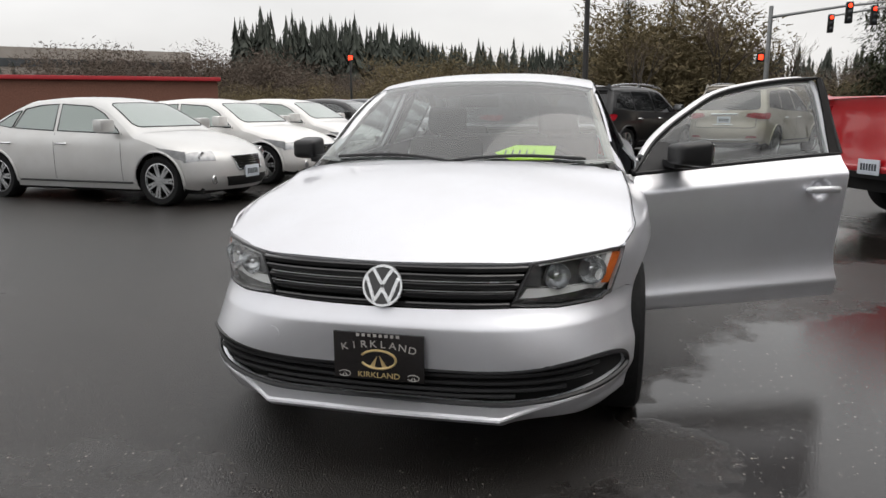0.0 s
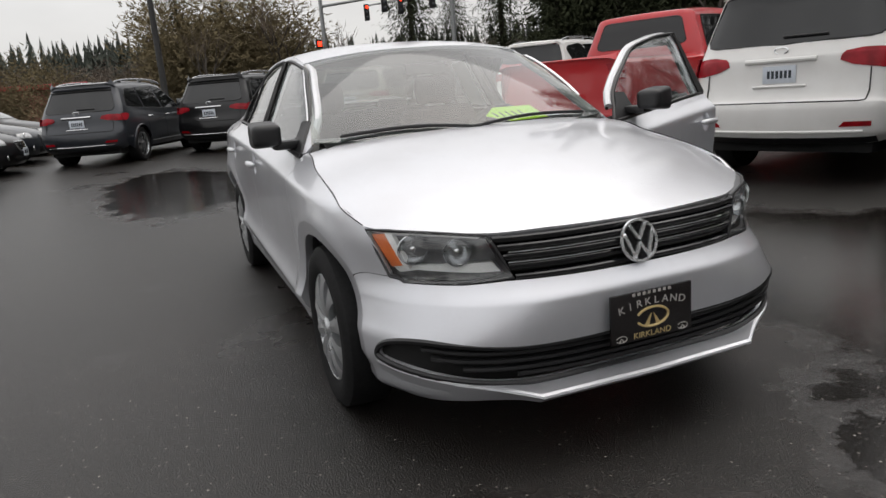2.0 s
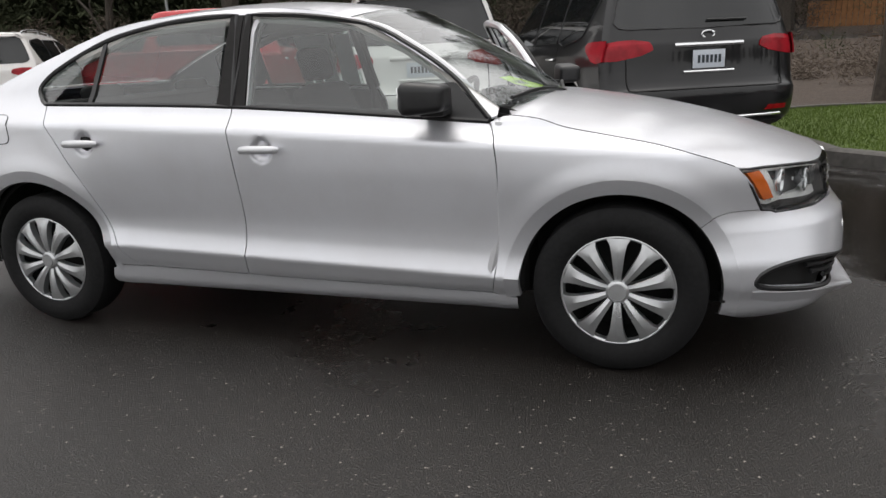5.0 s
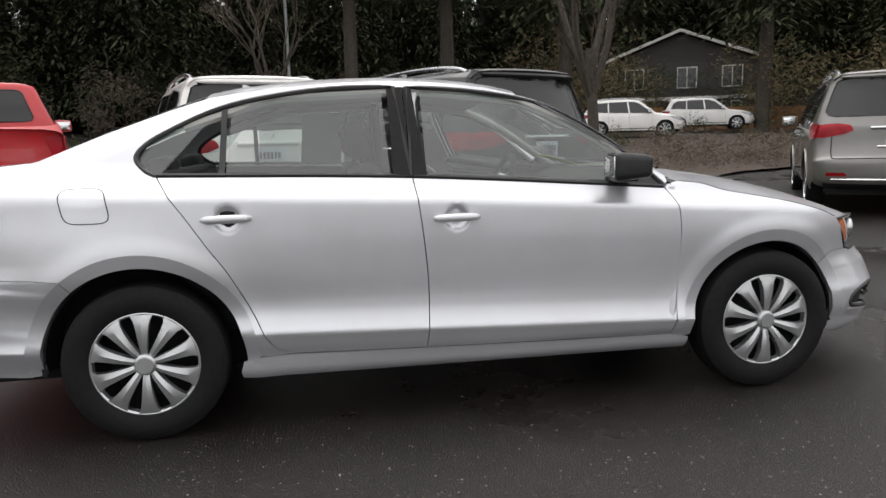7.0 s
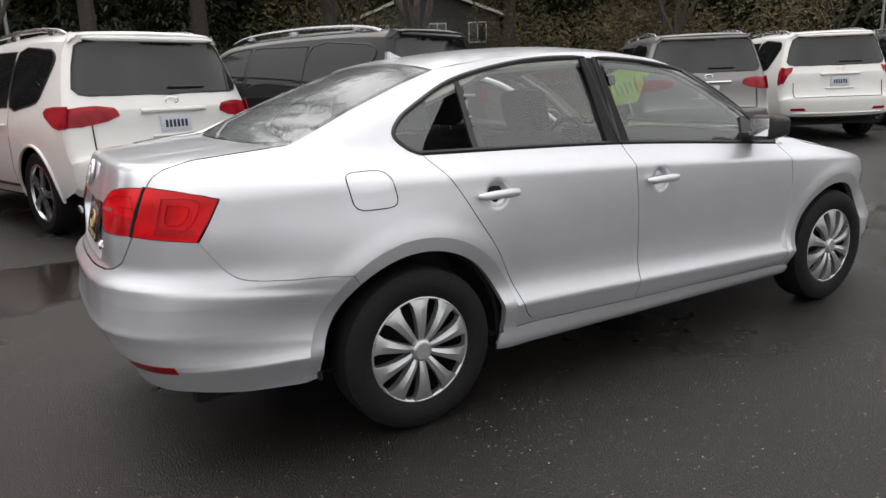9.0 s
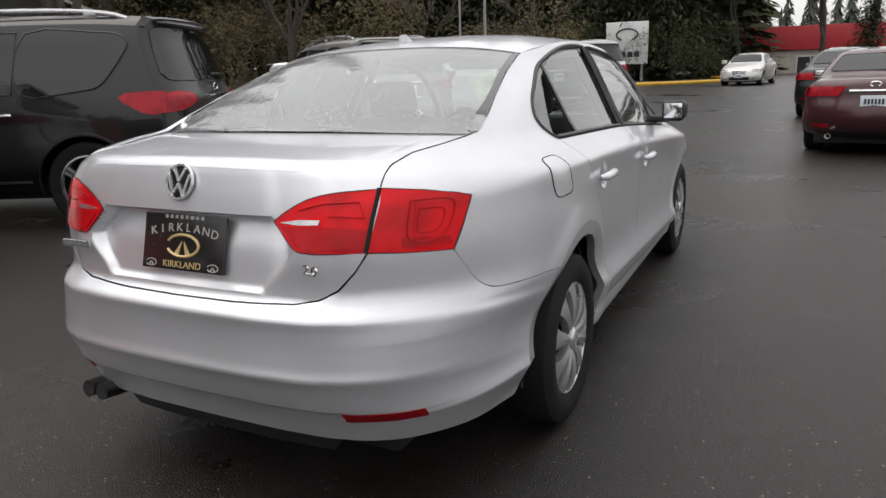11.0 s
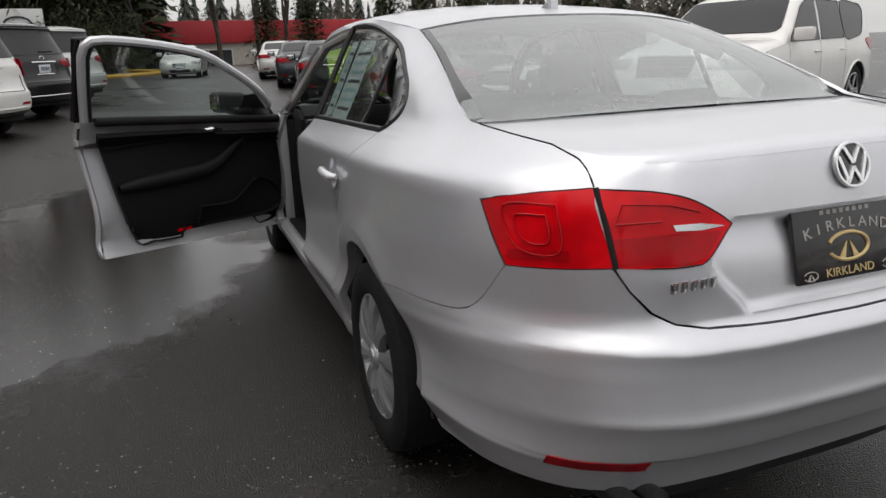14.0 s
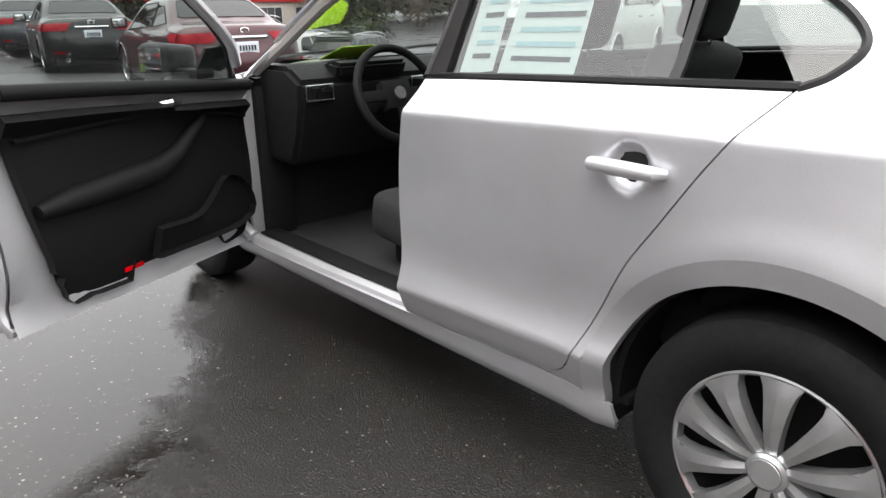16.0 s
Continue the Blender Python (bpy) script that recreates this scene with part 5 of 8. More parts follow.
        c("pillar_lining", tube([on_side(sg, -0.035)(x, z) for x, z in ((0.86, 0.96), (0.68, 1.075), (0.48, 1.205), (0.25, 1.31), (-0.2, 1.36), (-0.8, 1.335), (-1.15, 1.22))], 0.022, 8), HEADLINER)
        for hz in (0.42, 0.78):
            c("hinge", box(0.86, 0.91, sg * 0.80, sg * 0.845, hz, hz + 0.05, 0.008), SILVER_IN)
    return car


sedan()

# cards inside the sedan
card = thing("price_card", "lime green card leaning behind the windscreen", "sign", pose(0.75, 0.30, 1.016, 0, 17, 0))
part("card", prism([(-0.10, -0.145), (0.09, -0.145), (0.10, 0.06), (0.0, 0.15), (-0.11, 0.06)], -0.001, 0.001, m=Matrix.Rotation(radians(-90), 4, "X") @ Matrix.Diagonal((1, 1, -1, 1))), LIME, card)
for _k in range(5):
    part("pen_mark", box(-0.035, 0.035, -0.10 + _k * 0.035, -0.093 + _k * 0.035, 0.0012, 0.0025), INK, card)
for _k, (_x0, _x1, _mat) in enumerate(((-0.74, -0.50, PAPER), (-0.48, -0.36, PAPER))):
    sticker = new("window_sticker", finish(sheet([(_x0, 1.03), (_x1, 1.015), (_x1 + 0.01, 1.32), (_x0 + 0.03, 1.315)], on_side(1, -0.018), 0.1, 0.1, 0.0), "window_sticker", _mat))
    tagged(sticker, "white printed sheet taped inside the rear door window", "sticker", "window stickers")
    for _r in range(7):
        _z = 1.06 + 0.034 * _r
        part("print_line", sheet([(_x0 + 0.025, _z), (_x1 - 0.03, _z - 0.003), (_x1 - 0.03, _z + 0.009), (_x0 + 0.025, _z + 0.012)], on_side(1, -0.0155), 0.2, 0.2, 0.0), PAPER_BLUE if _r % 3 else INK, sticker)


# ---------- the other parked vehicles ----------
def rise(x, y):
    """Height of the ground: level round the sedan, rising gently outwards, with a lower lot beyond the grass strip."""
    r = math.hypot(x, y)
    h = 0.017 * max(0, min(r, 26) - 7.0)
    h += 0.055 * max(0, min(y, 60) - 16) * smooth_step(-45, -20, x)
    low = smooth_step(-5.5, -8.8, y + 0.06 * (x - 9)) * smooth_step(6, 13, x) * (1 - smooth_step(60, 90, x))
    return h - low * (1.2 + 0.017 * max(0, min(r, 26) - 7.0))


LAMP_CLEAR = plain("clear_lamp", (0.42, 0.43, 0.44), 0.22, metal=0.25, coat=0.5, vary=0.25, scale=14)
RED_DULL = lamp_glass("wet_red_lamp", (0.36, 0.012, 0.022))
WHITE = car_paint("white_paint", (0.80, 0.79, 0.77), rough=0.35)
BLACK = car_paint("black_paint", (0.006, 0.006, 0.007), rough=0.3)
BLACK.node_tree.nodes["Principled BSDF"].inputs["Specular IOR Level"].default_value = 0.25
BLACK.node_tree.nodes["Principled BSDF"].inputs["Coat Weight"].default_value = 0.6
GREY = car_paint("grey_paint", (0.22, 0.212, 0.205), metal=0.6, rough=0.38)
RED = car_paint("red_paint", (0.50, 0.012, 0.018), rough=0.3)
MAROON = car_paint("maroon_paint", (0.05, 0.007, 0.012), metal=0.3, rough=0.35)
TAN = car_paint("tan_paint", (0.42, 0.37, 0.30), metal=0.3, rough=0.4)
NAVY = car_paint("dark_blue_grey_paint", (0.022, 0.026, 0.034), metal=0.3, rough=0.35)
PALE = car_paint("pale_silver_paint", (0.62, 0.62, 0.61), metal=0.4, rough=0.38)
ALLOY = plain("alloy", (0.50, 0.51, 0.52), 0.25, metal=0.9, vary=0.05)
PLATE_WHITE = plain("plate_white", (0.62, 0.66, 0.72), 0.4, vary=0.05)

SUV = dict(
    L=5.29, W=1.0, axles=(1.02, 4.10), r=0.40, bottom=0.36, corner=0.085, bow=(0.13, 0.26),
    profile=[(0.14, 0.36), (0.03, 0.44), (0.0, 0.56), (0.0, 0.74), (0.05, 0.80), (0.09, 0.95), (0.10, 1.15), (0.13, 1.24), (0.30, 1.72), (0.27, 1.85), (0.42, 1.885), (1.0, 1.915), (1.9, 1.92), (2.6, 1.89), (2.95, 1.84), (3.20, 1.72), (3.78, 1.30), (3.92, 1.26), (4.5, 1.20), (4.98, 1.10), (5.14, 1.02), (5.22, 0.80), (5.27, 0.66), (5.28, 0.5), (5.2, 0.36)],
    flank=[(0.3, 0.93), (0.45, 0.975), (0.7, 1.0), (1.0, 0.995), (1.12, 0.975), (1.2, 0.955), (1.5, 0.865), (1.75, 0.775), (1.9, 0.70)],
    belt=1.19, glass_side=[[(1.00, 1.235), (1.55, 1.22), (1.50, 1.74), (0.86, 1.735), (0.68, 1.715), (0.60, 1.66), (0.60, 1.59), (0.72, 1.40), (0.84, 1.27)], [(1.62, 1.22), (2.52, 1.21), (2.42, 1.77), (1.58, 1.75)], [(2.60, 1.21), (3.62, 1.20), (3.55, 1.27), (3.05, 1.66), (2.82, 1.75), (2.50, 1.77)]],
    glass_rear=(1.29, 1.775, 0.94), glass_front=(1.32, 1.78, 0.90), doors=(1.56, 2.56, 3.66), rails=True, tail=(1.03, 1.215, 0.56, 0.40), head=(0.90, 1.04, 0.55, 0.55), plate_z=1.02, grille=(0.80, 1.06, 0.46),
)
COMPACT_SUV = dict(
    L=4.7, W=0.93, axles=(0.95, 3.78), r=0.36, bottom=0.30, corner=0.08, bow=(0.16, 0.26),
    profile=[(0.14, 0.30), (0.03, 0.40), (0.0, 0.55), (0.02, 0.70), (0.08, 0.85), (0.12, 1.08), (0.42, 1.58), (0.38, 1.66), (0.6, 1.69), (1.3, 1.715), (2.1, 1.70), (2.5, 1.66), (2.75, 1.58), (3.35, 1.12), (3.5, 1.07), (4.1, 1.0), (4.45, 0.90), (4.62, 0.78), (4.68, 0.6), (4.68, 0.45), (4.6, 0.30)],
    flank=[(0.25, 0.87), (0.4, 0.91), (0.65, 0.93), (0.9, 0.92), (1.02, 0.895), (1.1, 0.875), (1.35, 0.79), (1.6, 0.69), (1.7, 0.63)],
    belt=1.07, glass_side=[[(0.55, 1.16), (1.30, 1.11), (1.28, 1.55), (0.85, 1.53), (0.66, 1.40)], [(1.36, 1.11), (2.2, 1.08), (2.12, 1.57), (1.34, 1.56)], [(2.27, 1.08), (3.2, 1.06), (3.12, 1.13), (2.68, 1.47), (2.45, 1.56), (2.19, 1.575)]],
    glass_rear=(1.10, 1.54, 0.88), glass_front=(1.15, 1.54, 0.90), doors=(1.32, 2.23, 3.22), rails=True, tail=(0.90, 1.04, 0.55, 0.25), head=(0.72, 0.86, 0.50, 0.45), plate_z=0.88, grille=(0.62, 0.84, 0.40),
)
SALOON = dict(
    L=4.75, W=0.885, axles=(1.02, 3.90), r=0.335, bottom=0.21, corner=0.075, bow=(0.24, 0.34),
    profile=[(0.16, 0.26), (0.05, 0.36), (0.0, 0.50), (0.02, 0.66), (0.06, 0.78), (0.10, 0.98), (0.22, 1.03), (0.62, 1.06), (0.78, 1.10), (1.40, 1.38), (1.62, 1.42), (2.1, 1.452), (2.5, 1.44), (2.8, 1.39), (3.02, 1.31), (3.55, 1.0), (3.70, 0.965), (4.2, 0.86), (4.5, 0.76), (4.66, 0.66), (4.72, 0.52), (4.74, 0.34), (4.66, 0.20)],
    flank=[(0.2, 0.82), (0.3, 0.855), (0.5, 0.882), (0.75, 0.878), (0.86, 0.865), (0.93, 0.835), (1.0, 0.79), (1.2, 0.69), (1.36, 0.60), (1.45, 0.52)],
    belt=0.95, glass_side=[[(0.98, 1.06), (1.30, 1.02), (1.40, 1.26), (1.30, 1.24)], [(1.34, 1.02), (2.10, 0.985), (2.05, 1.345), (1.75, 1.335), (1.46, 1.28)], [(2.17, 0.985), (3.28, 0.95), (3.20, 1.01), (2.92, 1.21), (2.68, 1.31), (2.12, 1.345)]],
    glass_rear=(1.12, 1.35, 0.86), glass_front=(1.03, 1.36, 0.90), doors=(1.10, 2.13, 3.30), rails=False, tail=(0.80, 0.94, 0.45, 0.34), head=(0.60, 0.72, 0.60, 0.44), plate_z=0.74, grille=(0.46, 0.64, 0.36),
)
TRUCK = dict(
    L=5.8, W=0.99, axles=(1.15, 4.70), r=0.41, bottom=0.45, corner=0.05, bow=(0.05, 0.22),
    profile=[(0.05, 0.50), (0.0, 0.62), (0.03, 0.70), (0.03, 1.30), (0.08, 1.33), (1.0, 1.33), (1.95, 1.34), (2.02, 1.40), (2.12, 1.86), (2.25, 1.94), (2.9, 1.97), (3.5, 1.95), (3.75, 1.89), (4.35, 1.38), (4.5, 1.32), (5.3, 1.24), (5.62, 1.15), (5.72, 0.95), (5.78, 0.7), (5.78, 0.55), (5.7, 0.42)],
    flank=[(0.4, 0.93), (0.6, 0.97), (0.9, 0.99), (1.2, 0.985), (1.34, 0.965), (1.42, 0.93), (1.7, 0.82), (1.9, 0.74), (1.97, 0.68)],
    belt=1.36, glass_side=[[(2.2, 1.40), (2.95, 1.39), (2.90, 1.84), (2.32, 1.83)], [(3.02, 1.39), (4.20, 1.37), (4.10, 1.44), (3.66, 1.80), (3.0, 1.85)]],
    glass_rear=(1.46, 1.84, 0.80), glass_front=(1.42, 1.86, 0.90), doors=(2.14, 2.99, 4.25), rails=False, tail=(0.92, 1.26, 0.82, 0.08), head=(0.92, 1.10, 0.55, 0.3), plate_z=0.62, grille=(0.72, 1.10, 0.5),
)
COUPE = dict(SALOON, L=4.65, axles=(0.95, 3.80), doors=(1.75, 3.25), glass_side=[[(1.02, 1.05), (1.72, 1.0), (1.80, 1.30), (1.45, 1.27)], [(1.80, 1.0), (3.24, 0.95), (3.16, 1.01), (2.90, 1.20), (2.62, 1.31), (1.88, 1.33)]], tail=(0.80, 0.93, 0.42, 0.34))


def alloy_wheel(parent, m, r, spokes=7):
    w = part("wheel", lathe([(0.02, 0.05), (r * 0.66, 0.05), (r * 0.68, -0.05), (r * 0.70, -0.10)], 28, m), GAP, parent)
    part("tyre", lathe([(r * 0.69, 0.10), (r * 0.9, 0.12), (r * 0.98, 0.10), (r, 0.06), (r, -0.06), (r * 0.98, -0.10), (r * 0.9, -0.125), (r * 0.72, -0.115), (r * 0.69, -0.09)], 36, m), RUBBER, w)
    part("rim", lathe([(r * 0.70, -0.085), (r * 0.70, -0.112), (r * 0.66, -0.115), (r * 0.63, -0.09)], 32, m), ALLOY, w)
    for k in range(spokes):
        turn = m @ Matrix.Rotation(2 * math.pi * k / spokes, 4, "Y")
        part("spoke", prism([(0.03, -0.028), (r * 0.65, -0.042), (r * 0.65, -0.010), (r * 0.3, -0.004), (r * 0.65, 0.010), (r * 0.65, 0.042), (0.03, 0.028)], -0.085, -0.11, 0.96, m=turn), ALLOY, w)
    part("hub_cap", lathe([(0.06, -0.08), (0.055, -0.115), (0.001, -0.118)], 18, m), ALLOY, w)
    return w


def vehicle(name, label, category, spec, paint, m, group="parked vehicles", clear_glass=False, rear_bar=True, far=False, word=None):
    """A parked vehicle; its x runs from the rear bumper forwards."""
    v = thing(name, label, category, m, group)
    L, bow, corner = spec["L"], spec["bow"], spec["corner"]
    flank_at = tab(spec["flank"])
    line = curve_through(spec["profile"], 3)
    glass = GLASS if clear_glass else DARK_GLASS

    def wide(x, z):
        w = flank_at(z)
        e = min(x, L - x)
        return w * (1 - 0.06 * smooth_step(0.7, 0.0, e))

    def slide(x, k):
        """The ends are bowed in plan: k is the square of the share of the half width."""
        return x + bow[0] * k * smooth_step(1.3, 0.0, x) - bow[1] * k * smooth_step(L - 1.5, L, x)

    normals = []
    for i, p in enumerate(line):
        a, b = line[max(i - 1, 0)], line[min(i + 1, len(line) - 1)]
        d = Vector((b[0] - a[0], b[1] - a[1])).normalized()
        normals.append(Vector((d.y, -d.x)))

    def skin_at(s, k, push=0.0):
        i = min(int(s), len(line) - 2)
        t = s - i
        p = Vector(line[i]).lerp(Vector(line[i + 1]), t)
        n = normals[i].lerp(normals[i + 1], t)
        a = abs(k)
        inward = corner * (1 - math.sqrt(max(0, 1 - max(0, (a - 0.8) / 0.2) ** 2))) if a > 0.8 else 0
        inward += 0.018 * a * a
        q = p + n * (inward - push)
        x = slide(q.x, a**2.4)
        return Vector((x, k * wide(x, q.y), q.y))

    ks = [-1, -0.98, -0.95, -0.9, -0.84, -0.7, -0.45, -0.2, 0, 0.2, 0.45, 0.7, 0.84, 0.9, 0.95, 0.98, 1]
    skin = grid_skin([[skin_at(i, k) for k in ks] for i in range(len(line))])
    bmesh.ops.recalc_face_normals(skin, faces=skin.faces[:])
    rim = [skin_at(i, 1.0) for i in range(len(line))]
    outline = [(p.x, p.z) for p in rim]
    low = spec["bottom"]
    base = []
    for ax in sorted(spec["axles"], reverse=True):
        R = spec["r"] * 1.13
        h = math.degrees(math.asin(max(-1, min(1, (low - spec["r"]) / R))))
        base += arc(ax, spec["r"], R, h, 180 - h, 18)
    outline = outline + base
    sides = []
    for sg in (-1, 1):
        sides.append(sheet(outline, lambda x, z: Vector((x, sg * wide(x, z), z)), 0.16, 0.07, 0.0, inside=(L / 2, 0, 0.7)))
    part("body", merge(skin, *sides), paint, v, sharp=50)
    part("underside", box(0.25, L - 0.3, -spec["W"] * 0.78, spec["W"] * 0.78, low * 0.75, low + 0.12, 0.03), GAP, v)
    side = lambda sg, push=0.0: (lambda x, z: Vector((x, sg * (wide(x, z) + push), z)))
    for ax in spec["axles"]:
        for sg in (-1, 1):
            alloy_wheel(v, pose(ax, sg * (spec["W"] - 0.14), spec["r"], 0, 0, 0 if sg < 0 else 180), spec["r"], 5 if spec["r"] > 0.38 else 7)
            part("wheel_well", box(ax - spec["r"] * 1.1, ax + spec["r"] * 1.1, sg * spec["W"] * 0.55, sg * spec["W"] * 0.58, low, spec["r"] * 2.05), GAP, v)
            lip = [Vector((x, sg * (wide(x, z) + 0.004), z)) for x, z in arc(ax, spec["r"], spec["r"] * 1.15, -8, 188, 22)]
            part("arch_trim", tube(lip, 0.016, 6), paint, v)
    for sg in (-1, 1):
        for k, poly in enumerate(spec["glass_side"]):
            ring = poly if len(poly) < 8 else [p for p in curve_through(poly + poly[:1], 3)[:-1]]
            part("side_window", sheet(ring, side(sg, 0.004), 0.3, 0.1, 0.0), glass, v)
            part("window_trim", tube([side(sg, 0.003)(x, z) for x, z in ring], 0.009, 5, closed=True), TRIM, v)
        for x in spec["doors"]:
            part("door_gap", tube([side(sg, 0.0)(x + 0.05 * math.sin(3 * (z - low)) * 0.3, z) for z in np.linspace(low + 0.12, spec["belt"], 6)], 0.0035, 4), GAP, v)
        for x in spec["doors"][:-1] if len(spec["doors"]) > 2 else ():
            hx, hz = x + 0.16, spec["belt"] - 0.14
            part("door_handle", tube([side(sg, 0.012)(hx - 0.1, hz), side(sg, 0.04)(hx - 0.07, hz), side(sg, 0.04)(hx + 0.07, hz), side(sg, 0.012)(hx + 0.1, hz)], 0.014, 6), CHROME if paint is not WHITE else paint, v)
        mx = spec["doors"][-1] - 0.12
        mir = part("door_mirror", box(mx - 0.08, mx + 0.08, sg * (spec["W"] - 0.02), sg * (spec["W"] + 0.22), spec["belt"] + 0.02, spec["belt"] + 0.19, 0.04), paint, v)
        part("mirror_glass", box(mx - 0.086, mx - 0.08, sg * (spec["W"] + 0.02), sg * (spec["W"] + 0.20), spec["belt"] + 0.045, spec["belt"] + 0.165, 0.003), CHROME, mir)
        part("sill_strip", tube([side(sg, 0.004)(x, low + 0.09) for x in np.linspace(spec["axles"][0] + spec["r"] * 1.3, spec["axles"][1] - spec["r"] * 1.3, 6)], 0.014, 6), TRIM, v)
        if spec["rails"]:
            z0 = max(p[1] for p in line) + 0.012
            pts = curve_through([(0.62, z0 - 0.085), (0.80, z0 - 0.035), (1.2, z0 + 0.0), (1.9, z0 + 0.012), (2.6, z0 - 0.02), (2.9, z0 - 0.085)], 4)
            rail = part("roof_rail", tube([(x, sg * flank_at(z0 - 0.03) * 0.95, z) for x, z in pts], 0.022, 8), ALLOY, v)
            for x in (0.95, 1.9, 2.6):
                part("rail_foot", box(x - 0.06, x + 0.06, sg * flank_at(z0 - 0.03) * 0.95 - 0.02, sg * flank_at(z0 - 0.03) * 0.95 + 0.02, z0 - 0.07, z0 - 0.005, 0.012), ALLOY, rail)

    def span(z0, z1, front):
        """The stretch of the profile between two heights, at the front or the rear."""
        half = [i for i, p in enumerate(line) if (p[0] > L / 2) == front]
        hs = [(i, line[i][1]) for i in half]
        if front:
            hs = hs[::-1]
        top = max(range(len(hs)), key=lambda j: hs[j][1])
        hs = hs[: top + 1]

        def at(z):
            if z <= hs[0][1]:
                return hs[0][0]
            for (i, a), (j, b) in zip(hs, hs[1:]):
                if a <= z <= b and b > a:
                    return i + (j - i) * (z - a) / (b - a)
            return hs[-1][0]
        return at(z0), at(z1)

    inside = (L / 2, 0, 0.8)
    for nm, (z0, z1, k), front in (("rear_window", spec["glass_rear"], False), ("windshield", spec["glass_front"], True)):
        s0, s1 = span(z0, z1, front)
        d = s1 - s0
        edge = [(s0, 0.0), (s0 + 0.02 * d, k * 0.55), (s0 + 0.03 * d, k * 0.86), (s0 + 0.07 * d, k * 0.95), (s0 + 0.18 * d, k), (s0 + 0.5 * d, k * 0.995), (s1 - 0.12 * d, k * 0.985), (s1 - 0.03 * d, k * 0.95), (s1, k * 0.86), (s1, 0.0)]
        edge += [(p, -q) for p, q in edge[::-1][1:-1]]
        part(nm, sheet(edge, lambda s, q: skin_at(s, q, 0.005), 0.5, 0.1, 0.0, inside=inside), glass, v)
        part("glass_seal", tube([skin_at(s, q, 0.003) for s, q in edge], 0.009, 5, closed=True), TRIM, v)
    # tail lamps
    z0, z1, kin, back = spec["tail"]
    s0, s1 = span(z0, z1, False)
    for sg in (-1, 1):
        zm = lambda f: span(z0 + (z1 - z0) * f, 9, False)[0]
        drop = [(zm(0.45), kin), (zm(0.22), kin + 0.10), (zm(0.08), kin + 0.24), (zm(0.0), 0.90), (zm(0.0), 0.99), (zm(0.98), 0.99), (zm(0.98), kin + 0.2), (zm(0.86), kin + 0.05)] if spec["rails"] and kin < 0.8 else [(s0, kin + 0.10), (s0, 0.99), (s1, 0.99), (s1, kin)]
        a = sheet([(p, sg * q) for p, q in drop], lambda s, q: skin_at(s, q, 0.008), 0.3, 0.06, 0.014, inside=inside)
        x0 = skin_at(s0, 0.97).x
        zh = z1 - z0
        wrap_ = [(x0 - 0.01, z0), (x0 + back * 0.25, z0 - 0.10 * zh), (x0 + back * 0.5, z0 + 0.02 * zh), (x0 + back * 0.9, z0 + 0.52 * zh), (x0 + back, z0 + 0.75 * zh), (x0 + back * 0.86, z1 - 0.06 * zh), (x0 + back * 0.5, z1), (x0 - 0.01, z1)]
        b = sheet(wrap_, side(sg, 0.008), 0.12, 0.05, 0.014, inside=inside)
        part("tail_lamp", merge(a, b), RED_DULL, v, "red tail lamp")
        z2, z3, kh, hb = spec["head"]
        t0, t1 = span(z2, z3, True)
        a = sheet([(t0, sg * (kh + 0.05)), (t0, sg * 0.99), (t1, sg * 0.99), (t1, sg * kh)], lambda s, q: skin_at(s, q, 0.006), 0.5, 0.08, 0.012, inside=inside)
        xh = skin_at(t0, 0.97).x
        b = sheet([(xh + 0.01, z2), (xh - hb * 0.3, z2 + 0.03), (xh - hb, z3 + 0.05), (xh - hb * 0.5, z3 + 0.03), (xh + 0.01, z3)], side(sg, 0.006), 0.2, 0.06, 0.012, inside=inside)
        head = part("headlight", merge(a, b), LAMP_CLEAR, v, "clear headlamp")
        centre = skin_at((t0 + t1) / 2, sg * (kh + 1) / 2, 0.004)
        part("projector", lathe([(0.001, 0.0), (0.045, 0.004), (0.055, 0.012), (0.06, 0.0)], 18, Matrix.Translation(centre) @ Matrix.Rotation(radians(-90), 4, "Z")), CHROME, head)
        f0, f1 = span(low + 0.08, low + 0.2, True)
        part("fog_lamp", lathe([(0.001, 0.012), (0.05, 0.012), (0.06, 0.0)], 16, Matrix.Translation(skin_at((f0 + f1) / 2, sg * 0.72, 0.0)) @ Matrix.Rotation(radians(-90), 4, "Z")), BOWL, v)
        r0, r1 = span(low + 0.17, low + 0.215, False)
        part("bumper_reflector", sheet([(r0, sg * 0.60), (r0, sg * 0.86), (r1, sg * 0.86), (r1, sg * 0.64)], lambda s, q: skin_at(s, q, 0.006), 0.5, 0.1, 0.006, inside=inside), RED_DEEP, v)
    # grille
    g0, g1, gk = spec["grille"]
    a0, a1 = span(g0, g1, True)
    gr = part("grille", sheet([(a0, -gk * 0.85), (a0, gk * 0.85), (a1, gk), (a1, -gk)], lambda s, q: skin_at(s, q, 0.004), 0.5, 0.1, 0.012, inside=inside), GAP, v)
    for k in range(6):
        s = a0 + (a1 - a0) * (k + 0.5) / 6
        w = gk * (0.85 + 0.15 * (k + 0.5) / 6)
        part("grille_bar", tube([skin_at(s, q, 0.012) for q in np.linspace(-w, w, 9)], 0.009, 5), CHROME, gr)
    part("grille_frame", tube([skin_at(s, q, 0.010) for s, q in ((a0, -gk * 0.85), (a0, 0), (a0, gk * 0.85), (a1, gk), (a1, 0), (a1, -gk))], 0.014, 6, closed=True), CHROME, gr)
    b0, b1 = span(low + 0.04, low + 0.17, True)
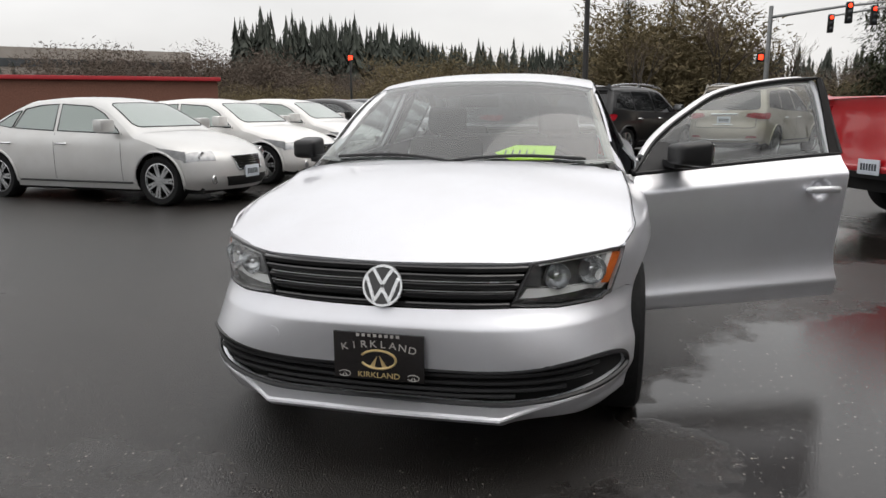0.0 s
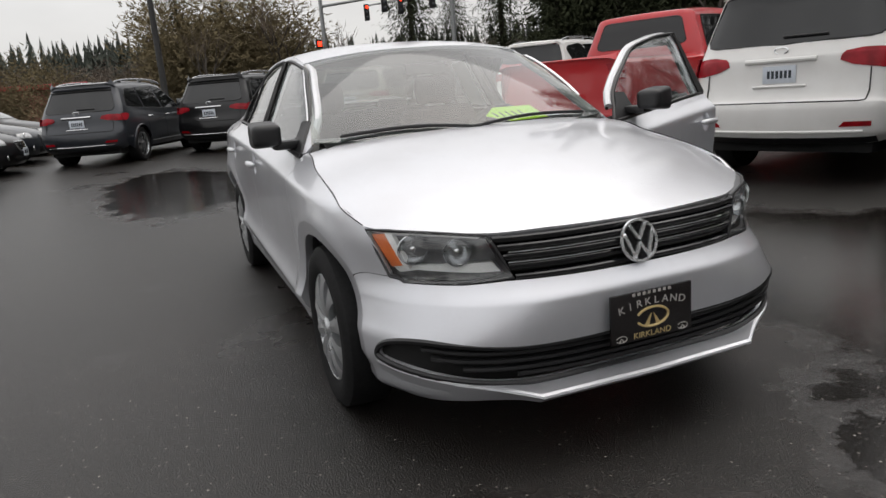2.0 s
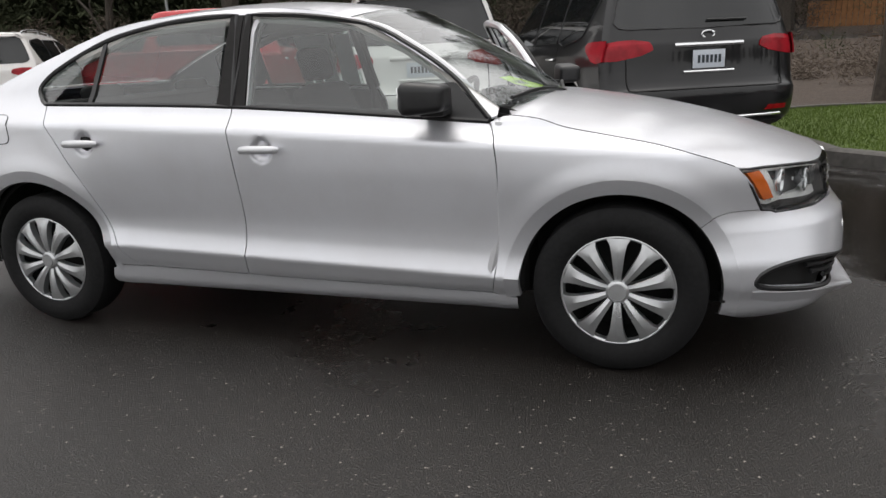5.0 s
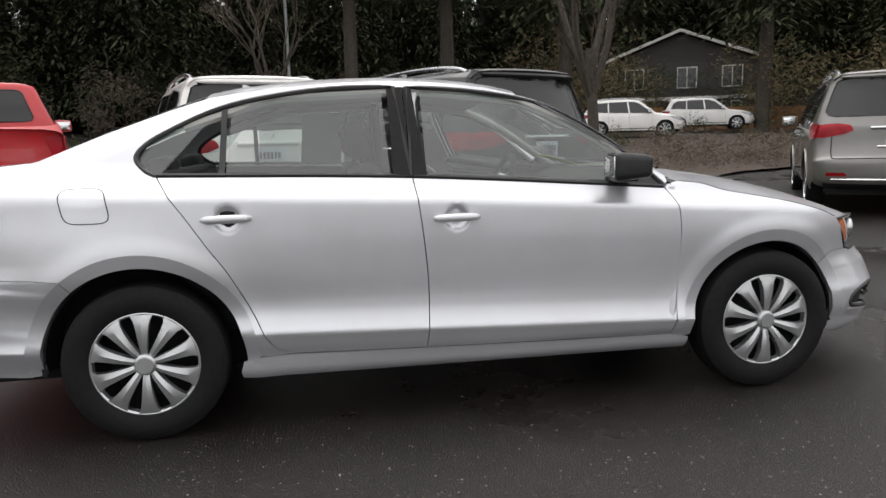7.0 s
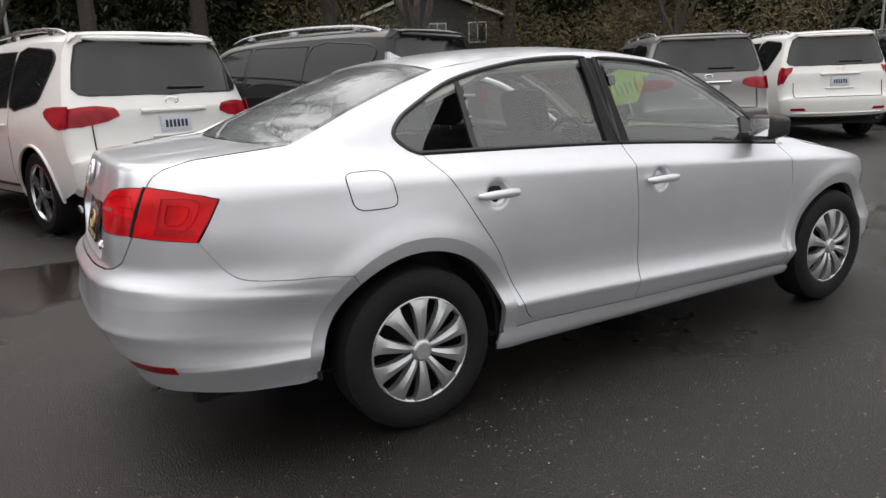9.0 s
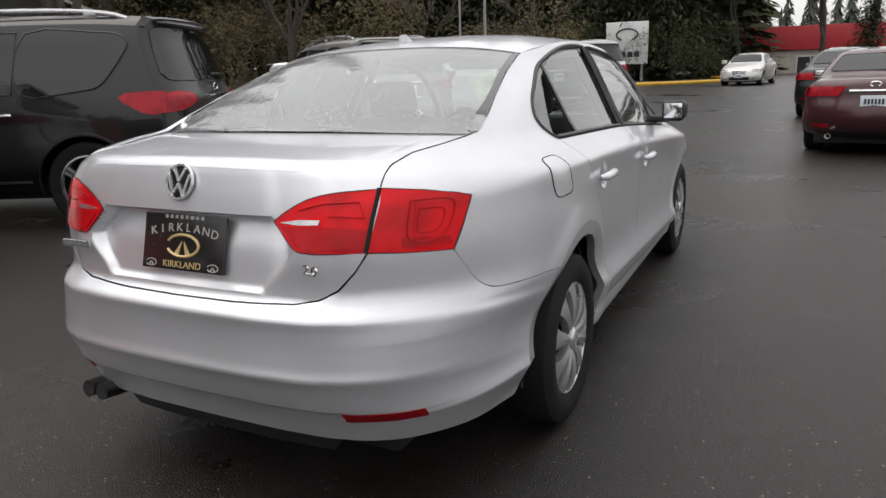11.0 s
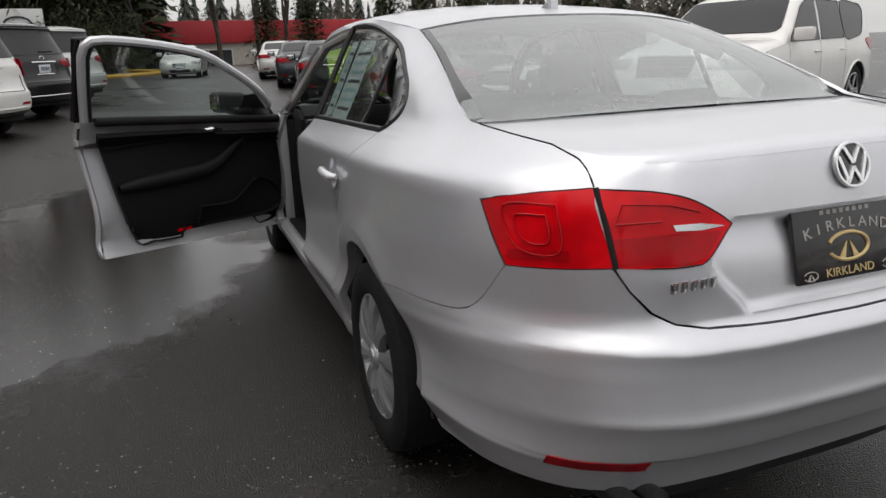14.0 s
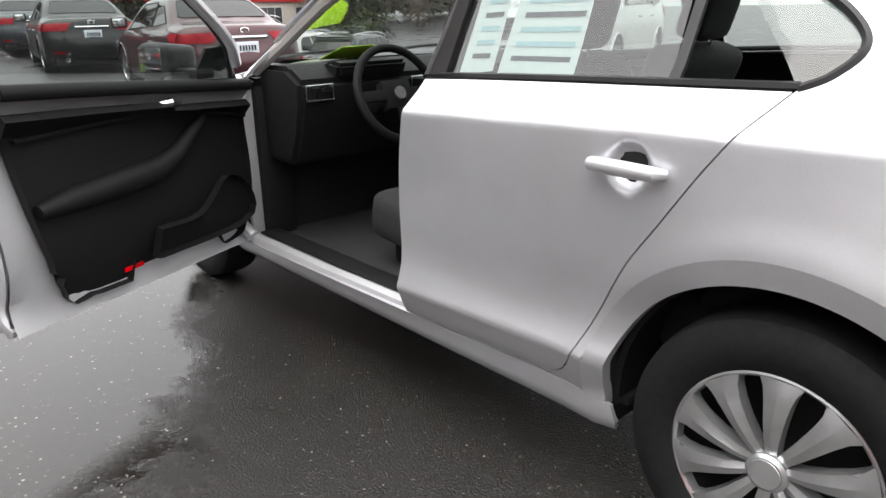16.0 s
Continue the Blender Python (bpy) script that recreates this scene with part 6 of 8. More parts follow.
    part("intake", sheet([(b0, -0.5), (b0, 0.5), (b1, 0.55), (b1, -0.55)], lambda s, q: skin_at(s, q, 0.004), 0.5, 0.1, 0.0, inside=inside), GAP, v)
    # rear details
    pz = spec["plate_z"]
    p0, p1 = span(pz - 0.085, pz + 0.085, False)
    centre = skin_at((p0 + p1) / 2, 0, 0.004)
    plate = part("number_plate", box(-0.012, 0.0, -0.155, 0.155, -0.08, 0.08, 0.004, Matrix.Translation(centre)), PLATE_WHITE, v, "white number plate")
    for k in range(6):
        part("plate_bar", box(-0.0145, -0.012, -0.115 + 0.04 * k, -0.09 + 0.04 * k, -0.035, 0.035, 0, Matrix.Translation(centre)), INK, plate)
    fp0, fp1 = span(low + 0.14, low + 0.3, True)
    fc = skin_at((fp0 + fp1) / 2, 0, 0.01)
    fplate = part("number_plate", box(0.0, 0.012, -0.155, 0.155, -0.08, 0.08, 0.004, Matrix.Translation(fc)), PLATE_WHITE, v, "white number plate")
    for k in range(6):
        part("plate_bar", box(0.012, 0.0145, -0.115 + 0.04 * k, -0.09 + 0.04 * k, -0.035, 0.035, 0, Matrix.Translation(fc)), INK, fplate)
    if rear_bar:
        s, _ = span(pz + 0.125, pz + 0.3, False)
        part("rear_bar", tube([skin_at(s, q, 0.012) for q in np.linspace(-0.36, 0.36, 9)], 0.024, 8), CHROME if paint is not WHITE else paint, v)
        s, _ = span(pz + 0.21, pz + 0.3, False)
        c0 = skin_at(s, 0, 0.01)
        part("badge", tube([(c0.x, c0.y + 0.062 * math.cos(t), c0.z + 0.032 * math.sin(t)) for t in [radians(-60 + 300 * i / 16) for i in range(17)]], 0.007, 5), CHROME, v)
    if spec["rails"]:
        s, _ = span(spec["glass_rear"][1] + 0.035, 9, False)
        part("spoiler", tube([skin_at(s, q, 0.028) for q in np.linspace(-0.9, 0.9, 13)], [0.012] + [0.026] * 11 + [0.012], 8), paint, v)
        # black bar added to draw the shade below the spoiler edge
        part("spoiler_shade", tube([skin_at(s - 0.35, q, 0.012) for q in np.linspace(-0.88, 0.88, 13)], 0.020, 6), GAP, v)
        s, _ = span(spec["glass_rear"][0] + 0.06, 9, False)
        part("wiper", tube([skin_at(s, q, 0.02) for q in (0.0, -0.25, -0.45)], 0.012, 6), TRIM, v)
        s0, s1 = span(low + 0.005, low + 0.065, False)
        part("bumper_apron", sheet([(s0, -0.9), (s0, 0.9), (s1, 0.9), (s1, -0.9)], lambda s, q: skin_at(s, q, 0.004), 0.5, 0.1, 0.01, inside=inside), TRIM, v)
        s, _ = span(low + 0.125, 9, False)
        part("bumper_strip", tube([skin_at(s, q, 0.006) for q in np.linspace(-0.8, 0.8, 13)], 0.014, 6), CHROME if paint is not WHITE else paint, v)
        s, _ = span(pz - 0.115, 9, False)
        part("lower_plate_bar", tube([skin_at(s, q, 0.008) for q in np.linspace(-0.26, 0.26, 7)], 0.013, 6), CHROME if paint is not WHITE else paint, v)
        # the outline of the tailgate
        g0, _ = span(low + 0.40, 9, False)
        g1, _ = span(spec["tail"][0] + 0.01, 9, False)
        gate = [skin_at(g1, -0.80, 0.001), skin_at((g0 + g1) / 2, -0.80, 0.001), skin_at(g0 + 0.1 * (g1 - g0), -0.79, 0.001)] + [skin_at(g0, q, 0.001) for q in np.linspace(-0.74, 0.74, 9)] + [skin_at(g0 + 0.1 * (g1 - g0), 0.79, 0.001), skin_at((g0 + g1) / 2, 0.80, 0.001), skin_at(g1, 0.80, 0.001)]
        part("tailgate_gap", tube(gate, 0.006, 5), GAP, v)
    else:
        s0, s1 = span(low + 0.04, low + 0.12, False)
        part("bumper_apron", sheet([(s0, -0.6), (s0, 0.6), (s1, 0.55), (s1, -0.55)], lambda s, q: skin_at(s, q, 0.004), 0.5, 0.1, 0.01, inside=inside), TRIM, v)
        for sg in (-1, 1):
            part("exhaust_tip", lathe([(0.03, -0.05), (0.04, -0.05), (0.04, 0.1), (0.03, 0.1)], 14, pose(0.09, sg * 0.5, low + 0.06, 0, 0, -90)), CHROME, v)
    for f in (0.41, 0.54) if spec is TRUCK else (0.36, 0.52):
        for w1, w0 in ((0.62, -0.12), (-0.12, 0.62)):
            part("seat_back", box(L * f - 0.1, L * f + 0.05, -w1, w0, 0.5, spec["belt"] + (0.22 if spec is not TRUCK else 0.1), 0.05), CLOTH, v)
    return v


def stand(x, y, heading, anchor=(0.0, 0.0)):
    """The pose in which the vehicle's own point anchor comes to stand at x, y."""
    a = radians(heading)
    ox = x - (anchor[0] * math.cos(a) - anchor[1] * math.sin(a))
    oy = y - (anchor[0] * math.sin(a) + anchor[1] * math.cos(a))
    return pose(ox, oy, rise(x, y), 0, 0, heading)


vehicle("suv", "white full-size SUV with dark rear glass, parked nose to the verge", "SUV", SUV, WHITE, stand(-1.15, 4.08, 108))
vehicle("suv", "black full-size SUV with chrome tailgate bar, parked by the grass", "SUV", SUV, BLACK, stand(1.82, 3.62, 116))
vehicle("suv", "dark grey full-size SUV with silver roof rails", "SUV", SUV, GREY, stand(6.50, 4.08, 57))
vehicle("suv", "white boxy SUV with tall red tail lamps", "SUV", dict(SUV, tail=(1.0, 1.28, 0.84, 0.10)), WHITE, stand(9.75, 3.95, 57))
vehicle("suv", "black SUV in a row of parked SUVs", "SUV", SUV, BLACK, stand(13.2, 3.6, 57))
vehicle("suv", "pale silver SUV at the end of a row", "SUV", SUV, PALE, stand(16.6, 3.2, 57))
vehicle("suv", "white full-size SUV parked with its chrome grille to the lane", "SUV", SUV, WHITE, stand(4.25, -4.55, 112, (5.25, 0)))
vehicle("pickup_truck", "red crew-cab pickup truck with a closed tailgate", "pickup truck", TRUCK, RED, stand(-3.92, 3.35, 111), rear_bar=False)
vehicle("crossover", "black crossover with red tail lamps on wet asphalt", "SUV", COMPACT_SUV, BLACK, stand(-12.6, -0.2, 147))
vehicle("crossover", "tan SUV parked behind the black crossover", "SUV", COMPACT_SUV, TAN, stand(-13.2, 3.2, 150))
vehicle("crossover", "white SUV with roof rails beyond the red pickup", "SUV", SUV, WHITE, stand(-11.0, 6.9, 122))
vehicle("station_wagon", "dark blue-grey wagon with roof rails", "car", COMPACT_SUV, NAVY, stand(-12.2, -2.8, 156))
for _i, (_paint, _word) in enumerate(((PALE, "silver"), (WHITE, "white"), (WHITE, "white"), (BLACK, "black"), (NAVY, "dark blue-grey"), (BLACK, "black"))):
    vehicle("parked_saloon", _word + " sports saloon in a row facing the lane", "car", SALOON, _paint, stand(-3.9 - 2.68 * _i, -5.05 + 0.10 * _i, 84, (3.9, -0.80)), "row of saloons", clear_glass=True)
vehicle("coupe", "maroon coupe parked along the kerb", "car", COUPE, MAROON, stand(7.1, -2.45, -8), "cars along the kerb")
vehicle("convertible", "black car parked along the kerb", "car", SALOON, BLACK, stand(13.0, -2.3, -9), "cars along the kerb")
vehicle("convertible", "black saloon further along the kerb", "car", SALOON, NAVY, stand(18.6, -2.6, -8), "cars along the kerb")
vehicle("convertible", "pale silver saloon along the kerb", "car", SALOON, PALE, stand(24.4, -2.8, -6), "cars along the kerb")
vehicle("parked_saloon", "pale silver saloon facing the lane in the distance", "car", SALOON, PALE, stand(31.0, 0.8, 172, (4.7, 0)), "cars along the kerb")
for _i, (_paint, _word, _x, _y) in enumerate(((BLACK, "black", 20.3, -8.1), (WHITE, "white", 18.4, -8.9), (NAVY, "dark blue", 16.6, -9.8), (PALE, "silver", 27.0, -13.0), (NAVY, "dark", 24.0, -14.5), (PALE, "silver", 30.0, -11.5))):
    vehicle("crossover", _word + " crossover in the lower lot", "SUV", COMPACT_SUV, _paint, stand(_x, _y, -62), "cars in the lower lot")
for _i, (_paint, _word) in enumerate(((PALE, "silver"), (BLACK, "black"), (WHITE, "white"), (RED, "red"), (NAVY, "dark blue"))):
    vehicle("parked_saloon", _word + " saloon in a far row of the lower lot", "car", SALOON, _paint, stand(25.5 + 2.3 * _i, -9.2 - 1.25 * _i, -62), "cars in the lower lot")
vehicle("crossover", "white wagon on the street behind the brown hedge", "SUV", COMPACT_SUV, WHITE, stand(11.2, 27.9, -22), "cars on the street")
vehicle("crossover", "white SUV on the street before an orange fence", "SUV", COMPACT_SUV, WHITE, stand(17.4, 32.2, -27), "cars on the street")
vehicle("crossover", "grey SUV on the street behind the hedge", "SUV", COMPACT_SUV, GREY, stand(4.0, 35.0, 170), "cars on the street")


# ---------- ground ----------
def asphalt():
    m, nt, p = material("wet_asphalt")
    v = coords(nt)
    stones = add(nt, "ShaderNodeTexVoronoi", Scale=85.0)
    nt.links.new(v, stones.inputs["Vector"])
    grit = ramp(nt, stones.outputs["Color"], [(0.0, (0.010, 0.009, 0.0085)), (0.48, (0.030, 0.0255, 0.023)), (0.74, (0.045, 0.039, 0.035)), (0.85, (0.10, 0.09, 0.082)), (0.93, (0.42, 0.39, 0.36))])
    round_ = ramp(nt, stones.outputs["Distance"], [(0.30, (1, 1, 1)), (0.42, (0, 0, 0))])
    pick = add(nt, "ShaderNodeMix", data_type="RGBA")
    pick.inputs["A"].default_value = (0.019, 0.0165, 0.015, 1)
    nt.links.new(round_, pick.inputs["Factor"])
    nt.links.new(grit, pick.inputs["B"])
    broad = ramp(nt, noisy(nt, 0.35, 6, v, 0.6), [(0.3, (0.40, 0.40, 0.405)), (0.7, (0.90, 0.88, 0.85))])
    mix = add(nt, "ShaderNodeMix", data_type="RGBA", blend_type="MULTIPLY")
    mix.inputs["Factor"].default_value = 1.0
    nt.links.new(pick.outputs["Result"], mix.inputs["A"])
    nt.links.new(broad, mix.inputs["B"])
    nt.links.new(mix.outputs["Result"], p.inputs["Base Color"])
    # standing water: patches with ragged edges, the largest beside the open door
    sep = nt.nodes.new("ShaderNodeSeparateXYZ")
    nt.links.new(v, sep.inputs[0])

    def pool(cx, cy, rx_, ry_):
        a = add(nt, "ShaderNodeMath", operation="SUBTRACT")
        a.inputs[1].default_value = cx
        nt.links.new(sep.outputs["X"], a.inputs[0])
        b = add(nt, "ShaderNodeMath", operation="SUBTRACT")
        b.inputs[1].default_value = cy
        nt.links.new(sep.outputs["Y"], b.inputs[0])
        c = add(nt, "ShaderNodeMath", operation="DIVIDE")
        c.inputs[1].default_value = rx_
        nt.links.new(a.outputs[0], c.inputs[0])
        d = add(nt, "ShaderNodeMath", operation="DIVIDE")
        d.inputs[1].default_value = ry_
        nt.links.new(b.outputs[0], d.inputs[0])
        e = add(nt, "ShaderNodeVectorMath", operation="LENGTH")
        k = nt.nodes.new("ShaderNodeCombineXYZ")
        nt.links.new(c.outputs[0], k.inputs[0])
        nt.links.new(d.outputs[0], k.inputs[1])
        nt.links.new(k.outputs[0], e.inputs[0])
        f = add(nt, "ShaderNodeMath", operation="SUBTRACT")
        f.inputs[0].default_value = 1.0
        nt.links.new(e.outputs["Value"], f.inputs[1])
        return f.outputs[0]

    def most(a, b):
        n = add(nt, "ShaderNodeMath", operation="MAXIMUM")
        nt.links.new(a, n.inputs[0])
        nt.links.new(b, n.inputs[1])
        return n.outputs[0]

    pools = most(most(pool(1.5, 2.4, 2.1, 1.5), pool(3.4, 1.5, 1.5, 1.5)), most(pool(-7.0, -1.2, 3.0, 1.1), pool(-3.0, 2.6, 1.2, 0.8)))
    rag = noisy(nt, 1.6, 7, v, 0.62)
    s1 = add(nt, "ShaderNodeMath", operation="MULTIPLY_ADD")
    s1.inputs[1].default_value = 1.1
    s1.inputs[2].default_value = -0.52
    nt.links.new(rag, s1.inputs[0])
    s2 = add(nt, "ShaderNodeMath", operation="ADD")
    nt.links.new(pools, s2.inputs[0])
    nt.links.new(s1.outputs[0], s2.inputs[1])
    low = ramp(nt, noisy(nt, 0.55, 6, v, 0.6), [(0.56, (0, 0, 0)), (0.68, (0.55, 0.55, 0.55))])
    wet = most(ramp(nt, s2.outputs[0], [(0.0, (0, 0, 0)), (0.16, (1, 1, 1))]), low)
    r = nt.nodes.new("ShaderNodeMapRange")
    r.inputs["To Min"].default_value, r.inputs["To Max"].default_value = 0.34, 0.05
    nt.links.new(wet, r.inputs["Value"])
    nt.links.new(r.outputs[0], p.inputs["Roughness"])
    sheen = nt.nodes.new("ShaderNodeMapRange")
    sheen.inputs["To Min"].default_value, sheen.inputs["To Max"].default_value = 0.52, 0.65
    nt.links.new(wet, sheen.inputs["Value"])
    nt.links.new(sheen.outputs[0], p.inputs["Specular IOR Level"])
    relief = add(nt, "ShaderNodeMath", operation="MULTIPLY_ADD")
    relief.inputs[1].default_value = -0.92
    relief.inputs[2].default_value = 1.0
    nt.links.new(wet, relief.inputs[0])
    h = add(nt, "ShaderNodeMath", operation="MULTIPLY")
    nt.links.new(noisy(nt, 140, 3, v), h.inputs[0])
    nt.links.new(relief.outputs[0], h.inputs[1])
    bump(nt, p, h.outputs[0], 0.85, 0.008)
    return m


def lawn_mat(name, a, b):
    m, nt, p = material(name)
    v = coords(nt)
    c = ramp(nt, noisy(nt, 9, 6, v), [(0.3, a), (0.7, b)])
    nt.links.new(c, p.inputs["Base Color"])
    p.inputs["Roughness"].default_value = 0.85
    bump(nt, p, noisy(nt, 60, 4, v), 0.6, 0.02)
    return m


def leafy(name, a, b):
    """Foliage whose tone changes from clump to clump and tree to tree."""
    m, nt, p = material(name)
    geo = nt.nodes.new("ShaderNodeNewGeometry")
    info = nt.nodes.new("ShaderNodeObjectInfo")
    mean = add(nt, "ShaderNodeMath", operation="MULTIPLY_ADD")
    mean.inputs[1].default_value = 0.65
    nt.links.new(geo.outputs["Random Per Island"], mean.inputs[0])
    half = add(nt, "ShaderNodeMath", operation="MULTIPLY")
    half.inputs[1].default_value = 0.35
    nt.links.new(info.outputs["Random"], half.inputs[0])
    nt.links.new(half.outputs[0], mean.inputs[2])
    c = ramp(nt, mean.outputs[0], [(0.0, a), (1.0, b)])
    nt.links.new(c, p.inputs["Base Color"])
    p.inputs["Roughness"].default_value = 0.85
    p.inputs["Specular IOR Level"].default_value = 0.12
    return m


ASPHALT = asphalt()
GRASS = lawn_mat("grass", (0.055, 0.09, 0.016), (0.11, 0.15, 0.035))
BLADES = leafy("grass_blades", (0.07, 0.115, 0.018), (0.14, 0.19, 0.05))
MULCH = lawn_mat("mulch", (0.030, 0.020, 0.014), (0.075, 0.052, 0.038))
KERB = plain("kerb_concrete", (0.075, 0.070, 0.064), 0.75, vary=0.3, scale=14, bumpy=0.4)
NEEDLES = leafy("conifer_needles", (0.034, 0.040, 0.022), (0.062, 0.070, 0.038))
# distance haze is mixed into this colour: paler and greyer than the near needles
HAZY_NEEDLES = leafy("hazed_conifers", (0.046, 0.054, 0.046), (0.092, 0.100, 0.084))
TWIGS = leafy("bare_twigs", (0.095, 0.076, 0.062), (0.18, 0.146, 0.118))
OLIVE = leafy("olive_scrub", (0.115, 0.095, 0.055), (0.205, 0.165, 0.095))
BARK = plain("bark", (0.055, 0.045, 0.036), 0.9, vary=0.35, scale=12, bumpy=0.6)
STEEL = plain("galvanised_pole", (0.30, 0.31, 0.31), 0.45, metal=0.5, vary=0.12)
DARK_POLE = plain("dark_pole", (0.035, 0.034, 0.033), 0.6, vary=0.2)
YELLOW = plain("yellow_kerb_paint", (0.55, 0.33, 0.04), 0.6, vary=0.2)
RED_ROOF = plain("red_fascia", (0.42, 0.022, 0.03), 0.5, vary=0.1, scale=4)
STUCCO = plain("pale_stucco", (0.45, 0.41, 0.36), 0.85, vary=0.12, scale=3)
BRICK_WALL = plain("brown_brick", (0.17, 0.075, 0.05), 0.85, vary=0.25, scale=9)
SIDING = plain("grey_siding", (0.06, 0.057, 0.053), 0.8, vary=0.15, scale=6)
BEIGE = plain("beige_siding", (0.36, 0.32, 0.25), 0.8, vary=0.12, scale=5)
SHINGLE = plain("brown_shingles", (0.06, 0.05, 0.042), 0.85, vary=0.25, scale=20, bumpy=0.4)
WHITE_TRIM = plain("white_trim", (0.62, 0.61, 0.58), 0.6, vary=0.08)
WINDOW_DARK = plain("house_glass", (0.03, 0.035, 0.04), 0.08, coat=0.5, vary=0.2)
CEDAR_BOARD = plain("orange_cedar", (0.30, 0.14, 0.055), 0.75, vary=0.25, scale=5)
SIGN_WHITE = plain("white_sign", (0.74, 0.74, 0.73), 0.5, vary=0.05)
BLOCK = plain("far_block", (0.30, 0.27, 0.24), 0.85, vary=0.12, scale=0.4)


def glow(name, color, strength):
    m, nt, p = material(name)
    p.inputs["Base Color"].default_value = (*color, 1)
    p.inputs["Emission Color"].default_value = (*color, 1)
    p.inputs["Emission Strength"].default_value = strength
    return m


SIGNAL_RED = glow("red_signal", (1.0, 0.035, 0.01), 2.4)
LAMP_WARM = glow("warm_lamp", (1.0, 0.72, 0.35), 5.0)

_line = sorted({*np.arange(-60, 60.5, 1.0).tolist(), -1500, -700, -350, -200, -140, -100, -75, 75, 100, 140, 200, 350, 700, 1500})
bm = grid_skin([[(x, y, rise(x, y)) for x in _line] for y in _line])
ground = new("ground", finish(bm, "ground", ASPHALT))
tagged(ground, "dark wet asphalt of a car lot with puddles", "ground", kind="structure")


def island(name, points, label, mat, blades, kerb=True, height=0.12):
    """A raised bed with a rounded kerb along its edge."""
    pts = curve_through(points + [points[0]], 5)[:-1]
    top = bmesh.new()
    top.faces.new([top.verts.new((x, y, 0)) for x, y in pts])
    for axis in (0, 1):
        lo, hi = min(p[axis] for p in pts), max(p[axis] for p in pts)
        for k in range(math.ceil(lo), math.ceil(hi)):
            co, no = [0, 0, 0], [0, 0, 0]
            co[axis], no[axis] = k, 1
            bmesh.ops.bisect_plane(top, geom=top.verts[:] + top.edges[:] + top.faces[:], plane_co=co, plane_no=no)
    bmesh.ops.triangulate(top, faces=[f for f in top.faces if len(f.verts) > 4])
    for v in top.verts:
        v.co.z = rise(v.co.x, v.co.y) + height + 0.03 * noise.noise((v.co.x, v.co.y, 0))
    top.normal_update()
    if sum(f.normal.z for f in top.faces) < 0:
        bmesh.ops.reverse_faces(top, faces=top.faces[:])
    bed = new(name, finish(top, name, mat))
    tagged(bed, label, "lawn", kind="structure")
    if kerb:
        rows = []
        n = len(pts)
        for i, (x, y) in enumerate(pts + [pts[0]]):
            a, b = Vector(pts[(i - 1) % n]), Vector(pts[(i + 1) % n])
            d = (b - a).normalized()
            out = Vector((d.y, -d.x))
            z = rise(x, y)
            rows.append([(x + out.x * w, y + out.y * w, z + h) for w, h in ((-0.06, 0.06), (-0.06, 0.148), (-0.03, 0.155), (0.06, 0.152), (0.09, 0.13), (0.10, -0.05))])
        k = grid_skin(rows)
        bmesh.ops.recalc_face_normals(k, faces=k.faces[:])
        tagged(new("kerb", finish(k, "kerb", KERB)), "worn dark concrete kerb round the bed", "kerb", kind="structure")
    if blades:
        gen = np.random.default_rng(len(pts) + blades)
        poly = np.array(pts)
        spots = gen.uniform(poly.min(0), poly.max(0), (blades * 4, 2))
        inside_ = np.zeros(len(spots), bool)
        for (x0, y0), (x1, y1) in zip(poly, np.roll(poly, -1, 0)):
            if y0 != y1:
                inside_ ^= ((y0 > spots[:, 1]) != (y1 > spots[:, 1])) & (spots[:, 0] < (x1 - x0) * (spots[:, 1] - y0) / (y1 - y0) + x0)
        spots = spots[inside_][:blades]
        n = len(spots)
        z = np.array([rise(x, y) for x, y in spots]) + height - 0.02
        turn = gen.uniform(0, 6.3, n)
        d = np.stack([np.cos(turn), np.sin(turn), turn * 0], 1) * 0.008
        base = np.column_stack([spots, z])
        tip = base + np.column_stack([gen.uniform(-0.04, 0.04, (n, 2)), gen.uniform(0.035, 0.065, n)])
        verts = np.stack([base - d, base + d, tip], 1).reshape(-1, 3)
        tagged(new("grass", raw_mesh("grass", verts, 3, BLADES)), "short wet green grass", "grass", kind="stuff")
    return bed


island("lawn_1", [(2.95, 4.0), (3.6, 3.52), (4.45, 3.72), (5.05, 4.35), (5.55, 6.2), (5.75, 7.8), (5.0, 8.35), (3.2, 8.2), (2.5, 6.8)], "green grass bed with a kerb between parked SUVs", GRASS, 26000)
island("lawn_2", [(5.25, -3.95), (5.75, -3.62), (9.0, -3.78), (13.0, -4.5), (20.0, -5.2), (30.0, -5.8), (30.0, -6.8), (20.0, -6.2), (12.0, -5.5), (7.6, -5.15), (5.7, -4.85)], "green grass strip with a kerb beside the lane", GRASS, 36000)
island("planting_bed", [(-30, 13.5), (-12, 12.6), (0, 10.8), (3.2, 8.9), (6.6, 9.3), (11, 12.4), (26, 13.0), (40, 15.0), (44, 24), (24, 27), (0, 27), (-30, 25)], "brown bark mulch bed under shrubs", MULCH, 0, kerb=False, height=0.06)
_far = curve_through([(34.0, 6.5), (38.0, 2.5), (44.0, 1.5), (52.0, 4.0)], 6)
tagged(new("far_kerb", finish(tube([(x, y, rise(x, y) + 0.08) for x, y in _far], 0.11, 8), "far_kerb", YELLOW)), "yellow painted kerb across the lane", "kerb", kind="structure")


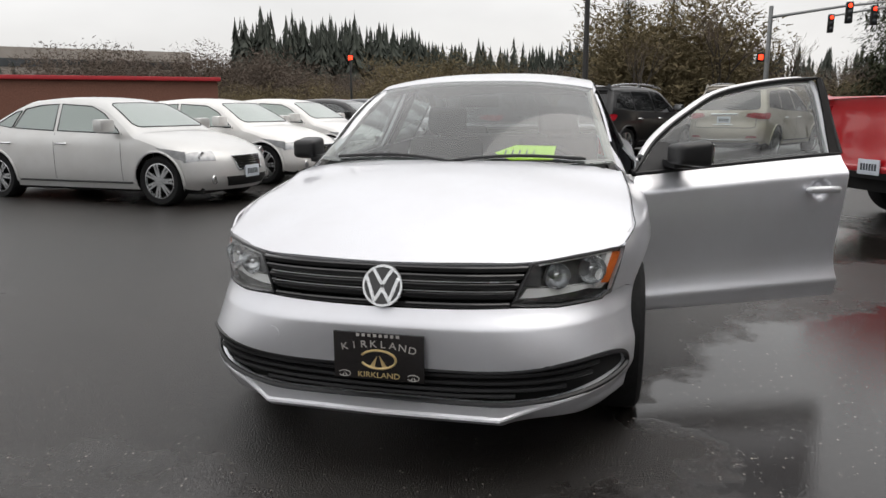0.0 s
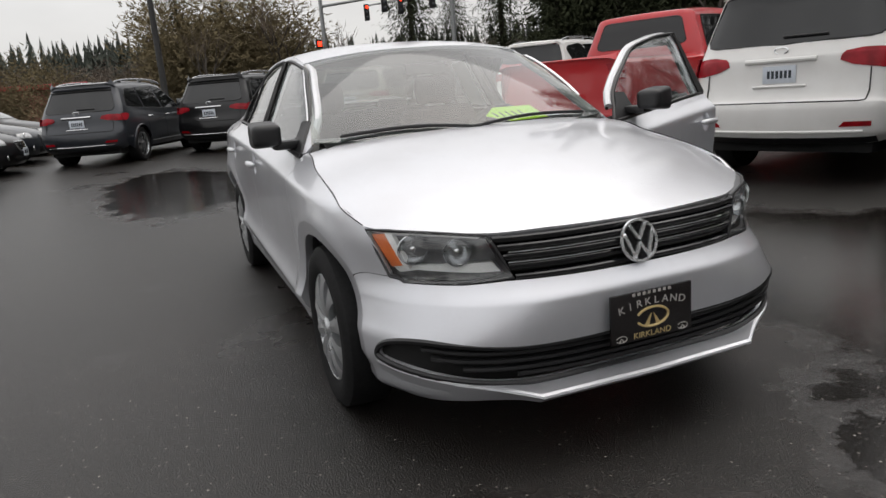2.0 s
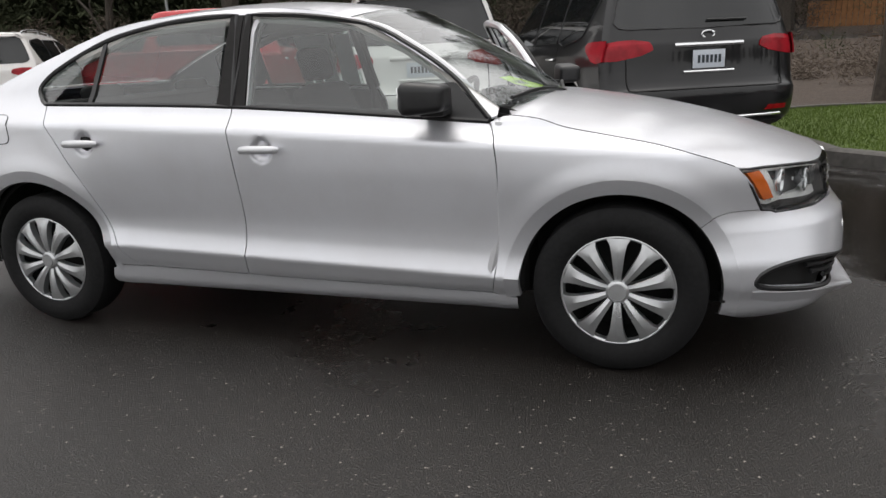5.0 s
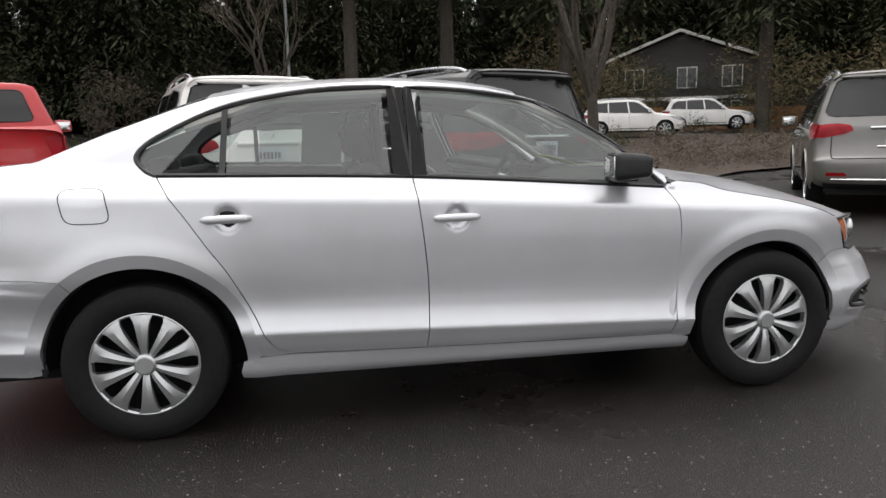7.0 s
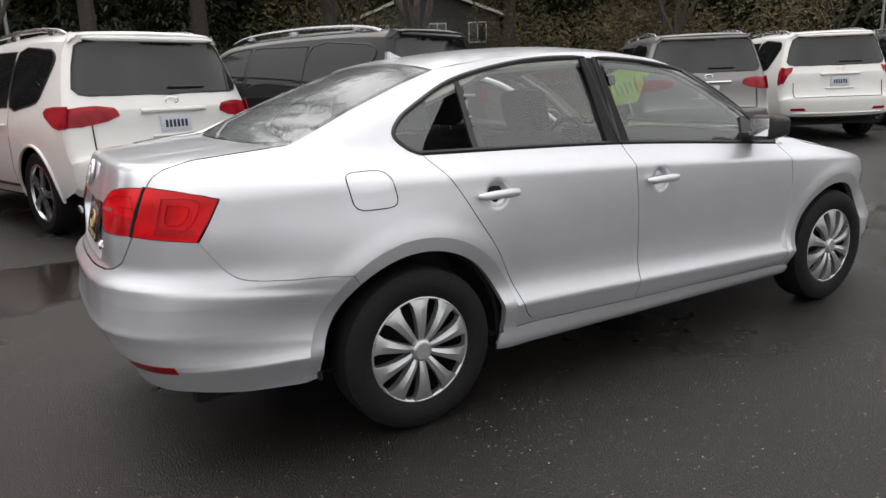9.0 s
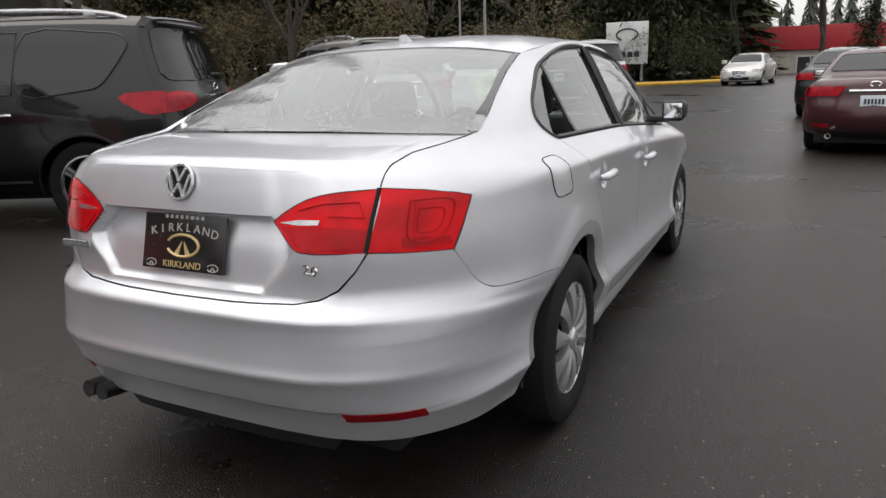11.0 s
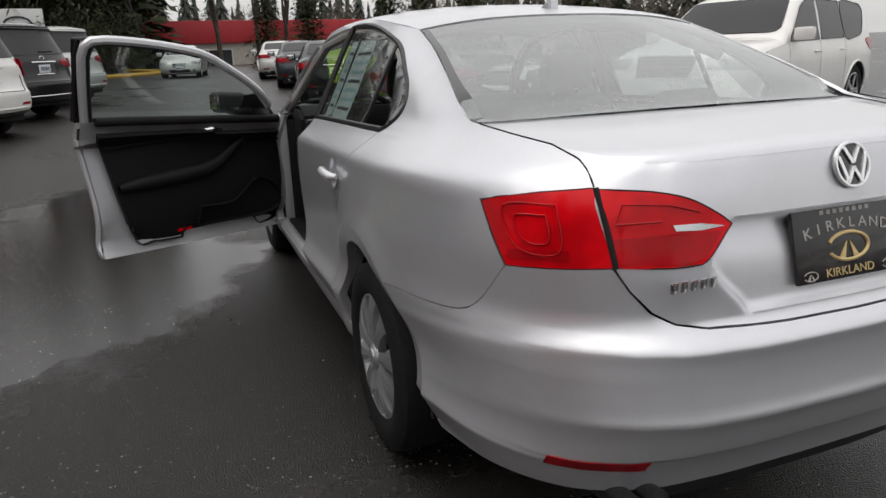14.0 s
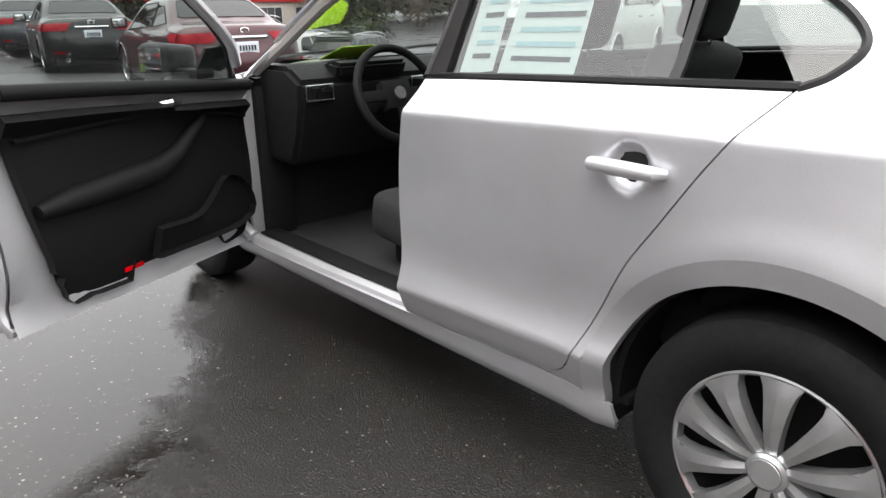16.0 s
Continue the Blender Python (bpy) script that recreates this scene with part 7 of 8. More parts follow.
# ---------- plants ----------
def kite(bm, base, way, up, length, width, bend=0.0):
    side = way.cross(up).normalized() * width
    tip = base + way * length - Vector((0, 0, bend))
    mid = base + way * length * 0.45 - Vector((0, 0, bend * 0.3))
    vs = [bm.verts.new(p) for p in (base, mid + side, tip, mid - side)]
    bm.faces.new(vs)


def conifer_crown(seed, height, radius, levels, arms, bits, base=0.1, column=False):
    rnd = random.Random(seed)
    bm = bmesh.new()
    for i in range(levels):
        f = i / (levels - 1)
        z = height * (base + (1 - base) * f)
        r = radius * ((1 - f) ** 0.8 if not column else math.sqrt(max(0.02, 1 - f**2.2))) * rnd.uniform(0.78, 1.1) + 0.1
        n = max(4, int(arms * (1 - 0.55 * f)))
        off = rnd.uniform(0, 6.3)
        for k in range(n):
            a = off + 2 * math.pi * k / n + rnd.uniform(-0.25, 0.25)
            way = Vector((math.cos(a), math.sin(a), -0.28 + 0.5 * f + rnd.uniform(-0.12, 0.12))).normalized()
            reach = r * rnd.uniform(0.7, 1.12)
            for j in range(bits):
                t = (j + rnd.uniform(0.2, 0.8)) / bits
                p = Vector((0, 0, z)) + way * reach * t + Vector((rnd.uniform(-0.3, 0.3), rnd.uniform(-0.3, 0.3), rnd.uniform(-0.22, 0.22))) * (height / 14)
                spread = Vector((math.cos(a + rnd.uniform(-1.4, 1.4)), math.sin(a + rnd.uniform(-1.4, 1.4)), rnd.uniform(-0.6, 0.3))).normalized()
                kite(bm, p, spread, Vector((rnd.uniform(-0.3, 0.3), rnd.uniform(-0.3, 0.3), 1)), reach * rnd.uniform(0.10, 0.2) + 0.16, (0.035 + 0.12 * reach / max(bits, 1)) * rnd.uniform(0.8, 1.5), 0.05 * reach)
    return bm


def conifer(seed, height, radius, label, name="conifer", levels=50, arms=18, bits=15, mat=None, base=0.1, column=False):
    t = thing(name, label, "tree", group="conifers")
    part("trunk", tube([(0, 0, -0.4), (0.05, 0, height * 0.3), (0, 0.05, height * 0.7), (0, 0, height * 0.97)], [height * 0.016, height * 0.012, height * 0.007, 0.01], 8), BARK, t)
    part("crown", conifer_crown(seed, height, radius, levels, arms, bits, base, column), mat or NEEDLES, t)
    return t


def bare_tree(seed, height, label, name="bare_tree", spread=0.5, depth=5, upright=False):
    rnd = random.Random(seed)
    t = thing(name, label, "tree", group="bare trees")
    wood, twigs = [], bmesh.new()

    def grow(p, d, length, r, level):
        q = p + d * length
        m = p.lerp(q, 0.5) + Vector((rnd.uniform(-1, 1), rnd.uniform(-1, 1), 0)) * length * 0.06
        if level < 3:
            wood.append(tube([p, m, q], [r, r * 0.82, r * 0.66], 6 if level < 2 else 4))
        else:
            side = d.orthogonal().normalized() * max(r, 0.008)
            vs = [twigs.verts.new(x) for x in (p - side, p + side, q)]
            twigs.faces.new(vs)
        if level >= depth:
            return
        for k in range(3 if level else 4):
            a = rnd.uniform(0, 6.3)
            tilt = spread * rnd.uniform(0.5, 1.2) * (0.45 if upright else 1)
            side = d.orthogonal().normalized()
            side.rotate(Matrix.Rotation(a, 3, d))
            nd = (d * math.cos(tilt) + side * math.sin(tilt) + Vector((0, 0, 0.18))).normalized()
            grow(p.lerp(q, rnd.uniform(0.55, 1.0)), nd, length * rnd.uniform(0.58, 0.8), r * 0.58, level + 1)

    grow(Vector((0, 0, -0.3)), Vector((rnd.uniform(-0.05, 0.05), rnd.uniform(-0.05, 0.05), 1)).normalized(), height * 0.34, height * 0.016, 0)
    part("trunk", merge(*wood), BARK, t)
    part("crown", twigs, TWIGS, t)
    return t


def scatter(masters, spots):
    """Copies of the masters at the spots: x, y, size."""
    rnd = random.Random(5)
    for i, (x, y, s) in enumerate(spots):
        src = masters[i % len(masters)]
        m = pose(x, y, rise(x, y) - 0.1, 0, 0, rnd.uniform(0, 360)) @ Matrix.Diagonal((s, s, s * rnd.uniform(0.9, 1.15), 1))
        if i < len(masters):
            src.matrix_basis = m
        else:
            c = copy_thing(src, Matrix.Identity(4))
            c.matrix_basis = m


def around(angle, dist, cx=0.0, cy=0.0):
    return cx + dist * math.cos(radians(angle)), cy + dist * math.sin(radians(angle))


_rnd = random.Random(3)
firs = [conifer(11, 20, 3.6, "tall dark green fir tree behind the lot"), conifer(12, 23, 3.4, "tall dark green fir tree behind the lot"), conifer(13, 18, 4.0, "broad dark green fir tree behind the lot")]
_spots = []
for _a in np.arange(8, 150, 3.1):
    _x, _y = around(_a + _rnd.uniform(-1, 1), _rnd.uniform(47, 58))
    _spots.append((_x, _y, _rnd.uniform(0.85, 1.2)))
for _a in (152, 156, 159.5, 174.8, 178.3):
    _x, _y = around(_a, _rnd.uniform(52, 66))
    _spots.append((_x, _y, _rnd.uniform(0.75, 0.95) if _a < 170 else 0.62))
scatter(firs, _spots)
cedars = [conifer(21, 7.4, 1.7, "dense dark pyramid cedar beside the lower lot", "cedar", 40, 22, 8, base=0.02, column=False), conifer(22, 7.0, 1.9, "dense dark pyramid cedar beside the lower lot", "cedar", 40, 22, 8, base=0.02, column=False)]
scatter(cedars, [(*around(_a, _d, -3.7, 0), _s) for _a, _d, _s in ((-15.0, 39, 1.0), (-17.6, 40, 1.05), (-21.3, 40, 1.1), (-29.5, 33, 1.0), (-33, 45, 0.9), (-9.0, 46, 0.9), (-6.0, 50, 0.9))])
bare = [bare_tree(31, 9, "bare tree with fine brown twigs"), bare_tree(32, 11, "bare mossy tree with spreading limbs")]
scatter(bare, [(4.6, 9.6, 0.95), (-15, 27, 0.85), (12.5, 30, 0.9), (-3.0, 33, 1.0), (31, 29, 0.9), (-26, 27, 0.9), (*around(177, 46), 0.9), (*around(171, 50), 0.85), (*around(166, 54), 0.9), (*around(40, 34), 1.0), (*around(28, 38), 1.0), (*around(18, 40), 0.95), (*around(-19.0, 38, -3.7, 0), 0.8)])
poplars = [bare_tree(41, 15, "bare upright poplar against the sky", "poplar", 0.28, 5, True), bare_tree(42, 13, "bare upright poplar against the sky", "poplar", 0.25, 5, True)]
scatter(poplars, [(*around(_a, _d), _s) for _a, _d, _s in ((-3, 62, 1.0), (-6.0, 66, 0.95), (-8.5, 68, 1.0), (-10.5, 70, 0.9), (-18.5, 66, 0.95), (-20, 68, 0.9), (3, 60, 1.0), (-26, 72, 0.8), (-31, 70, 0.8))])

tall = [conifer(51, 27, 3.6, "tall fir with a bare lower trunk behind the lot", "tall_fir", 40, 16, 12, base=0.30), conifer(52, 25, 3.2, "tall fir with a bare lower trunk behind the lot", "tall_fir", 40, 16, 12, base=0.26)]
scatter(tall, [(-18.7, 27.0, 1.0), (-17.2, 28.0, 1.05), (-21.5, 31.0, 1.0), (11.6, 31.0, 1.0), (1.0, 34.0, 0.95), (22.0, 30.0, 1.0), (6.5, 36.0, 1.05), (28.5, 25.0, 0.95)])


def woods(name, label, spots, mat, seed, maker):
    """A far wood as one body of many trees."""
    gen = np.random.default_rng(seed)
    blocks = [maker(gen, x, y, rise(x, y) - 0.5, h) for x, y, h in spots]
    n = blocks[0].shape[1]
    verts = np.concatenate(blocks).reshape(-1, 3)
    return tagged(new(name, raw_mesh(name, verts, n, mat)), label, "trees", kind="stuff")


def small_fir(gen, x, y, z0, h):
    """A fir of 20 whorls with 9 drooping boughs each, as four-cornered sprays."""
    f = np.repeat(np.arange(20) / 20, 9)
    n = len(f)
    slim = gen.uniform(0.14, 0.24)
    q = (h * slim * (1 - f) ** 0.85 * np.repeat(gen.uniform(0.7, 1.2, 20), 9) + 0.12) * gen.uniform(0.7, 1.15, n)
    a = gen.uniform(0, 6.3, n)
    c, s = np.cos(a), np.sin(a)
    z = z0 + h * (0.12 + 0.86 * f)
    w = q * 0.19
    o = np.zeros(n)
    return np.stack([
        np.column_stack([x + o, y + o, z + h * 0.06]),
        np.column_stack([x + c * q * 0.6 - s * w, y + s * q * 0.6 + c * w, z - h * 0.02]),
        np.column_stack([x + c * q, y + s * q, z - h * 0.06 * gen.uniform(0.6, 1.4, n)]),
        np.column_stack([x + c * q * 0.6 + s * w, y + s * q * 0.6 - c * w, z - h * 0.02]),
    ], 1)


def tall_fir(gen, x, y, z0, h):
    """A nearer fir: 30 whorls, each of 15 short sprays spread along its boughs."""
    f = np.repeat(np.arange(30) / 30, 15)
    n = len(f)
    slim = gen.uniform(0.13, 0.2)
    r = h * slim * (1 - f) ** 0.8 * np.repeat(gen.uniform(0.75, 1.2, 30), 15) + 0.15
    a = gen.uniform(0, 6.3, n)
    start = r * gen.uniform(0.05, 0.8, n)
    q = r * gen.uniform(0.16, 0.3, n) + 0.25
    b = a + gen.uniform(-1.0, 1.0, n)
    base = np.column_stack([x + np.cos(a) * start, y + np.sin(a) * start, z0 + h * (0.1 + 0.88 * f) - 0.35 * start + gen.uniform(-0.2, 0.2, n)])
    way = np.column_stack([np.cos(b), np.sin(b), gen.uniform(-0.7, 0.1, n)]) * q[:, None]
    side = np.column_stack([-np.sin(b), np.cos(b), gen.uniform(-0.4, 0.4, n)]) * (q * 0.36)[:, None]
    return np.stack([base, base + way * 0.5 + side, base + way, base + way * 0.5 - side], 1)


def scrub(gen, x, y, z0, h):
    """A bush of five lobes filled with short twigs."""
    n, fine, long_ = (900, 0.62, 0.40) if h > 3 else (200, 1.0, 1.0)
    lobe = np.column_stack([gen.uniform(-0.22, 0.22, (5, 2)), gen.uniform(0.3, 0.8, 5)])[np.arange(n) % 5] * h
    size = gen.uniform(0.16, 0.3, 5)[np.arange(n) % 5] * h
    d = gen.normal(size=(n, 3))
    d *= (size * gen.uniform(0.5, 1.05, n) / np.linalg.norm(d, axis=1))[:, None]
    p = lobe + d
    p[:, 2] = np.maximum(0.05, p[:, 2])
    stems = np.arange(n) % 6 == 0
    p[stems, :2] = lobe[stems, :2] * 0.5
    p[stems, 2] = gen.uniform(0, 0.4, stems.sum()) * h
    p += (x, y, z0)
    way = np.column_stack([d[:, :2] / size[:, None] * 0.6 + gen.uniform(-0.9, 0.9, (n, 2)), gen.uniform(-0.1, 0.8, n)])
    way *= (h * long_ * gen.uniform(0.07, 0.16, n) / np.linalg.norm(way, axis=1))[:, None]
    side = np.cross(way, gen.normal(size=(n, 3)))
    side *= (h * gen.uniform(0.006, 0.013, n) * fine / np.linalg.norm(side, axis=1))[:, None]
    return np.stack([p - side, p + side, p + way], 1)


woods("far_woods", "dark fir woods on a far ridge", [(*around(_a, _rnd.uniform(140, 175)), _rnd.uniform(0.62, 1.08) * (15.0 + 5.5 * smooth_step(190, 203, _a))) for _a in np.arange(176, 210, 0.05)] + [(*around(_rnd.uniform(210, 250), _rnd.uniform(150, 175)), _rnd.uniform(6, 13)) for _ in range(90)] + [(*around(_rnd.uniform(138, 176), _rnd.uniform(140, 175)), _rnd.uniform(8, 14)) for _ in range(420)] + [(*around(_rnd.uniform(-50, 15), _rnd.uniform(105, 150)), _rnd.uniform(9, 16)) for _ in range(130)], HAZY_NEEDLES, 7, small_fir)
woods("near_woods", "dense dark fir woods behind the lot", [(*around(_rnd.uniform(2, 148), _rnd.uniform(58, 78)), _rnd.uniform(17, 27)) for _ in range(380)], NEEDLES, 8, tall_fir)
woods("deep_woods", "deep dark fir woods further back", [(*around(_rnd.uniform(2, 148), _rnd.uniform(80, 96)), _rnd.uniform(15, 26)) for _ in range(300)], NEEDLES, 18, small_fir)
woods("understorey", "dark evergreen thicket under the firs", [(*around(_rnd.uniform(4, 150), _rnd.uniform(46, 60)), _rnd.uniform(3.5, 8)) for _ in range(170)] + [(_rnd.uniform(16, 29), _rnd.uniform(34.5, 37), _rnd.uniform(3.2, 5.0)) for _ in range(9)], NEEDLES, 9, scrub)
woods("scrub", "brown and olive scrub across the street", [(*around(_rnd.uniform(165, 240), _rnd.uniform(78, 110)), _rnd.uniform(3, 6)) for _ in range(300)] + [(*around(_rnd.uniform(169.5, 179.5), _rnd.uniform(50, 62)), _rnd.uniform(5.5, 11)) for _ in range(70)] + [(*around(_rnd.uniform(189, 199), _rnd.uniform(44, 50)), _rnd.uniform(2.6, 5.6)) for _ in range(46)] + [(_cx + _rnd.uniform(-1.6, 1.6), _cy + _rnd.uniform(-1.6, 1.6), _rnd.uniform(4.5, 7.0)) for _cx, _cy in ((23, 29.8), (26.8, 26.0), (12, 35), (28, 23.5), (31, 20), (36, 16), (40, 12.5), (16.5, 35.5)) for _ in range(3)] + [(*around(_rnd.uniform(148, 170), _rnd.uniform(60, 72)), _rnd.uniform(2.5, 5)) for _ in range(50)], OLIVE, 10, scrub)
woods("bare_woods", "bare brown woods across the street", [(*around(_rnd.uniform(150, 211), _rnd.uniform(100, 130)), _rnd.uniform(6, 9.5)) for _ in range(300)] + [(*around(_rnd.uniform(206, 225), _rnd.uniform(105, 130)), _rnd.uniform(7, 13)) for _ in range(110)] + [(*around(_rnd.uniform(-45, 12), _rnd.uniform(85, 105)), _rnd.uniform(6, 9)) for _ in range(60)] + [(*around(_rnd.uniform(20, 140), _rnd.uniform(38, 46)), _rnd.uniform(2.5, 5)) for _ in range(60)], TWIGS, 14, scrub)
woods("hedge", "low brown shrubs on the planting bed", [(_rnd.uniform(-26, 38), _rnd.uniform(15.5, 23), _rnd.uniform(0.9, 1.5)) for _ in range(330)] + [(_rnd.uniform(4, 32), _rnd.uniform(12.6, 17), _rnd.uniform(0.8, 1.25)) for _ in range(230)], TWIGS, 15, scrub)
woods("hedge_green", "dark green shrubs among the brown ones", [(_rnd.uniform(-26, 38), _rnd.uniform(20, 25), _rnd.uniform(1.0, 1.9)) for _ in range(60)], NEEDLES, 16, scrub)


# ---------- buildings, poles and signs ----------
def house(m, w, d, h, wall, label, gable=2.4):
    hs = thing("house", label, "house", m, "houses behind the lot")
    part("wall", box(-w / 2, w / 2, -d / 2, d / 2, -1.5, h, 0.02), wall, hs)
    roof = merge(prism([(-w / 2 - 0.5, h - 0.1), (0, h + gable), (0, h + gable + 0.2), (-w / 2 - 0.5, h + 0.1)], -d / 2 - 0.4, d / 2 + 0.4), prism([(w / 2 + 0.5, h - 0.1), (0, h + gable), (0, h + gable + 0.2), (w / 2 + 0.5, h + 0.1)], -d / 2 - 0.4, d / 2 + 0.4))
    part("roof", roof, SHINGLE, hs)
    part("gable", prism([(-w / 2, h - 0.02), (w / 2, h - 0.02), (0, h + gable - 0.05)], -d / 2 + 0.01, -d / 2 + 0.12), wall, hs)
    for sx in (-1, 1):
        part("barge_board", tube([(sx * (w / 2 + 0.5), -d / 2 - 0.42, h), (0, -d / 2 - 0.42, h + gable + 0.1)], 0.12, 4), WHITE_TRIM, hs)
    part("belt_board", box(-w / 2 - 0.02, w / 2 + 0.02, -d / 2 - 0.05, -d / 2, h * 0.48, h * 0.53), WHITE_TRIM, hs)
    for cx in (-0.3, 0.05, 0.34):
        for cz in (0.16, 0.64):
            x0, z0 = cx * w, cz * h
            win = part("window", box(x0 - 0.6, x0 + 0.6, -d / 2 - 0.06, -d / 2 - 0.01, z0, z0 + 1.3), WHITE_TRIM, hs)
            for k in (-1, 1):
                part("pane", box(x0 + (0.04 if k > 0 else -0.52), x0 + (0.52 if k > 0 else -0.04), -d / 2 - 0.075, -d / 2 - 0.055, z0 + 0.08, z0 + 1.22), WINDOW_DARK, win)
    return hs


house(pose(23.3, 41.3, rise(23.3, 41.3) - 0.7, 0, 0, -28), 9, 8, 4.4, SIDING, "grey-brown house with white trim and gable roof", 1.8)
house(pose(-9.3, 56, rise(-9.3, 56) - 1.4, 0, 0, 16), 9, 8, 4.4, BEIGE, "beige house with a brown shingle roof among firs")
house(pose(-3.6, 55, rise(-3.6, 55) - 1.4, 0, 0, 4), 8, 8, 3.0, BEIGE, "beige low house with a brown shingle roof among firs", 2.0)
fence = thing("fence", "orange cedar board fence along the street", "fence", pose(0, 0, 0))
for _k in range(90):
    _x = 8 + _k * 0.24
    _y = 38.5 - 0.39 * (_x - 8)
    part("board", box(-0.118, 0.118, -0.012, 0.012, 0, 1.35, 0, pose(_x, _y, rise(_x, _y) - 0.1, 0, 0, -21)), CEDAR_BOARD, fence)


def long_store(name, m, w, d, wall_h, fascia, wall, label, windows=True):
    b = thing(name, label, "building", m)
    part("wall", box(-w / 2, w / 2, 0, d, -2.5, wall_h, 0.02), wall, b)
    part("fascia", box(-w / 2 - 0.3, w / 2 + 0.3, -0.4, d + 0.3, wall_h, wall_h + fascia, 0.05), RED_ROOF, b)
    if windows:
        n = int(w / 5)
        for k in range(n):
            x = -w / 2 + (k + 0.5) * w / n
            win = part("shop_window", box(x - 1.7, x + 1.7, -0.06, -0.01, -0.9, wall_h - 0.5), WHITE_TRIM, b)
            for j in (-1, 0, 1):
                part("pane", box(x - 0.5 + 1.08 * j, x + 0.5 + 1.08 * j, -0.09, -0.055, -0.8, wall_h - 0.6), WINDOW_DARK, win)
        part("wall_lamp", box(-w * 0.18 - 0.2, -w * 0.18 + 0.2, -0.5, -0.3, wall_h - 0.9, wall_h - 0.6, 0.05), LAMP_WARM, b)
    return b


long_store("store", Matrix.Translation((70.8, -21.7, 0)) @ Matrix.Rotation(radians(-78), 4, "Z"), 54.5, 14, 2.3, 2.0, STUCCO, "low pale store with a long red fascia beyond the lower lot")
long_store("brick_building", Matrix.Translation((-47.1, -46.8, 0)) @ Matrix.Rotation(radians(126), 4, "Z"), 29, 14, 4.05, 0.35, BRICK_WALL, "long brown brick building with a red roof edge", False)
long_store("brick_building", Matrix.Translation((-61.6, -10.5, 0)) @ Matrix.Rotation(radians(96), 4, "Z"), 9, 8, 3.3, 0.4, BRICK_WALL, "low brick building with a red roof edge across the street", False)
_office = thing("office_block", "far beige office block with dark window bands", "building", Matrix.Translation((-118, -108, 0)) @ Matrix.Rotation(radians(132), 4, "Z"))
part("wall", box(-26, 26, 0, 20, -1, 14, 0.05), BLOCK, _office)
for _k in range(3):
    part("window_band", box(-25, 25, -0.15, -0.05, 3.0 + 3.6 * _k, 4.6 + 3.6 * _k), WINDOW_DARK, _office)


def pole(name, x, y, h, r, mat, label, category="pole"):
    t = thing(name, label, category, pose(x, y, rise(x, y)))
    part("post", tube([(0, 0, -0.2), (0, 0, h * 0.5), (0, 0, h)], [r, r * 0.85, r * 0.7], 10), mat, t)
    part("foot", box(-r * 1.8, r * 1.8, -r * 1.8, r * 1.8, -0.1, 0.12, 0.02), KERB, t)
    return t


def signal_pole(x, y, turn, h=6.6, arm=7.0):
    t = pole("traffic_signal", x, y, h, 0.16, STEEL, "grey traffic signal mast with a red light", "traffic signal")
    way = Vector((math.cos(radians(turn)), math.sin(radians(turn)), 0))
    part("mast_arm", tube([Vector((0, 0, h - 0.6)), Vector((0, 0, h - 0.3)) + way * arm * 0.5, Vector((0, 0, h - 0.2)) + way * arm], [0.09, 0.07, 0.05], 8), STEEL, t)
    for k, f in enumerate((0.55, 0.97)):
        p = way * arm * f
        hd = part("signal_head", box(p.x - 0.16, p.x + 0.16, p.y - 0.16, p.y + 0.16, h - 1.2, h - 0.1, 0.04), GAP, t)
        for j in range(3):
            lamp = lathe([(0.001, 0.18), (0.09, 0.175), (0.11, 0.16)], 14, Matrix.Translation((p.x, p.y, h - 0.3 - 0.34 * j)) @ Matrix.Rotation(radians(-90), 4, "Z"))
            part("signal_lamp", lamp, SIGNAL_RED if j == 0 else WINDOW_DARK, hd)
    return t


signal_pole(-40, 9.2, 70)
_ped = part("crossing_signal", box(0.20, 0.52, -0.62, -0.26, 3.55, 4.05, 0.04), GAP, bpy.data.objects["traffic_signal"])
part("signal_lamp", box(0.52, 0.535, -0.56, -0.32, 3.65, 3.95, 0.005), SIGNAL_RED, _ped)
signal_pole(-37.5, 16.8, 200, 6.8, 9)
pole("utility_pole", -30.5, -0.6, 9.5, 0.15, DARK_POLE, "dark wooden utility pole")
pole("utility_pole", -44, -17.5, 4.6, 0.10, DARK_POLE, "dark slender pole with a red light")
part("red_light", box(-0.12, 0.12, -0.12, 0.12, 4.5, 4.8, 0.03), SIGNAL_RED, bpy.data.objects["utility_pole.001"])
pole("utility_pole", -2.2, 34.8, 10, 0.10, STEEL, "pale slender pole before the firs")


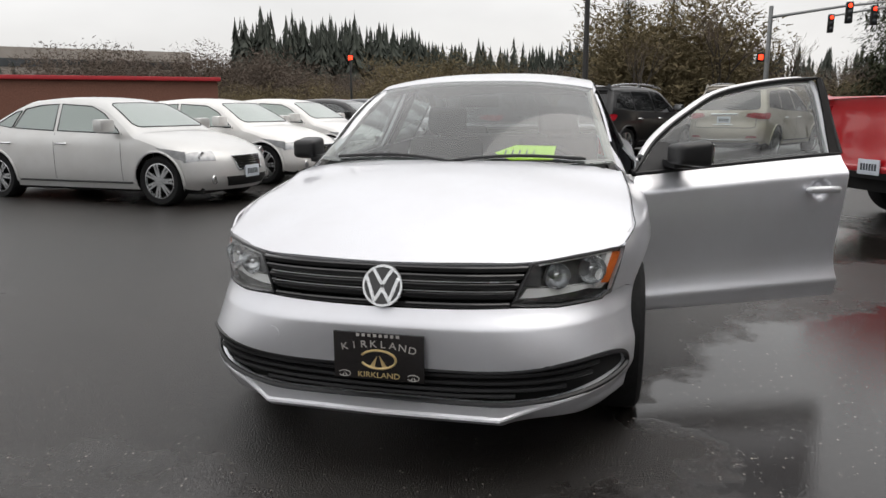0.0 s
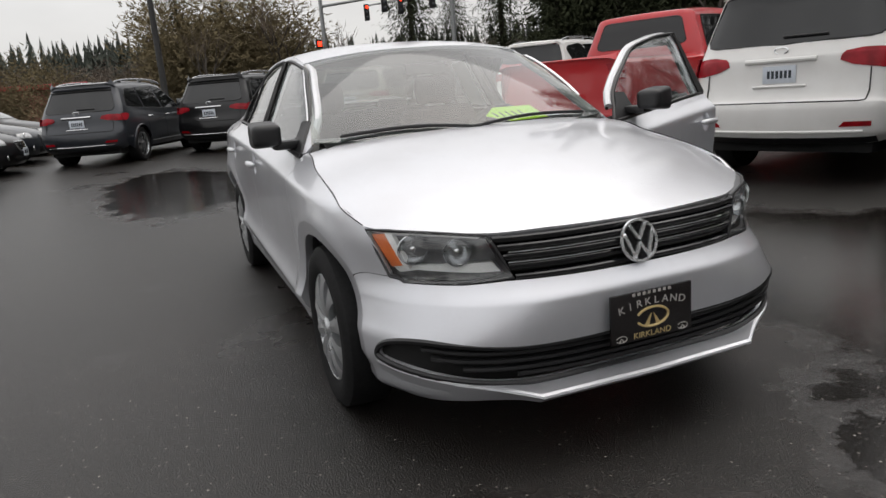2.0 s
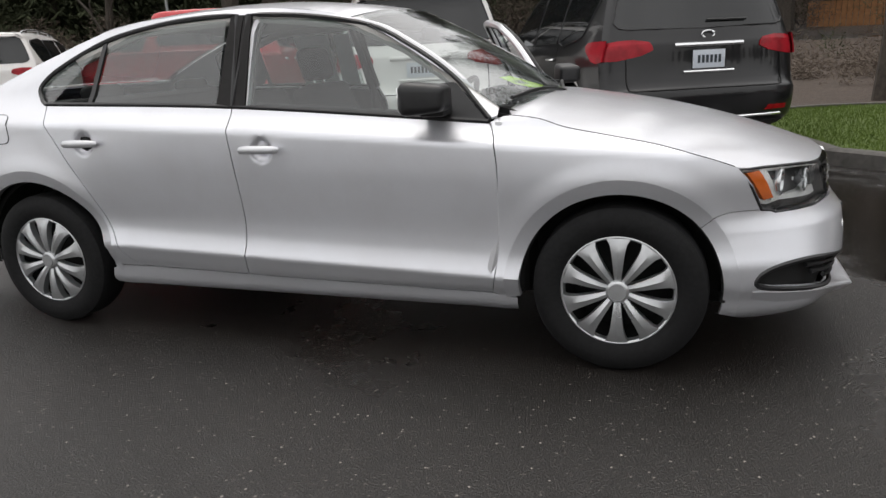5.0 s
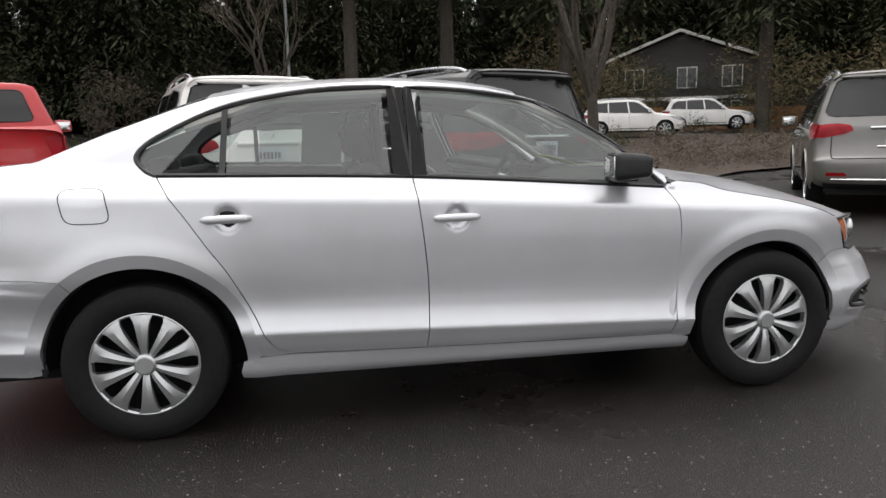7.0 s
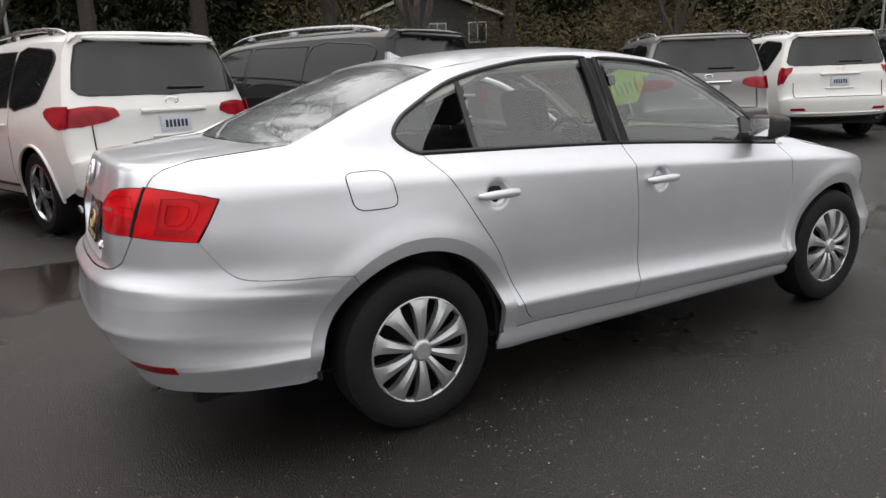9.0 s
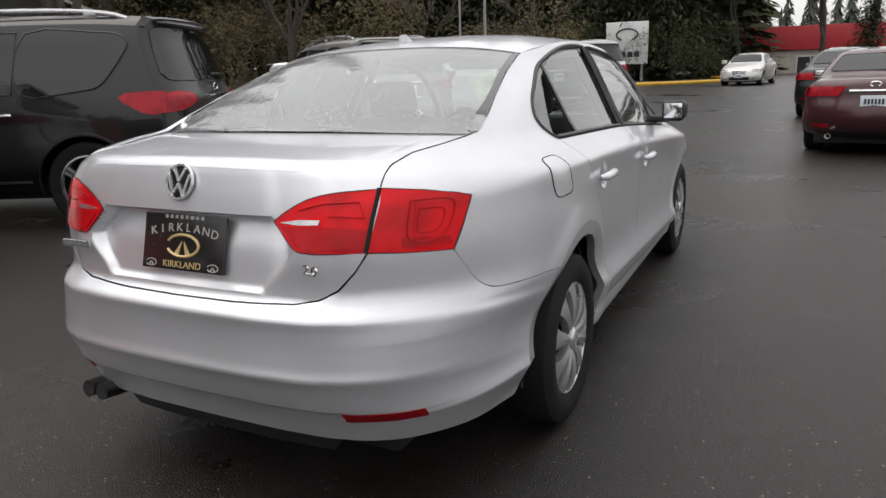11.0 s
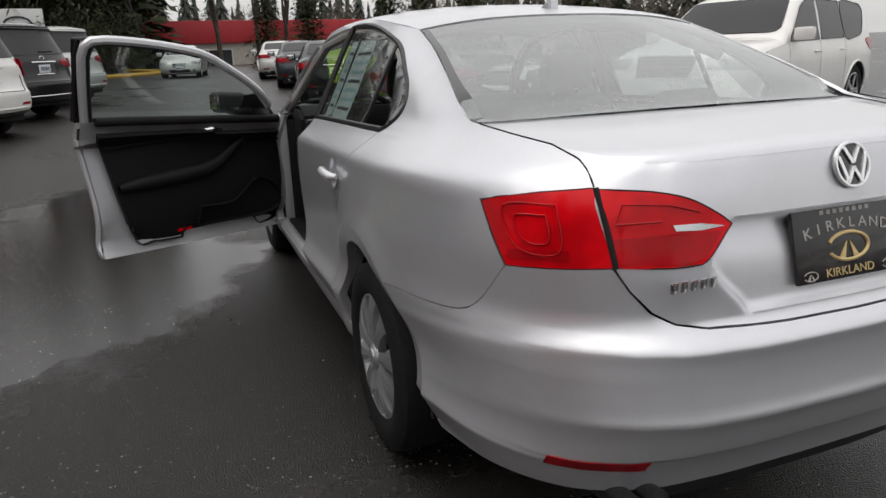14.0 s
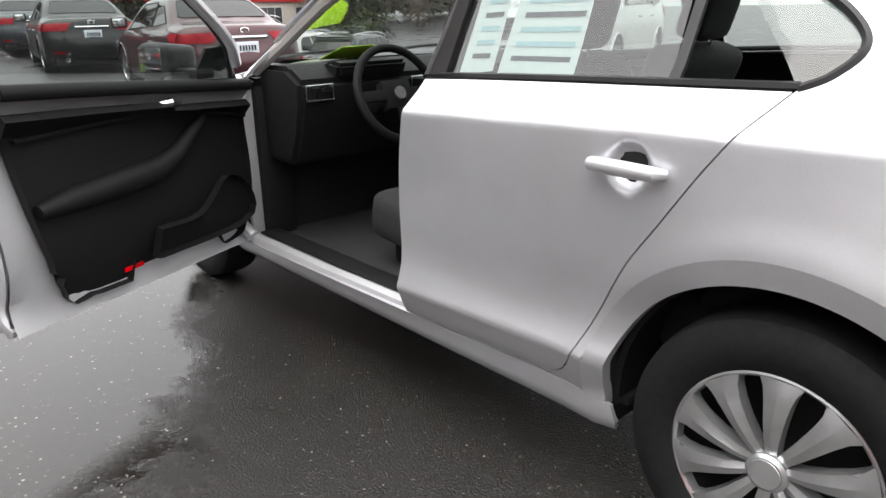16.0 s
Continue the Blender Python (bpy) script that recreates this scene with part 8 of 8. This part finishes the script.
def lot_lamp(x, y, h, turn):
    t = pole("lot_lamp", x, y, h, 0.07, STEEL, "slim grey lot lamp with a box head", "lamp post")
    way = Vector((math.cos(radians(turn)), math.sin(radians(turn)), 0))
    part("arm", tube([Vector((0, 0, h - 0.05)), Vector((0, 0, h)) + way * 0.7], 0.03, 6), STEEL, t)
    p = way * 0.8
    part("lamp_head", box(p.x - 0.3, p.x + 0.3, p.y - 0.16, p.y + 0.16, h - 0.08, h + 0.08, 0.03), STEEL, t)
    return t


lot_lamp(23.5, 9.9, 4.7, 100)
lot_lamp(30, 14, 5.2, 100)
lot_lamp(-20, 24, 7.5, 200)
_sg = thing("sign_board", "white square dealer sign on two short posts", "sign", Matrix.Translation((50, 9.8, rise(50, 9.8))) @ Matrix.Rotation(radians(98), 4, "Z"))
part("panel", box(-1.5, 1.5, -0.12, 0.12, 1.2, 4.2, 0.04), SIGN_WHITE, _sg)
for _s in (-1, 1):
    part("post", box(_s * 1.1 - 0.08, _s * 1.1 + 0.08, -0.08, 0.08, -0.2, 1.25), STEEL, _sg)
part("print_oval", tube([(0.75 * math.cos(t), 0.14, 3.3 + 0.4 * math.sin(t)) for t in [radians(-60 + 300 * i / 20) for i in range(21)]], 0.06, 6), INK, _sg)
for _k in range(4):
    part("print_bar", box(-0.9 + _k * 0.48, -0.55 + _k * 0.48, 0.12, 0.14, 1.7, 2.1), INK, _sg)
_py = thing("pylon", "grey lattice power pylon against the sky", "pylon", pose(112, -46, -1))
for _sx in (-1, 1):
    for _sy in (-1, 1):
        part("leg", tube([(_sx * 2.2, _sy * 2.2, 0), (_sx * 0.7, _sy * 0.7, 13), (_sx * 0.25, _sy * 0.25, 18)], 0.13, 5), STEEL, _py)
for _z in range(1, 17, 2):
    _w = 2.2 - 1.5 * min(_z, 13) / 13
    part("lattice", merge(*[tube([(_w * a, _w * b, _z), (_w * c * 0.92, _w * d * 0.92, _z + 1.7)], 0.07, 4) for a, b, c, d in ((-1, -1, 1, -1), (1, -1, 1, 1), (1, 1, -1, 1), (-1, 1, -1, -1))]), STEEL, _py)
for _z in (11.5, 14, 16.5):
    part("cross_arm", tube([(0, -3.2, _z), (0, 0, _z + 0.5), (0, 3.2, _z)], 0.12, 5), STEEL, _py)
